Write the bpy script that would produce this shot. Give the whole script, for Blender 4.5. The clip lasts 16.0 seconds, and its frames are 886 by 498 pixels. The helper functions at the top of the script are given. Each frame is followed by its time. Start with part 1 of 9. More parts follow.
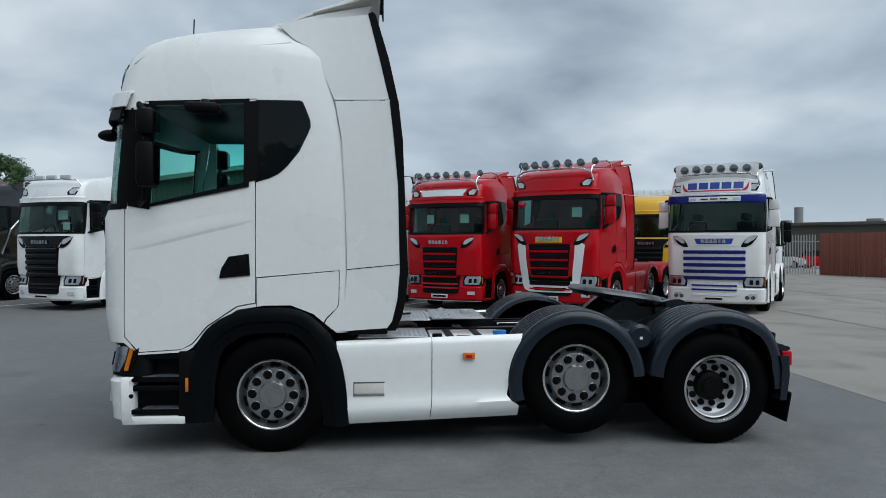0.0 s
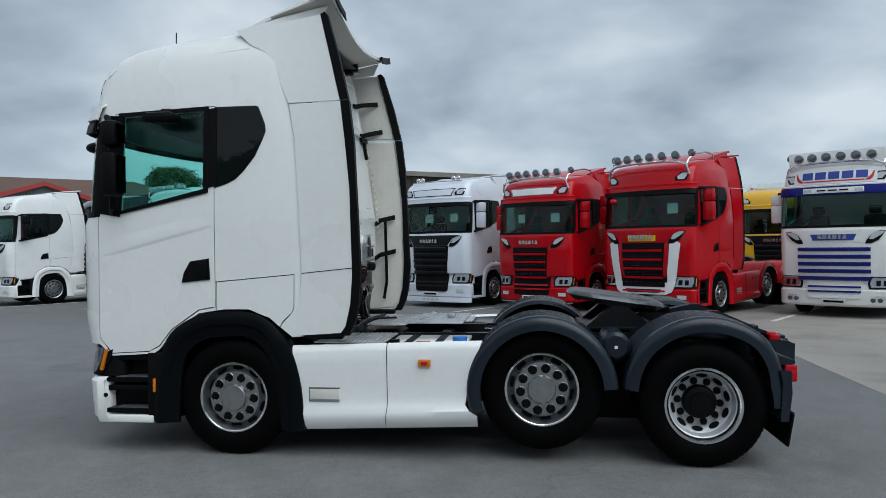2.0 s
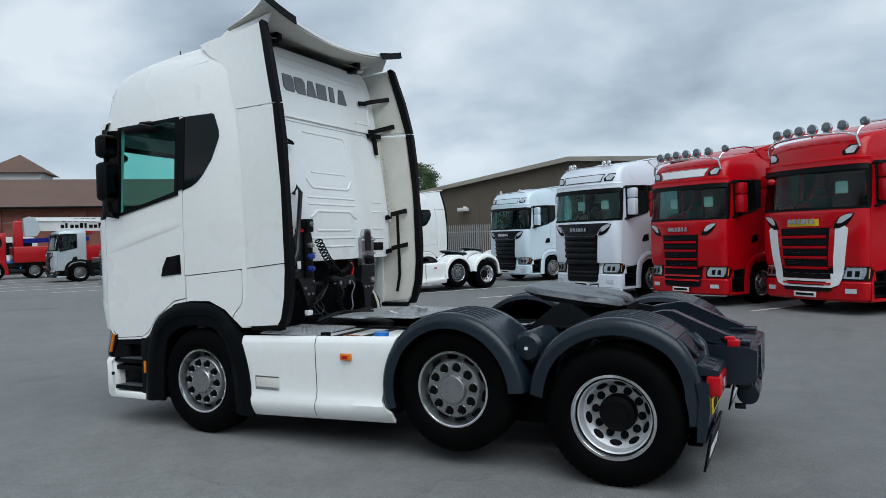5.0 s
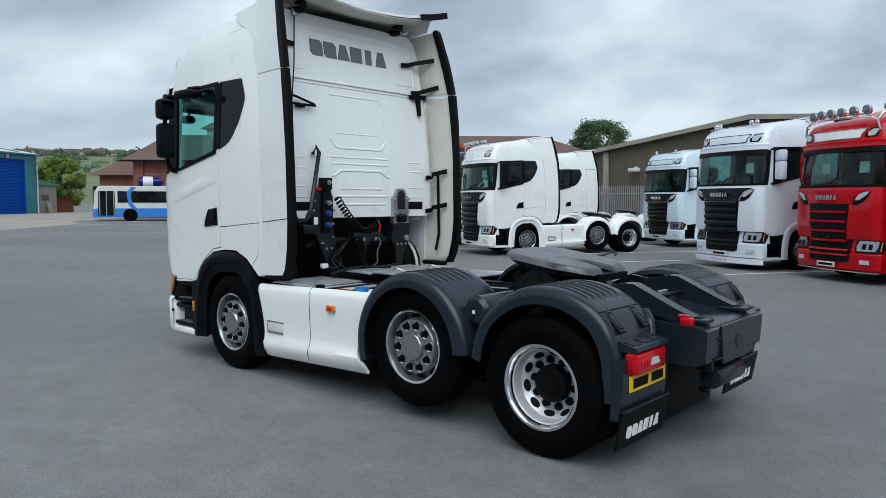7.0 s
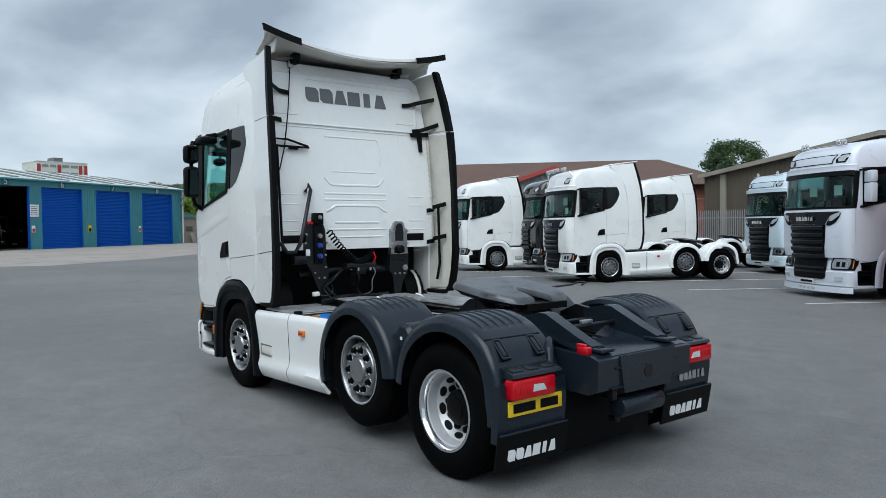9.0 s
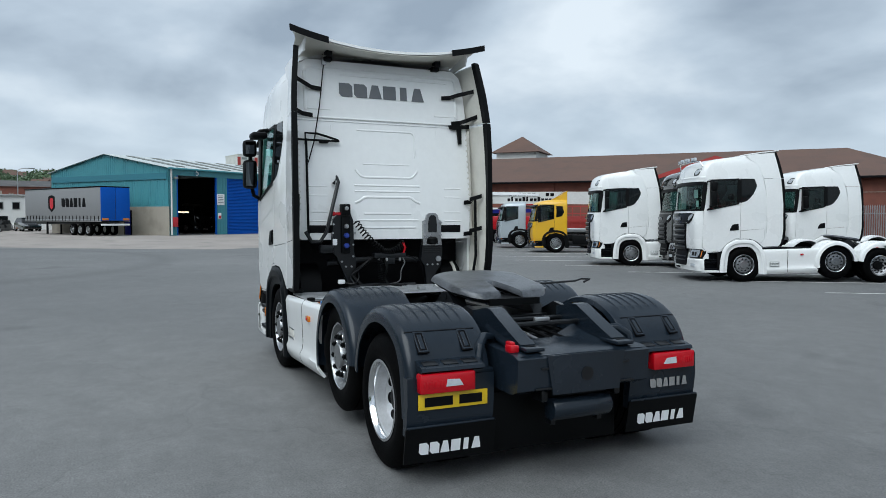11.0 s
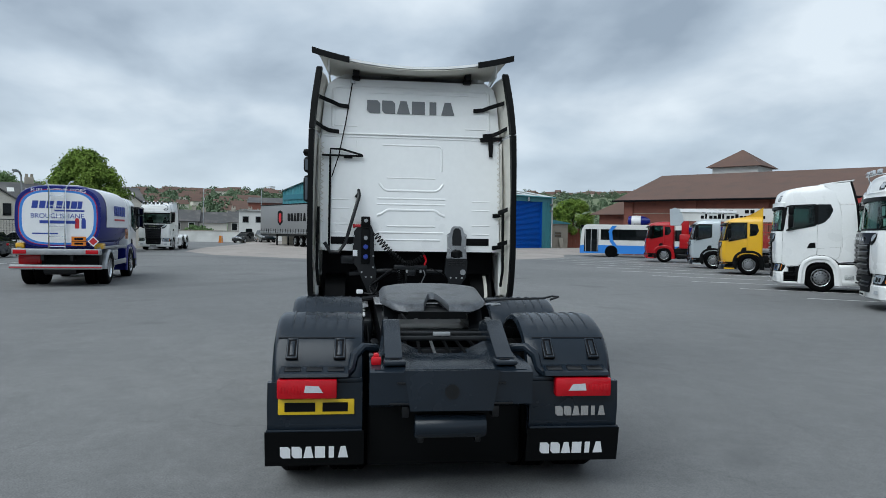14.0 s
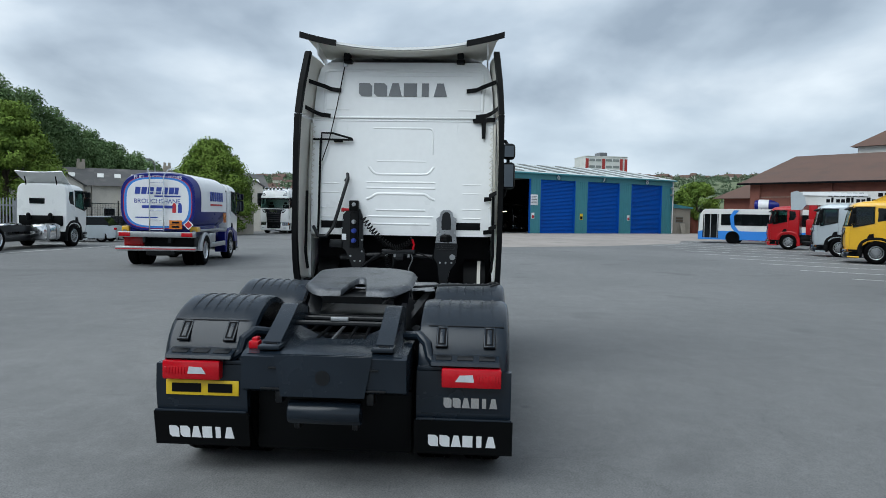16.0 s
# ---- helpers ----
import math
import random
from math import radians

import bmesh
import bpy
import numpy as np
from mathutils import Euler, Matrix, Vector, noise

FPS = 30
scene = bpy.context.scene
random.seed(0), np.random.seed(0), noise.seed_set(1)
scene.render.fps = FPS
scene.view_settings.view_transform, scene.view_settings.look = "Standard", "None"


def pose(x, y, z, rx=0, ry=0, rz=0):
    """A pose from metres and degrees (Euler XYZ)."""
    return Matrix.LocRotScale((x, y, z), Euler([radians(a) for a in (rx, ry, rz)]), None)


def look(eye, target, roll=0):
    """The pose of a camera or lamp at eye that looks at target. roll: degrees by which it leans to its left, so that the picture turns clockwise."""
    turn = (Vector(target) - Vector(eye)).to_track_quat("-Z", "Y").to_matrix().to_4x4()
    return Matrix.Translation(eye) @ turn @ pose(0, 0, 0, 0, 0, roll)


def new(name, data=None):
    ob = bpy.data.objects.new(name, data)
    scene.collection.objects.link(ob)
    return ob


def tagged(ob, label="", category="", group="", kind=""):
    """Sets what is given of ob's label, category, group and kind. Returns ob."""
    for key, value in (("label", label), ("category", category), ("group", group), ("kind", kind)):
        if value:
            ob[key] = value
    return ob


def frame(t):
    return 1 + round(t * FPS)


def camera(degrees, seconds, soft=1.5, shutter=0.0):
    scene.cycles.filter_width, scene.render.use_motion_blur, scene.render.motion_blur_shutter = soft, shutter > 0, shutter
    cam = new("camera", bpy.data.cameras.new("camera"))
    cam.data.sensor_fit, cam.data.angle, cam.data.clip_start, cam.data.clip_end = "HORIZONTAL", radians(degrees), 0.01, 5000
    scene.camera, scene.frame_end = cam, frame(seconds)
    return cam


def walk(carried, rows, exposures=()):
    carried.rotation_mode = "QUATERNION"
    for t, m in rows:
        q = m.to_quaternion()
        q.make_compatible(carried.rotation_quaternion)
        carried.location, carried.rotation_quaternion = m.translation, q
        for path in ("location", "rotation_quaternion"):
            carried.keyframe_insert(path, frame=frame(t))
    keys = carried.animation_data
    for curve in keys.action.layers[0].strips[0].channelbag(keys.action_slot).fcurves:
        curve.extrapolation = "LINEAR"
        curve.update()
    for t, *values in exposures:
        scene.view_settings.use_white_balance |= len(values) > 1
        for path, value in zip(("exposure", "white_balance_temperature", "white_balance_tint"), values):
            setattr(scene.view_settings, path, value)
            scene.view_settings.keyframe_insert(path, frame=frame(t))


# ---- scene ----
cam = camera(63.3, 16.0, 0.35)
METRES, TURN = 13.8, -5.5
BASE = pose(0.92, -7.43, 1.80, -0.28, -1.9, 0) @ pose(0, 0, 0, 0, 0, TURN)
ROWS = [
    (0.0, 0.0, 0.0, 0.0, -0.01, -0.21, 1.87),
    (0.5, 0.0296, 0.0084, -0.0005, 2.61, -0.03, 2.13),
    (1.0, 0.0598, 0.0133, -0.0016, 5.72, 0.53, 2.76),
    (1.5, 0.0891, 0.0194, -0.0028, 8.32, 0.24, 2.34),
    (2.0, 0.1188, 0.0317, -0.0032, 11.95, 0.25, 2.52),
    (2.5, 0.1493, 0.0408, -0.0058, 16.46, -0.1, 3.24),
    (3.0, 0.1793, 0.0546, -0.0072, 19.76, -0.86, 2.84),
    (3.5, 0.2083, 0.0697, -0.0056, 22.5, -0.21, 2.35),
    (4.0, 0.2399, 0.0819, -0.0075, 25.69, -0.07, 2.57),
    (6.5, 0.3766, 0.1653, -0.0102, 41.44, -1.05, 1.95),
    (7.0, 0.4047, 0.1858, -0.0114, 46.21, -2.55, 1.1),
    (7.5, 0.4289, 0.2039, -0.0137, 48.34, -2.81, 0.86),
    (8.0, 0.4543, 0.2224, -0.0113, 50.83, -1.25, 1.15),
    (8.5, 0.4793, 0.2389, -0.01, 53.71, -0.52, 1.26),
    (11.0, 0.5583, 0.3707, -0.0119, 70.35, -0.67, 0.4),
    (11.5, 0.5686, 0.4, -0.0114, 74.09, -1.46, -1.38),
    (12.0, 0.5764, 0.4294, -0.0133, 75.6, -1.63, -1.48),
    (12.5, 0.5852, 0.458, -0.0134, 78.76, -1.19, -1.89),
    (13.0, 0.5914, 0.4856, -0.0138, 81.95, -0.87, -2.22),
    (13.5, 0.5894, 0.515, -0.0135, 84.04, 0.44, -1.97),
    (14.0, 0.5886, 0.5446, -0.0142, 87.9, 0.59, -0.98),
    (14.5, 0.5884, 0.5745, -0.0127, 90.77, 0.28, -1.3),
    (15.0, 0.5803, 0.6054, -0.0123, 92.4, -0.12, -2.02),
    (15.5, 0.5749, 0.6373, -0.013, 95.39, -0.58, -0.97),
    (16.0, 0.5692, 0.6672, -0.012, 98.11, -0.83, -1.38),
]
walk(cam, [(t, BASE @ pose(METRES * x, METRES * y, METRES * z, 90 + pitch, roll, yaw)) for t, x, y, z, yaw, pitch, roll in ROWS],
     [(0.0, 0.0), (2.0, 0.05), (4.0, 0.15), (7.0, 0.32), (11.0, 0.32), (14.0, 0.28), (16.0, 0.37)])

# ---- world and light ----
def build_world():
    w = bpy.data.worlds.new("overcast")
    scene.world = w
    w.use_nodes = True
    nt = w.node_tree
    nt.nodes.clear()
    N, L = nt.nodes.new, nt.links.new
    out = N("ShaderNodeOutputWorld")
    bg = N("ShaderNodeBackground")
    sky = N("ShaderNodeTexSky")
    sky.sky_type, sky.sun_disc = "NISHITA", False
    sky.sun_elevation, sky.sun_rotation = radians(48), radians(210)
    sky.air_density, sky.dust_density = 1.0, 2.0
    dim = N("ShaderNodeVectorMath")
    dim.operation = "SCALE"
    dim.inputs["Scale"].default_value = 0.10
    L(sky.outputs["Color"], dim.inputs[0])
    # cloud deck: the view direction carried onto a level sheet high above the yard
    co = N("ShaderNodeTexCoord")
    sep = N("ShaderNodeSeparateXYZ")
    L(co.outputs["Generated"], sep.inputs[0])
    up = N("ShaderNodeMath")
    up.operation, up.inputs[1].default_value = "MAXIMUM", 0.0
    L(sep.outputs["Z"], up.inputs[0])
    lift = N("ShaderNodeMath")
    lift.operation, lift.inputs[1].default_value = "ADD", 0.34
    L(up.outputs[0], lift.inputs[0])
    flat = N("ShaderNodeCombineXYZ")
    for axis in "XY":
        d = N("ShaderNodeMath")
        d.operation = "DIVIDE"
        L(sep.outputs[axis], d.inputs[0])
        L(lift.outputs[0], d.inputs[1])
        L(d.outputs[0], flat.inputs[axis])
    big = N("ShaderNodeTexNoise")
    big.inputs["Scale"].default_value, big.inputs["Detail"].default_value = 1.75, 6.0
    big.inputs["Roughness"].default_value, big.inputs["Distortion"].default_value = 0.47, 0.15
    L(flat.outputs[0], big.inputs["Vector"])
    ramp = N("ShaderNodeValToRGB")
    e = ramp.color_ramp.elements
    e[0].position, e[0].color = 0.36, (0.275, 0.345, 0.425, 1)
    e[1].position, e[1].color = 0.66, (0.69, 0.775, 0.845, 1)
    m = e.new(0.50)
    m.color = (0.445, 0.535, 0.625, 1)
    L(big.outputs["Fac"], ramp.inputs["Fac"])
    # the deck pales towards the horizon
    haze = N("ShaderNodeMapRange")
    haze.inputs["From Min"].default_value, haze.inputs["From Max"].default_value = 0.0, 0.16
    haze.inputs["To Min"].default_value, haze.inputs["To Max"].default_value = 0.75, 0.0
    L(up.outputs[0], haze.inputs["Value"])
    pale = N("ShaderNodeMixRGB")
    pale.inputs["Color2"].default_value = (0.58, 0.70, 0.81, 1)
    L(haze.outputs[0], pale.inputs["Fac"])
    L(ramp.outputs["Color"], pale.inputs["Color1"])
    mix = N("ShaderNodeMixRGB")
    mix.inputs["Fac"].default_value = 0.9
    L(dim.outputs[0], mix.inputs["Color1"])
    L(pale.outputs[0], mix.inputs["Color2"])
    L(mix.outputs[0], bg.inputs["Color"])
    bg.inputs["Strength"].default_value = 0.96
    L(bg.outputs[0], out.inputs["Surface"])


build_world()
sun = new("sun", bpy.data.lights.new("sun", "SUN"))
sun.data.energy, sun.data.angle, sun.data.color = 2.1, radians(60), (0.90, 0.97, 1.0)
sun.matrix_world = look((0, 0, 60), (-28, 34, 0))


# ---- materials ----
def mat(name, rgb, rough=0.5, metal=0.0, vary=0.12, scale=3.0, grain=60.0, bump=0.0, coat=0.0, rvary=0.1, spread=0.0, stain=None, spec=0.5):
    """A painted, metal or mineral surface with broad and fine variation of colour and gloss."""
    m = bpy.data.materials.new(name)
    m.use_nodes = True
    nt = m.node_tree
    b = nt.nodes["Principled BSDF"]
    N, L = nt.nodes.new, nt.links.new
    co = N("ShaderNodeTexCoord")
    n1, n2 = N("ShaderNodeTexNoise"), N("ShaderNodeTexNoise")
    n1.inputs["Scale"].default_value, n1.inputs["Detail"].default_value = scale, 5
    n2.inputs["Scale"].default_value, n2.inputs["Detail"].default_value = grain, 4
    for n in (n1, n2):
        L(co.outputs["Object"], n.inputs["Vector"])
    add = N("ShaderNodeMath")
    add.operation = "ADD"
    L(n1.outputs["Fac"], add.inputs[0])
    L(n2.outputs["Fac"], add.inputs[1])
    rg = N("ShaderNodeMapRange")
    rg.inputs["From Min"].default_value, rg.inputs["From Max"].default_value = 0.65, 1.35
    rg.inputs["To Min"].default_value, rg.inputs["To Max"].default_value = 1 - vary, 1 + vary
    L(add.outputs[0], rg.inputs["Value"])
    hsv = N("ShaderNodeHueSaturation")
    hsv.inputs["Color"].default_value = (*rgb, 1)
    if spread:
        ri = N("ShaderNodeObjectInfo")
        rr = N("ShaderNodeMapRange")
        rr.inputs["To Min"].default_value, rr.inputs["To Max"].default_value = -spread, spread
        L(ri.outputs["Random"], rr.inputs["Value"])
        s2 = N("ShaderNodeMath")
        s2.operation = "ADD"
        L(rg.outputs[0], s2.inputs[0])
        L(rr.outputs[0], s2.inputs[1])
        L(s2.outputs[0], hsv.inputs["Value"])
    else:
        L(rg.outputs[0], hsv.inputs["Value"])
    colour = hsv.outputs["Color"]
    if stain:
        n3 = N("ShaderNodeTexNoise")
        n3.inputs["Scale"].default_value, n3.inputs["Detail"].default_value = stain[1], 6
        L(co.outputs["Object"], n3.inputs["Vector"])
        sr = N("ShaderNodeMapRange")
        sr.inputs["From Min"].default_value, sr.inputs["From Max"].default_value = 0.5, 0.68
        sr.inputs["To Max"].default_value = stain[2]
        L(n3.outputs["Fac"], sr.inputs["Value"])
        mx = N("ShaderNodeMixRGB")
        mx.inputs["Color2"].default_value = (*stain[0], 1)
        L(sr.outputs[0], mx.inputs["Fac"])
        L(colour, mx.inputs["Color1"])
        colour = mx.outputs[0]
    L(colour, b.inputs["Base Color"])
    rr = N("ShaderNodeMapRange")
    rr.inputs["To Min"].default_value, rr.inputs["To Max"].default_value = max(0.02, rough - rvary), min(1, rough + rvary)
    L(n1.outputs["Fac"], rr.inputs["Value"])
    L(rr.outputs[0], b.inputs["Roughness"])
    b.inputs["Metallic"].default_value = metal
    b.inputs["Specular IOR Level"].default_value = spec
    b.inputs["Coat Weight"].default_value = coat
    b.inputs["Coat Roughness"].default_value = 0.06
    if bump:
        bp = N("ShaderNodeBump")
        bp.inputs["Strength"].default_value, bp.inputs["Distance"].default_value = bump, 0.01
        L(n2.outputs["Fac"], bp.inputs["Height"])
        L(bp.outputs[0], b.inputs["Normal"])
    return m


def glass(name, rgb, see=0.5, rough=0.02, sheen=0.04):
    """Tinted sheet glass: clear by the share `see`, with a mirror sheen that grows at grazing view."""
    m = bpy.data.materials.new(name)
    m.use_nodes = True
    nt = m.node_tree
    nt.nodes.clear()
    N, L = nt.nodes.new, nt.links.new
    out, mix, clear, gloss, tint, dark = (N("ShaderNode" + k) for k in ("OutputMaterial", "MixShader", "BsdfTransparent", "BsdfGlossy", "MixShader", "BsdfDiffuse"))
    clear.inputs["Color"].default_value = (*rgb, 1)
    dark.inputs["Color"].default_value = (0.006, 0.008, 0.009, 1)
    tint.inputs["Fac"].default_value = see
    L(dark.outputs[0], tint.inputs[1])
    L(clear.outputs[0], tint.inputs[2])
    gloss.inputs["Roughness"].default_value = rough
    lw = N("ShaderNodeLayerWeight")
    lw.inputs["Blend"].default_value = 0.5
    pw, ad = N("ShaderNodeMath"), N("ShaderNodeMath")
    pw.operation, pw.inputs[1].default_value = "POWER", 5.0
    ad.operation, ad.inputs[1].default_value, ad.inputs[2].default_value = "MULTIPLY_ADD", 0.9, sheen
    L(lw.outputs["Facing"], pw.inputs[0])
    L(pw.outputs[0], ad.inputs[0])
    L(ad.outputs[0], mix.inputs["Fac"])
    L(tint.outputs[0], mix.inputs[1])
    L(gloss.outputs[0], mix.inputs[2])
    L(mix.outputs[0], out.inputs["Surface"])
    return m


def lamp_glass(name, rgb, rough=0.12):
    m = mat(name, rgb, rough, 0, 0.1, 20, 90, 0.15, coat=0.8)
    return m


def asphalt():
    m = bpy.data.materials.new("asphalt")
    m.use_nodes = True
    nt = m.node_tree
    b = nt.nodes["Principled BSDF"]
    N, L = nt.nodes.new, nt.links.new
    co = N("ShaderNodeTexCoord")

    def tex(scale, detail, rough=0.55):
        n = N("ShaderNodeTexNoise")
        n.inputs["Scale"].default_value, n.inputs["Detail"].default_value, n.inputs["Roughness"].default_value = scale, detail, rough
        L(co.outputs["Object"], n.inputs["Vector"])
        return n.outputs["Fac"]

    wide, mid, fine, chip = tex(0.11, 4), tex(2.3, 12, 0.74), tex(70, 5, 0.75), tex(13, 6, 0.72)
    ramp = N("ShaderNodeValToRGB")
    e = ramp.color_ramp.elements
    e[0].position, e[0].color = 0.34, (0.120, 0.122, 0.122, 1)
    e[1].position, e[1].color = 0.66, (0.160, 0.161, 0.159, 1)
    L(wide, ramp.inputs["Fac"])
    r2 = N("ShaderNodeMapRange")
    r2.inputs["From Min"].default_value, r2.inputs["From Max"].default_value = 0.3, 0.7
    r2.inputs["To Min"].default_value, r2.inputs["To Max"].default_value = 0.79, 1.21
    L(mid, r2.inputs["Value"])
    r3 = N("ShaderNodeMapRange")
    r3.inputs["From Min"].default_value, r3.inputs["From Max"].default_value = 0.3, 0.7
    r3.inputs["To Min"].default_value, r3.inputs["To Max"].default_value = 0.50, 1.54
    L(fine, r3.inputs["Value"])
    mul = N("ShaderNodeMath")
    mul.operation = "MULTIPLY"
    L(r2.outputs[0], mul.inputs[0])
    L(r3.outputs[0], mul.inputs[1])
    r4 = N("ShaderNodeMapRange")
    r4.inputs["From Min"].default_value, r4.inputs["From Max"].default_value = 0.3, 0.7
    r4.inputs["To Min"].default_value, r4.inputs["To Max"].default_value = 0.87, 1.13
    L(chip, r4.inputs["Value"])
    mul2 = N("ShaderNodeMath")
    mul2.operation = "MULTIPLY"
    L(mul.outputs[0], mul2.inputs[0])
    L(r4.outputs[0], mul2.inputs[1])
    hsv = N("ShaderNodeHueSaturation")
    L(ramp.outputs["Color"], hsv.inputs["Color"])
    L(mul2.outputs[0], hsv.inputs["Value"])
    # old oil drips and pale scuffs
    vor = N("ShaderNodeTexNoise")
    vor.inputs["Scale"].default_value, vor.inputs["Detail"].default_value = 0.55, 3
    L(co.outputs["Object"], vor.inputs["Vector"])
    sp = N("ShaderNodeMapRange")
    sp.inputs["From Min"].default_value, sp.inputs["From Max"].default_value, sp.inputs["To Max"].default_value = 0.62, 0.74, 0.55
    L(vor.outputs["Fac"], sp.inputs["Value"])
    mx = N("ShaderNodeMixRGB")
    mx.inputs["Color2"].default_value = (0.075, 0.076, 0.078, 1)
    # small oil drips, and the scuffed ring where lorries turn short of the workshop
    drip = N("ShaderNodeTexVoronoi")
    drip.inputs["Scale"].default_value = 0.75
    L(co.outputs["Object"], drip.inputs["Vector"])
    spot = N("ShaderNodeMapRange")
    spot.inputs["From Min"].default_value, spot.inputs["From Max"].default_value = 0.028, 0.05
    spot.inputs["To Min"].default_value, spot.inputs["To Max"].default_value = 0.65, 0.0
    L(drip.outputs["Distance"], spot.inputs["Value"])
    away = N("ShaderNodeVectorMath")
    away.operation = "DISTANCE"
    away.inputs[1].default_value = (-25.6, -15.4, 0)
    L(co.outputs["Object"], away.inputs[0])
    off = N("ShaderNodeMath")
    off.operation, off.inputs[1].default_value = "SUBTRACT", 14.6
    L(away.outputs["Value"], off.inputs[0])
    mag = N("ShaderNodeMath")
    mag.operation = "ABSOLUTE"
    L(off.outputs[0], mag.inputs[0])
    scuff = N("ShaderNodeMapRange")
    scuff.inputs["From Min"].default_value, scuff.inputs["From Max"].default_value = 0.1, 0.9
    scuff.inputs["To Min"].default_value, scuff.inputs["To Max"].default_value = 0.75, 0.0
    L(mag.outputs[0], scuff.inputs["Value"])
    scuffed = N("ShaderNodeMath")
    scuffed.operation = "MULTIPLY"
    L(scuff.outputs[0], scuffed.inputs[0])
    L(mid, scuffed.inputs[1])
    both = N("ShaderNodeMath")
    both.operation = "MAXIMUM"
    L(spot.outputs[0], both.inputs[0])
    L(scuffed.outputs[0], both.inputs[1])
    dirt = N("ShaderNodeMath")
    dirt.operation = "MAXIMUM"
    L(both.outputs[0], dirt.inputs[0])
    L(sp.outputs[0], dirt.inputs[1])
    L(dirt.outputs[0], mx.inputs["Fac"])
    L(hsv.outputs[0], mx.inputs["Color1"])
    # hair cracks
    wob = N("ShaderNodeTexNoise")
    wob.inputs["Scale"].default_value, wob.inputs["Detail"].default_value = 1.2, 6
    L(co.outputs["Object"], wob.inputs["Vector"])
    shift = N("ShaderNodeMixRGB")
    shift.blend_type, shift.inputs["Fac"].default_value = "ADD", 0.9
    L(co.outputs["Object"], shift.inputs["Color1"])
    L(wob.outputs["Color"], shift.inputs["Color2"])
    cell = N("ShaderNodeTexVoronoi")
    cell.feature = "DISTANCE_TO_EDGE"
    cell.inputs["Scale"].default_value = 0.16
    L(shift.outputs[0], cell.inputs["Vector"])
    thin = N("ShaderNodeMapRange")
    thin.inputs["From Min"].default_value, thin.inputs["From Max"].default_value = 0.0, 0.0025
    thin.inputs["To Min"].default_value, thin.inputs["To Max"].default_value = 0.4, 0.0
    L(cell.outputs["Distance"], thin.inputs["Value"])
    gate = N("ShaderNodeMath")
    gate.operation = "MULTIPLY"
    L(thin.outputs[0], gate.inputs[0])
    L(wide, gate.inputs[1])
    crack = N("ShaderNodeMixRGB")
    crack.inputs["Color2"].default_value = (0.03, 0.031, 0.033, 1)
    L(gate.outputs[0], crack.inputs["Fac"])
    L(mx.outputs[0], crack.inputs["Color1"])
    L(crack.outputs[0], b.inputs["Base Color"])
    rr = N("ShaderNodeMapRange")
    rr.inputs["To Min"].default_value, rr.inputs["To Max"].default_value = 0.6, 0.95
    L(mid, rr.inputs["Value"])
    L(rr.outputs[0], b.inputs["Roughness"])
    bp = N("ShaderNodeBump")
    bp.inputs["Strength"].default_value, bp.inputs["Distance"].default_value = 0.5, 0.008
    L(fine, bp.inputs["Height"])
    L(bp.outputs[0], b.inputs["Normal"])
    return m


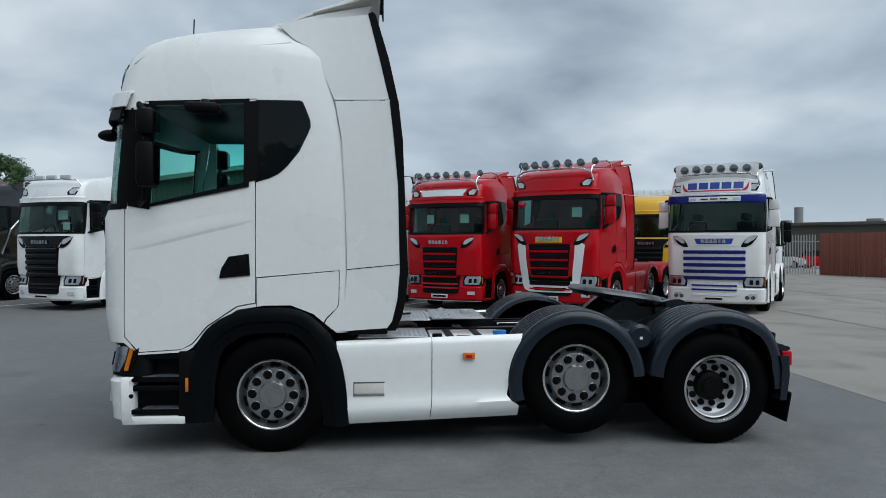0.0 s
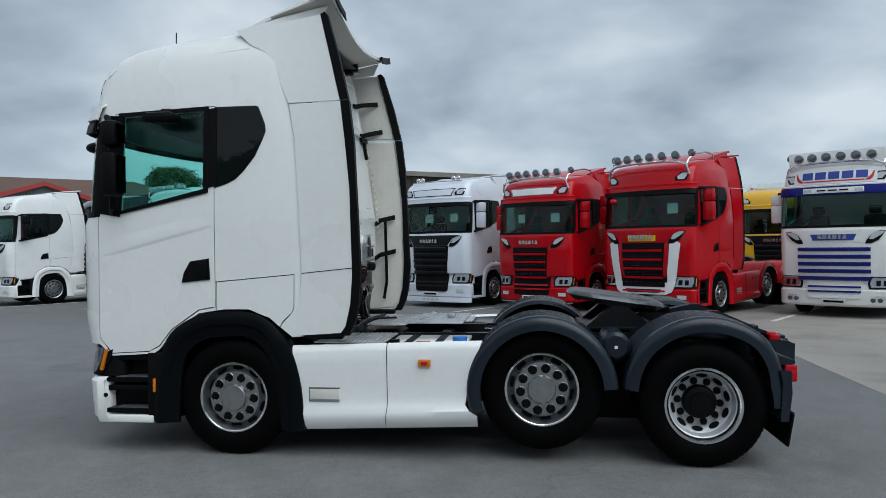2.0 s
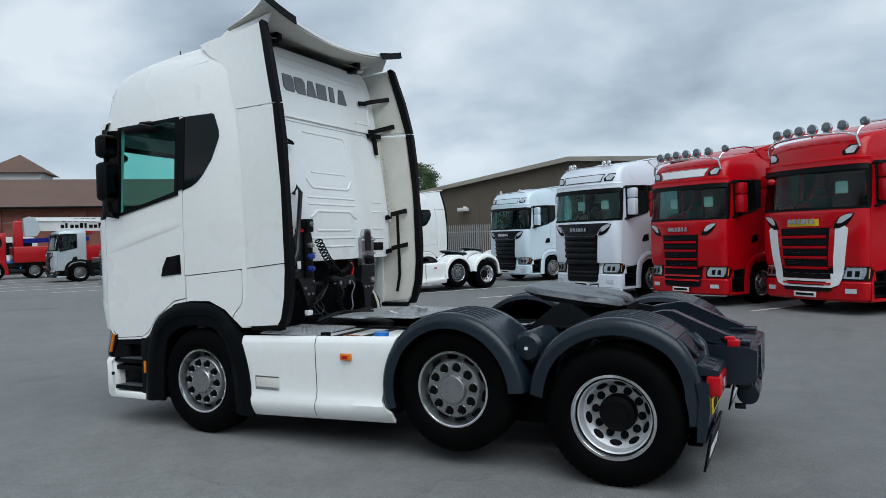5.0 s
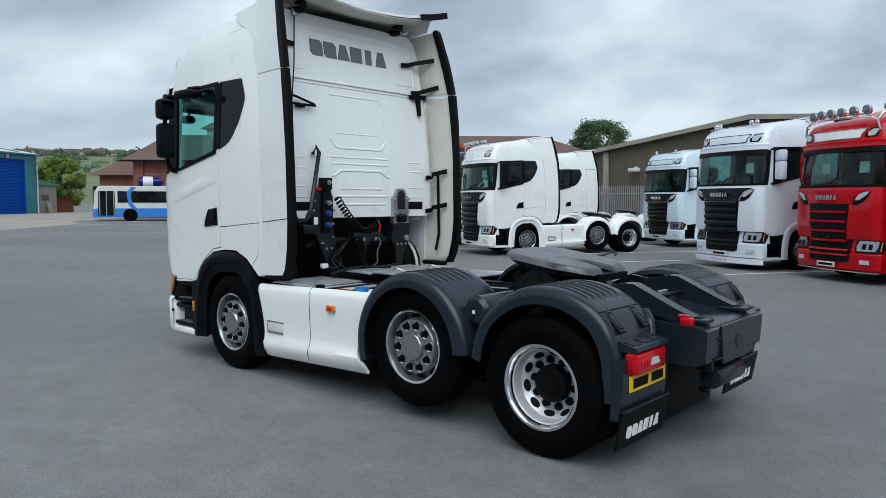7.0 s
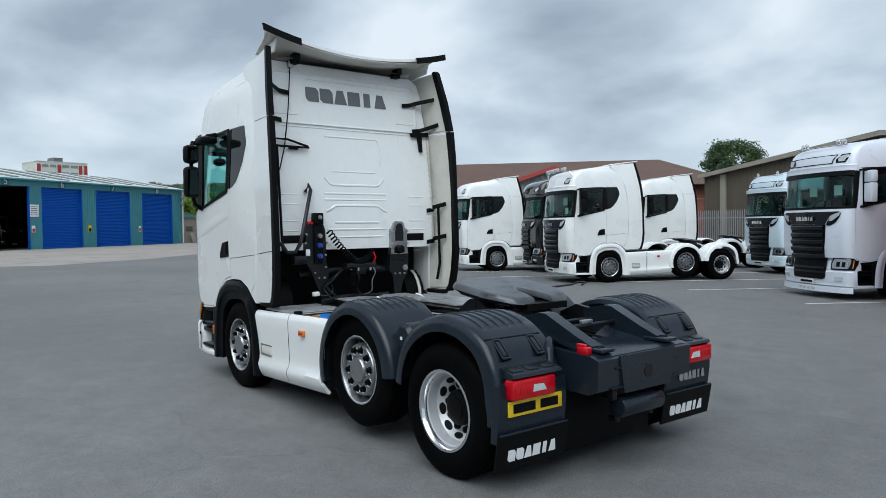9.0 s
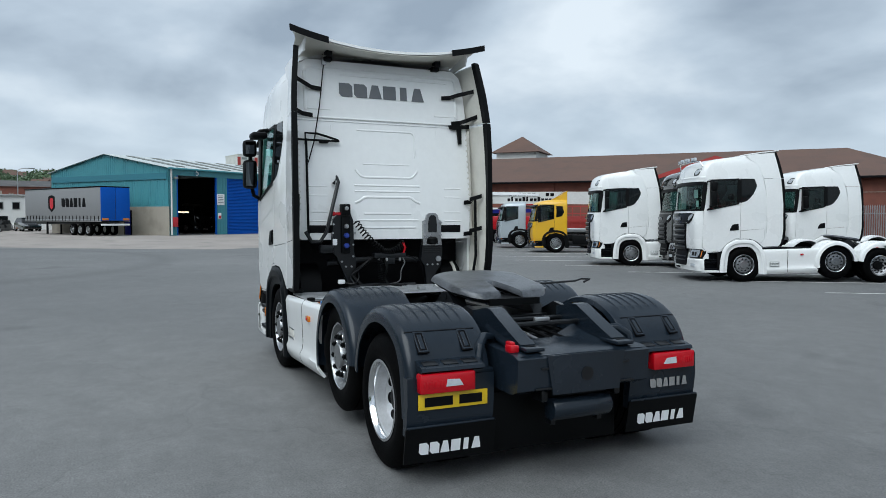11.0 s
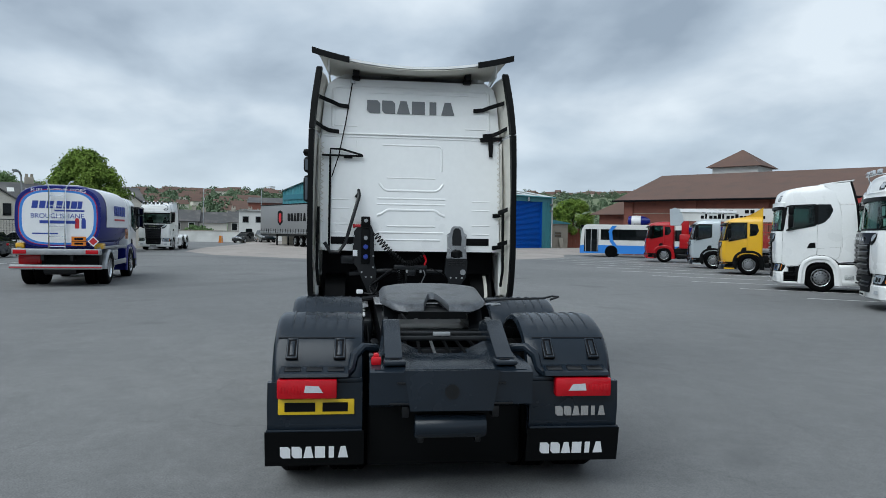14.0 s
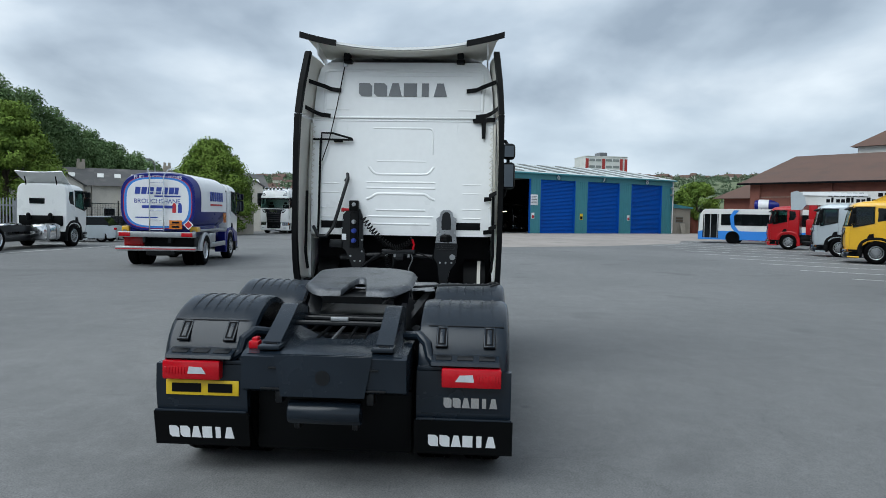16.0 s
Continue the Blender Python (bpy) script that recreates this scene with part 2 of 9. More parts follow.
M = {
    "asphalt": asphalt(),
    "concrete": mat("old_concrete", (0.265, 0.245, 0.222), 0.9, 0, 0.22, 0.35, 60, 0.4, stain=((0.17, 0.158, 0.145), 0.9, 0.7)),
    "apron": mat("pale_concrete", (0.31, 0.275, 0.25), 0.9, 0, 0.2, 0.25, 40, 0.4, stain=((0.19, 0.18, 0.165), 0.5, 0.6)),
    "line": mat("worn_line_paint", (0.62, 0.62, 0.60), 0.8, 0, 0.2, 1.5, 30, 0.2, stain=((0.18, 0.18, 0.18), 3.0, 0.6)),
    "white": mat("white_paint", (0.80, 0.81, 0.80), 0.28, 0, 0.03, 0.9, 14, 0, coat=0.7, rvary=0.05),
    "pearl": mat("cool_white_paint", (0.68, 0.72, 0.79), 0.3, 0, 0.03, 0.9, 14, 0, coat=0.7),
    "ice": mat("pale_blue_paint", (0.58, 0.69, 0.76), 0.3, 0, 0.03, 0.9, 14, 0, coat=0.7),
    "red": mat("red_paint", (0.45, 0.0015, 0.007), 0.2, 0, 0.06, 0.9, 14, 0, coat=0.22, rvary=0.05, spec=0.22),
    "crimson": mat("dark_red_paint", (0.36, 0.004, 0.008), 0.3, 0, 0.06, 0.9, 14, 0, coat=0.25, spec=0.3),
    "yellow": mat("yellow_paint", (0.72, 0.40, 0.015), 0.3, 0, 0.05, 0.9, 14, 0, coat=0.6),
    "silver": mat("silver_grey_paint", (0.42, 0.47, 0.50), 0.3, 0.2, 0.05, 0.9, 14, 0, coat=0.6),
    "blackpaint": mat("black_paint", (0.004, 0.0045, 0.005), 0.2, 0, 0.1, 0.9, 14, 0, coat=0.8),
    "blue": mat("deep_blue_paint", (0.007, 0.014, 0.165), 0.3, 0, 0.06, 0.9, 14, 0, coat=0.15, spec=0.2),
    "sky": mat("bright_blue_paint", (0.02, 0.20, 0.62), 0.3, 0, 0.05, 0.9, 14, 0, coat=0.5),
    "plastic": mat("charcoal_plastic", (0.0085, 0.0140, 0.0212), 0.25, 0, 0.16, 2.5, 180, 0.08, stain=((0.014, 0.021, 0.031), 2.0, 0.6), spec=0.38),
    # the mudguard plastic again, with the shade of upright faces in its colour
    "shadeblack": mat("shaded_arch_plastic", (0.0028, 0.0040, 0.0052), 0.34, 0, 0.16, 2.5, 180, 0.10, stain=((0.005, 0.006, 0.007), 2.0, 0.5), spec=0.08),
    "wornblack": mat("worn_step_plastic", (0.045, 0.05, 0.056), 0.5, 0, 0.3, 6, 120, 0.3, stain=((0.12, 0.125, 0.13), 9.0, 0.6)),
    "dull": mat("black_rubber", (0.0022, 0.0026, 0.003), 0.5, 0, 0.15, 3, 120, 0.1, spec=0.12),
    "tyre": mat("tyre_rubber", (0.0018, 0.0018, 0.002), 0.62, 0, 0.2, 4, 120, 0.15, stain=((0.004, 0.004, 0.0038), 3.0, 0.5), spec=0.04),
    "steel": mat("galvanised_steel", (0.42, 0.43, 0.44), 0.38, 0.85, 0.14, 5, 80, 0.1),
    "alu": mat("wheel_metal", (0.38, 0.39, 0.40), 0.30, 0.92, 0.12, 6, 60, 0.06, stain=((0.20, 0.20, 0.20), 7.0, 0.5)),
    "rimpaint": mat("silver_rim_paint", (0.56, 0.57, 0.59), 0.34, 0.35, 0.10, 6, 60, 0.06, stain=((0.36, 0.36, 0.36), 7.0, 0.5)),
    "bright": mat("bright_metal", (0.75, 0.76, 0.77), 0.16, 1.0, 0.05, 5, 60, 0),
    "mirror": mat("mirror_glass", (0.09, 0.10, 0.11), 0.04, 1.0, 0.02, 5, 60, 0, rvary=0.01),
    "checker": mat("tread_plate", (0.60, 0.61, 0.62), 0.34, 0.75, 0.10, 4, 120, 0.1, stain=((0.25, 0.25, 0.25), 6.0, 0.5)),
    "frame": mat("chassis_paint", (0.005, 0.006, 0.0075), 0.34, 0, 0.2, 3, 60, 0.12, stain=((0.013, 0.012, 0.012), 4.0, 0.5), spec=0.36),
    "grease": mat("greasy_iron", (0.085, 0.092, 0.102), 0.32, 0.25, 0.35, 5, 60, 0.2, stain=((0.018, 0.019, 0.021), 6.0, 0.9)),
    "grilleblack": mat("gloss_black_grille", (0.006, 0.007, 0.009), 0.3, 0, 0.1, 3, 60, 0, spec=0.25),
    "inner": mat("bare_fibreglass", (0.62, 0.605, 0.55), 0.6, 0, 0.05, 1.5, 30, 0.03, stain=((0.48, 0.46, 0.41), 2.5, 0.4)),
    "cloth": mat("cab_trim", (0.009, 0.0095, 0.0105), 0.85, 0, 0.2, 3, 80, 0.2),
    "redlens": mat("red_lens", (0.46, 0.003, 0.010), 0.15, 0, 0.12, 20, 90, 0.15, coat=0.25, spec=0.3),
    "orange": lamp_glass("orange_lens", (0.62, 0.17, 0.008)),
    "clear": lamp_glass("clear_lens", (0.50, 0.53, 0.56), 0.08),
    "reflector": mat("lamp_mirror", (0.30, 0.32, 0.34), 0.14, 0.8, 0.2, 14, 60, 0, coat=0.8),
    "spotglass": mat("lamp_reflector", (0.17, 0.18, 0.19), 0.12, 0.8, 0.3, 30, 90, 0.2),
    "letter": mat("grey_badge", (0.14, 0.145, 0.15), 0.35, 0.4, 0.05, 3, 50),
    "chromebadge": mat("chrome_badge", (0.55, 0.56, 0.57), 0.2, 0.9, 0.05, 3, 50),
    "whitemark": mat("white_print", (0.78, 0.79, 0.80), 0.5, 0, 0.04, 3, 40),
    "plate": mat("yellow_plate", (0.72, 0.48, 0.015), 0.4, 0, 0.06, 5, 60),
    "plate_w": mat("white_plate", (0.62, 0.62, 0.6), 0.4, 0, 0.06, 5, 60),
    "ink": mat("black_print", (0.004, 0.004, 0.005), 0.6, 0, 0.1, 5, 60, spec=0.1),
    "blueink": mat("blue_print", (0.02, 0.05, 0.30), 0.5, 0, 0.1, 5, 60),
    "redink": mat("red_print", (0.50, 0.02, 0.03), 0.5, 0, 0.1, 5, 60),
    "paper": mat("paper_sheet", (0.66, 0.72, 0.70), 0.8, 0, 0.04, 5, 60),
    "win": glass("green_tinted_glass", (0.66, 0.97, 0.94), 0.97, sheen=0.02),
    "darkwin": glass("privacy_glass", (0.2, 0.22, 0.23), 0.12, sheen=0.022),
    "screen": glass("windscreen_glass", (0.80, 0.95, 0.92), 0.95, sheen=0.018),
    "sidewin": glass("dark_door_glass", (0.50, 0.70, 0.68), 0.75, sheen=0.025),
    "teal": mat("teal_cladding", (0.055, 0.25, 0.29), 0.5, 0, 0.07, 0.4, 12, 0, stain=((0.045, 0.19, 0.23), 0.8, 0.5)),
    "shutter": mat("blue_shutter", (0.003, 0.085, 0.42), 0.5, 0, 0.08, 0.5, 10, spec=0.12),
    "sheetroof": mat("pale_sheet_roof", (0.46, 0.50, 0.50), 0.6, 0, 0.10, 0.3, 6, 0.05, stain=((0.33, 0.36, 0.36), 0.5, 0.5)),
    "rooflight": mat("dull_rooflight", (0.16, 0.17, 0.16), 0.5, 0, 0.1, 0.6, 6),
    "block": mat("rendered_block", (0.33, 0.30, 0.25), 0.9, 0, 0.12, 0.5, 20, 0.3, stain=((0.22, 0.20, 0.17), 0.7, 0.6)),
    "brick": mat("red_brick", (0.21, 0.075, 0.052), 0.85, 0, 0.2, 0.5, 30, 0.3, stain=((0.14, 0.05, 0.04), 1.2, 0.5)),
    "tile": mat("brown_roof_tile", (0.115, 0.066, 0.050), 0.85, 0, 0.18, 0.4, 18, 0.4, stain=((0.08, 0.055, 0.045), 0.6, 0.5)),
    "slate": mat("grey_slate", (0.070, 0.069, 0.070), 0.75, 0, 0.2, 0.5, 20, 0.3, stain=((0.15, 0.14, 0.13), 0.8, 0.5)),
    "brownclad": mat("brown_cladding", (0.105, 0.083, 0.058), 0.6, 0, 0.1, 0.4, 12, 0),
    "greyclad": mat("grey_cladding", (0.22, 0.24, 0.235), 0.6, 0, 0.1, 0.4, 12, 0),
    "greenclad": mat("drab_cladding", (0.085, 0.083, 0.065), 0.7, 0, 0.15, 0.3, 8, 0),
    "redtrim": mat("red_flashing", (0.36, 0.035, 0.03), 0.5, 0, 0.08, 1, 12),
    "render": mat("white_render", (0.62, 0.62, 0.60), 0.9, 0, 0.08, 0.4, 10, 0.2, stain=((0.45, 0.45, 0.43), 0.5, 0.5)),
    "palewall": mat("pale_house_wall", (0.62, 0.58, 0.52), 0.9, 0, 0.12, 0.5, 14, 0.25, stain=((0.34, 0.32, 0.28), 0.6, 0.5)),
    "stone": mat("house_render", (0.30, 0.28, 0.25), 0.9, 0, 0.15, 0.4, 10, 0.2, spread=0.35),
    "fencewood": mat("stained_boards", (0.20, 0.062, 0.040), 0.8, 0, 0.2, 1.5, 40, 0.3, spread=0.15),
    "curtain": mat("grey_curtain", (0.21, 0.215, 0.22), 0.55, 0, 0.06, 0.6, 10, 0.05),
    "tubelight": mat("lit_tube", (0.9, 0.85, 0.7), 0.4),
    "bark": mat("bark", (0.09, 0.07, 0.05), 0.9, 0, 0.3, 3, 30, 0.6),
    "leaf": mat("leaves", (0.120, 0.190, 0.078), 0.65, 0, 0.4, 0.25, 3, 0, stain=((0.060, 0.108, 0.050), 0.35, 0.8), spec=0.08),
    "conifer": mat("dense_foliage", (0.150, 0.225, 0.042), 0.7, 0, 0.4, 0.6, 4, 0, stain=((0.050, 0.095, 0.022), 0.8, 0.8), spec=0.08),
    "darkleaf": mat("grey_green_leaves", (0.062, 0.100, 0.045), 0.7, 0, 0.35, 0.35, 3, 0, stain=((0.035, 0.06, 0.03), 0.5, 0.7), spec=0.1),
    "tealdark": mat("dark_teal_band", (0.03, 0.17, 0.22), 0.5, 0, 0.07, 0.4, 12, 0),
    "hillwood": mat("distant_wood", (0.10, 0.15, 0.085), 0.9, 0, 0.35, 0.05, 0.6, 0, stain=((0.055, 0.085, 0.05), 0.08, 0.7)),
    "field": mat("distant_field", (0.12, 0.15, 0.075), 0.95, 0, 0.25, 0.01, 0.2, 0, stain=((0.085, 0.115, 0.065), 0.02, 0.6)),
}

M["tubelight"].node_tree.nodes["Principled BSDF"].inputs["Emission Color"].default_value = (1.0, 0.85, 0.6, 1)
M["tubelight"].node_tree.nodes["Principled BSDF"].inputs["Emission Strength"].default_value = 1.5


# ---- mesh helpers ----
def part(name, bm, material, parent=None, label="", smooth=35, m=None):
    """One mesh object under a thing or a part; bm may be a bmesh or a finished mesh."""
    if isinstance(bm, bmesh.types.BMesh):
        me = bpy.data.meshes.new(name)
        bm.to_mesh(me)
        bm.free()
        if smooth:
            me.polygons.foreach_set("use_smooth", [True] * len(me.polygons))
            me.set_sharp_from_angle(angle=radians(smooth))
    else:
        me = bm
    if material is not None and not me.materials:
        me.materials.append(material if not isinstance(material, str) else M[material])
    ob = new(name, me)
    if parent is not None:
        ob.parent = parent
    if m is not None:
        ob.matrix_basis = m
    if label:
        ob["label"] = label
    return ob


def thing(name, m, label, category, group="", kind=""):
    ob = new(name)
    ob.empty_display_size = 0.2
    ob.matrix_basis = m
    return tagged(ob, label, category, group, kind)


def B():
    return bmesh.new()


def box(bm, x0, x1, y0, y1, z0, z1, bevel=0.0, m=None):
    r = bmesh.ops.create_cube(bm, size=1.0)
    vs = r["verts"]
    for v in vs:
        v.co = Vector(((x0 + x1) / 2 + v.co.x * (x1 - x0), (y0 + y1) / 2 + v.co.y * (y1 - y0), (z0 + z1) / 2 + v.co.z * (z1 - z0)))
    if bevel:
        es = list({e for v in vs for e in v.link_edges})
        r = bmesh.ops.bevel(bm, geom=es, offset=bevel, segments=2, affect="EDGES", profile=0.5)
        vs = list({v for f in r["faces"] for v in f.verts} | {v for v in vs if v.is_valid})
    if m is not None:
        bmesh.ops.transform(bm, matrix=m, verts=vs)
    return bm


def cyl(bm, p, axis, r, depth, seg=24, r2=None):
    """A capped cylinder or cone centred on p along the axis."""
    turn = Vector((0, 0, 1)).rotation_difference(Vector(axis).normalized()).to_matrix().to_4x4()
    bmesh.ops.create_cone(bm, cap_ends=True, segments=seg, radius1=r, radius2=r if r2 is None else r2, depth=depth, matrix=Matrix.Translation(p) @ turn)
    return bm


def ball(bm, p, r, sx=1, sy=1, sz=1, u=12, v=8):
    bmesh.ops.create_uvsphere(bm, u_segments=u, v_segments=v, radius=r, matrix=Matrix.Translation(p) @ Matrix.Diagonal((sx, sy, sz, 1)))
    return bm


def prism(bm, poly, axis, a, b):
    """A flat outline carried from a to b along the axis: 'y' takes (x, z) outlines, 'x' takes (y, z), 'z' takes (x, y)."""
    def at(p, d):
        return {"y": (p[0], d, p[1]), "x": (d, p[0], p[1]), "z": (p[0], p[1], d)}[axis]
    lo = [bm.verts.new(at(p, a)) for p in poly]
    hi = [bm.verts.new(at(p, b)) for p in poly]
    n = len(poly)
    fs = [bm.faces.new(lo), bm.faces.new(hi[::-1])]
    for i in range(n):
        fs.append(bm.faces.new((lo[i], hi[i], hi[(i + 1) % n], lo[(i + 1) % n])))
    bmesh.ops.recalc_face_normals(bm, faces=fs)
    return bm


def loft(bm, rings, cap=True, closed=True):
    rows = [[bm.verts.new(p) for p in ring] for ring in rings]
    fs = []
    for a, b in zip(rows, rows[1:]):
        n = len(a)
        for i in range(n if closed else n - 1):
            fs.append(bm.faces.new((a[i], a[(i + 1) % n], b[(i + 1) % n], b[i])))
    if cap and closed:
        fs += [bm.faces.new(rows[0][::-1]), bm.faces.new(rows[-1])]
    bmesh.ops.recalc_face_normals(bm, faces=fs)
    return bm


def lathe(bm, profile, p=(0, 0, 0), seg=36, axis="y"):
    """Profile of (radius, place along the axis) swept round the axis through p."""
    rings = []
    for r, d in profile:
        ring = []
        for k in range(seg):
            c, s = math.cos(2 * math.pi * k / seg) * r, math.sin(2 * math.pi * k / seg) * r
            ring.append({"y": (p[0] + c, p[1] + d, p[2] + s), "x": (p[0] + d, p[1] + c, p[2] + s), "z": (p[0] + c, p[1] + s, p[2] + d)}[axis])
        rings.append(ring)
    return loft(bm, rings, cap=True)


def tube(bm, pts, r, seg=8):
    """A bent round bar through the points."""
    pts = [Vector(p) for p in pts]
    rings = []
    ref = Vector((0.31, 0.17, 0.93))
    for i, p in enumerate(pts):
        d = (pts[min(i + 1, len(pts) - 1)] - pts[max(i - 1, 0)]).normalized()
        u = d.cross(ref if abs(d.dot(ref)) < 0.95 else Vector((1, 0, 0))).normalized()
        v = d.cross(u)
        rings.append([p + (u * math.cos(2 * math.pi * k / seg) + v * math.sin(2 * math.pi * k / seg)) * r for k in range(seg)])
    return loft(bm, rings)


def sheet(bm, grid, thick):
    """A curved plate: a grid of points, given its thickness straight down its normals."""
    vs = [[bm.verts.new(p) for p in row] for row in grid]
    fs = []
    for a, b in zip(vs, vs[1:]):
        for i in range(len(a) - 1):
            fs.append(bm.faces.new((a[i], a[i + 1], b[i + 1], b[i])))
    bmesh.ops.recalc_face_normals(bm, faces=fs)
    bmesh.ops.solidify(bm, geom=fs, thickness=thick)
    return bm


def mesh_of(bm):
    me = bpy.data.meshes.new("work")
    bm.to_mesh(me)
    bm.free()
    return me


def boolean(a, b, op):
    """Mesh a cut by, or kept within, mesh b."""
    oa, ob = new("work_a", a), new("work_b", b)
    md = oa.modifiers.new("cut", "BOOLEAN")
    md.object, md.operation, md.solver = ob, op, "EXACT"
    dg = bpy.context.evaluated_depsgraph_get()
    me = bpy.data.meshes.new_from_object(oa.evaluated_get(dg), depsgraph=dg)
    for o in (oa, ob):
        bpy.data.objects.remove(o)
    return me


def finish(me, name, angle=28):
    me.name = name
    me.polygons.foreach_set("use_smooth", [True] * len(me.polygons))
    me.set_sharp_from_angle(angle=radians(angle))
    return me


# ---- tractor units: x runs to the rear, the nose points to -x, the origin lies under the front axle ----
BULGE, RF = 0.13, 0.22
TALL = [(0.86, -1.46, 1.19), (1.2, -1.51, 1.205), (2.03, -1.515, 1.21), (2.10, -1.485, 1.21), (2.5, -1.46, 1.20), (2.95, -1.425, 1.175), (3.05, -1.41, 1.165),
        (3.12, -1.40, 1.16), (3.3, -1.365, 1.145), (3.43, -1.31, 1.13), (3.52, -1.22, 1.115), (3.58, -1.10, 1.10), (3.63, -0.90, 1.085), (3.68, -0.60, 1.065), (3.725, -0.22, 1.04), (3.76, 0.1, 0.99), (3.78, 0.28, 0.92), (3.79, 0.40, 0.84)]
LOW = [(0.62, -1.32, 1.12), (0.9, -1.40, 1.15), (1.62, -1.40, 1.16), (1.70, -1.38, 1.16), (2.2, -1.28, 1.15), (2.55, -1.19, 1.13), (2.66, -1.14, 1.11), (2.76, -1.0, 1.06), (2.83, -0.7, 0.98), (2.87, -0.3, 0.88)]


def between(table, z):
    """Straight steps through (z, value) pairs."""
    for (a, p), (b, q) in zip(table, table[1:]):
        if z <= b:
            return p + (q - p) * max(0.0, (z - a) / (b - a))
    return table[-1][1]


def station(st, z):
    for a, b in zip(st, st[1:]):
        if a[0] <= z <= b[0]:
            k = (z - a[0]) / (b[0] - a[0])
            return a[1] + (b[1] - a[1]) * k, a[2] + (b[2] - a[2]) * k
    return (st[0] if z < st[0][0] else st[-1])[1:]


def wrap(st, z, s, off=0.0):
    """A point on the cab's skin at height z, s metres round from the middle of the nose, lifted off it."""
    xf, hw = station(st, z)
    a, sign = hw - RF, 1 if s >= 0 else -1
    s = abs(s)
    if s <= a:
        n = Vector((-1, 2 * BULGE * s / a / a)).normalized()
        p = Vector((xf + BULGE * (s / a) ** 2, s))
    else:
        t = (s - a) / RF
        c = Vector((xf + BULGE + RF, a))
        if t <= math.pi / 2:
            n = Vector((-math.cos(t), math.sin(t)))
            p = c + RF * n
        else:
            n = Vector((0, 1))
            p = Vector((c.x + (s - a - RF * math.pi / 2), hw))
    p = p + n * off
    return Vector((p.x, p.y * sign, z))


def skin(st, zs, s0, s1, n=12, off=0.01, thick=0.02):
    """A plate that follows the nose; s0 and s1 are numbers, or lists with one value for each height."""
    rows = []
    for i, z in enumerate(zs):
        a = s0[i] if isinstance(s0, (list, tuple)) else s0
        b = s1[i] if isinstance(s1, (list, tuple)) else s1
        rows.append([wrap(st, z, a + (b - a) * k / n, off) for k in range(n + 1)])
    return sheet(B(), rows, thick)


def ring(xf, xr, hw, z, rr=0.09, inset=0.0):
    xf, xr, hw = xf + inset, xr - inset, hw - inset
    a = hw - RF
    pts = [(xf + BULGE * (y / a) ** 2, y) for y in [a * (k / 5 - 1) for k in range(11)]]
    c = xf + BULGE + RF
    pts += [(c - RF * math.cos(t), a + RF * math.sin(t)) for t in [math.pi / 2 * k / 6 for k in range(1, 7)]]
    pts += [(xr - rr + rr * math.sin(t), hw - rr + rr * math.cos(t)) for t in [math.pi / 2 * k / 3 for k in range(4)]]
    pts += [(x, -y) for x, y in pts[:9:-1]][:-1]
    return [(x, y, z) for x, y in pts]


def cab_solid(st, back, inset=0.0, z0=None, z1=None):
    """A closed cab; back is where its rear face stands, a number or a table of (height, place)."""
    rings = []
    for z, xf, hw in st:
        if (z0 is None or z > z0) and (z1 is None or z < z1):
            rings.append(ring(xf, back if isinstance(back, float) else between(back, z), hw, z, 0.09, inset))
    for z in (z0, z1):
        if z is not None:
            xf, hw = station(st, z)
            rings.append(ring(xf, back if isinstance(back, float) else between(back, z), hw, z, 0.09, inset))
    rings.sort(key=lambda r: r[0][2])
    return loft(B(), rings)


def grown(poly, d):
    """The outline moved out by about d."""
    cx, cz = sum(p[0] for p in poly) / len(poly), sum(p[1] for p in poly) / len(poly)
    return [(x + d * (1 if x > cx else -1), z + d * (1 if z > cz else -1)) for x, z in poly]


def cab_meshes(st, xr, under, door, glass_door, glass_rear, screen, floor, top, locker=None, rear_cut=False):
    """The shell of a cab with its openings, and the doors cut out of it."""
    shell = boolean(mesh_of(cab_solid(st, xr)), mesh_of(cab_solid(st, xr, 0.05, floor, top)), "DIFFERENCE")
    shell = boolean(shell, mesh_of(prism(B(), under, "y", -2, 2)), "DIFFERENCE")
    shell = boolean(shell, mesh_of(prism(B(), screen, "x", -2.2, -0.95)), "DIFFERENCE")
    if rear_cut:
        shell = boolean(shell, mesh_of(box(B(), 0.2, 1.2, -1.13, 1.13, 0.5, 1.62)), "DIFFERENCE")
    if glass_rear:
        shell = boolean(shell, mesh_of(prism(B(), glass_rear, "y", -2, 2)), "DIFFERENCE")
    out = {}
    for side, a, b in (("l", -2, -0.9), ("r", 0.9, 2)):
        d = boolean(shell, mesh_of(prism(B(), grown(door, -0.005), "y", a, b)), "INTERSECT")
        out["door_" + side] = finish(boolean(d, mesh_of(prism(B(), glass_door, "y", -2, 2)), "DIFFERENCE"), "door")
        if locker:
            out["locker_" + side] = finish(boolean(shell, mesh_of(prism(B(), grown(locker, -0.005), "y", a, b)), "INTERSECT"), "locker_door")
    for a, b in ((-2, -0.9), (0.9, 2)):
        shell = boolean(shell, mesh_of(prism(B(), grown(door, 0.003), "y", a, b)), "DIFFERENCE")
        if locker:
            shell = boolean(shell, mesh_of(prism(B(), grown(locker, 0.003), "y", a, b)), "DIFFERENCE")
    out["cab"] = finish(shell, "cab")
    return out


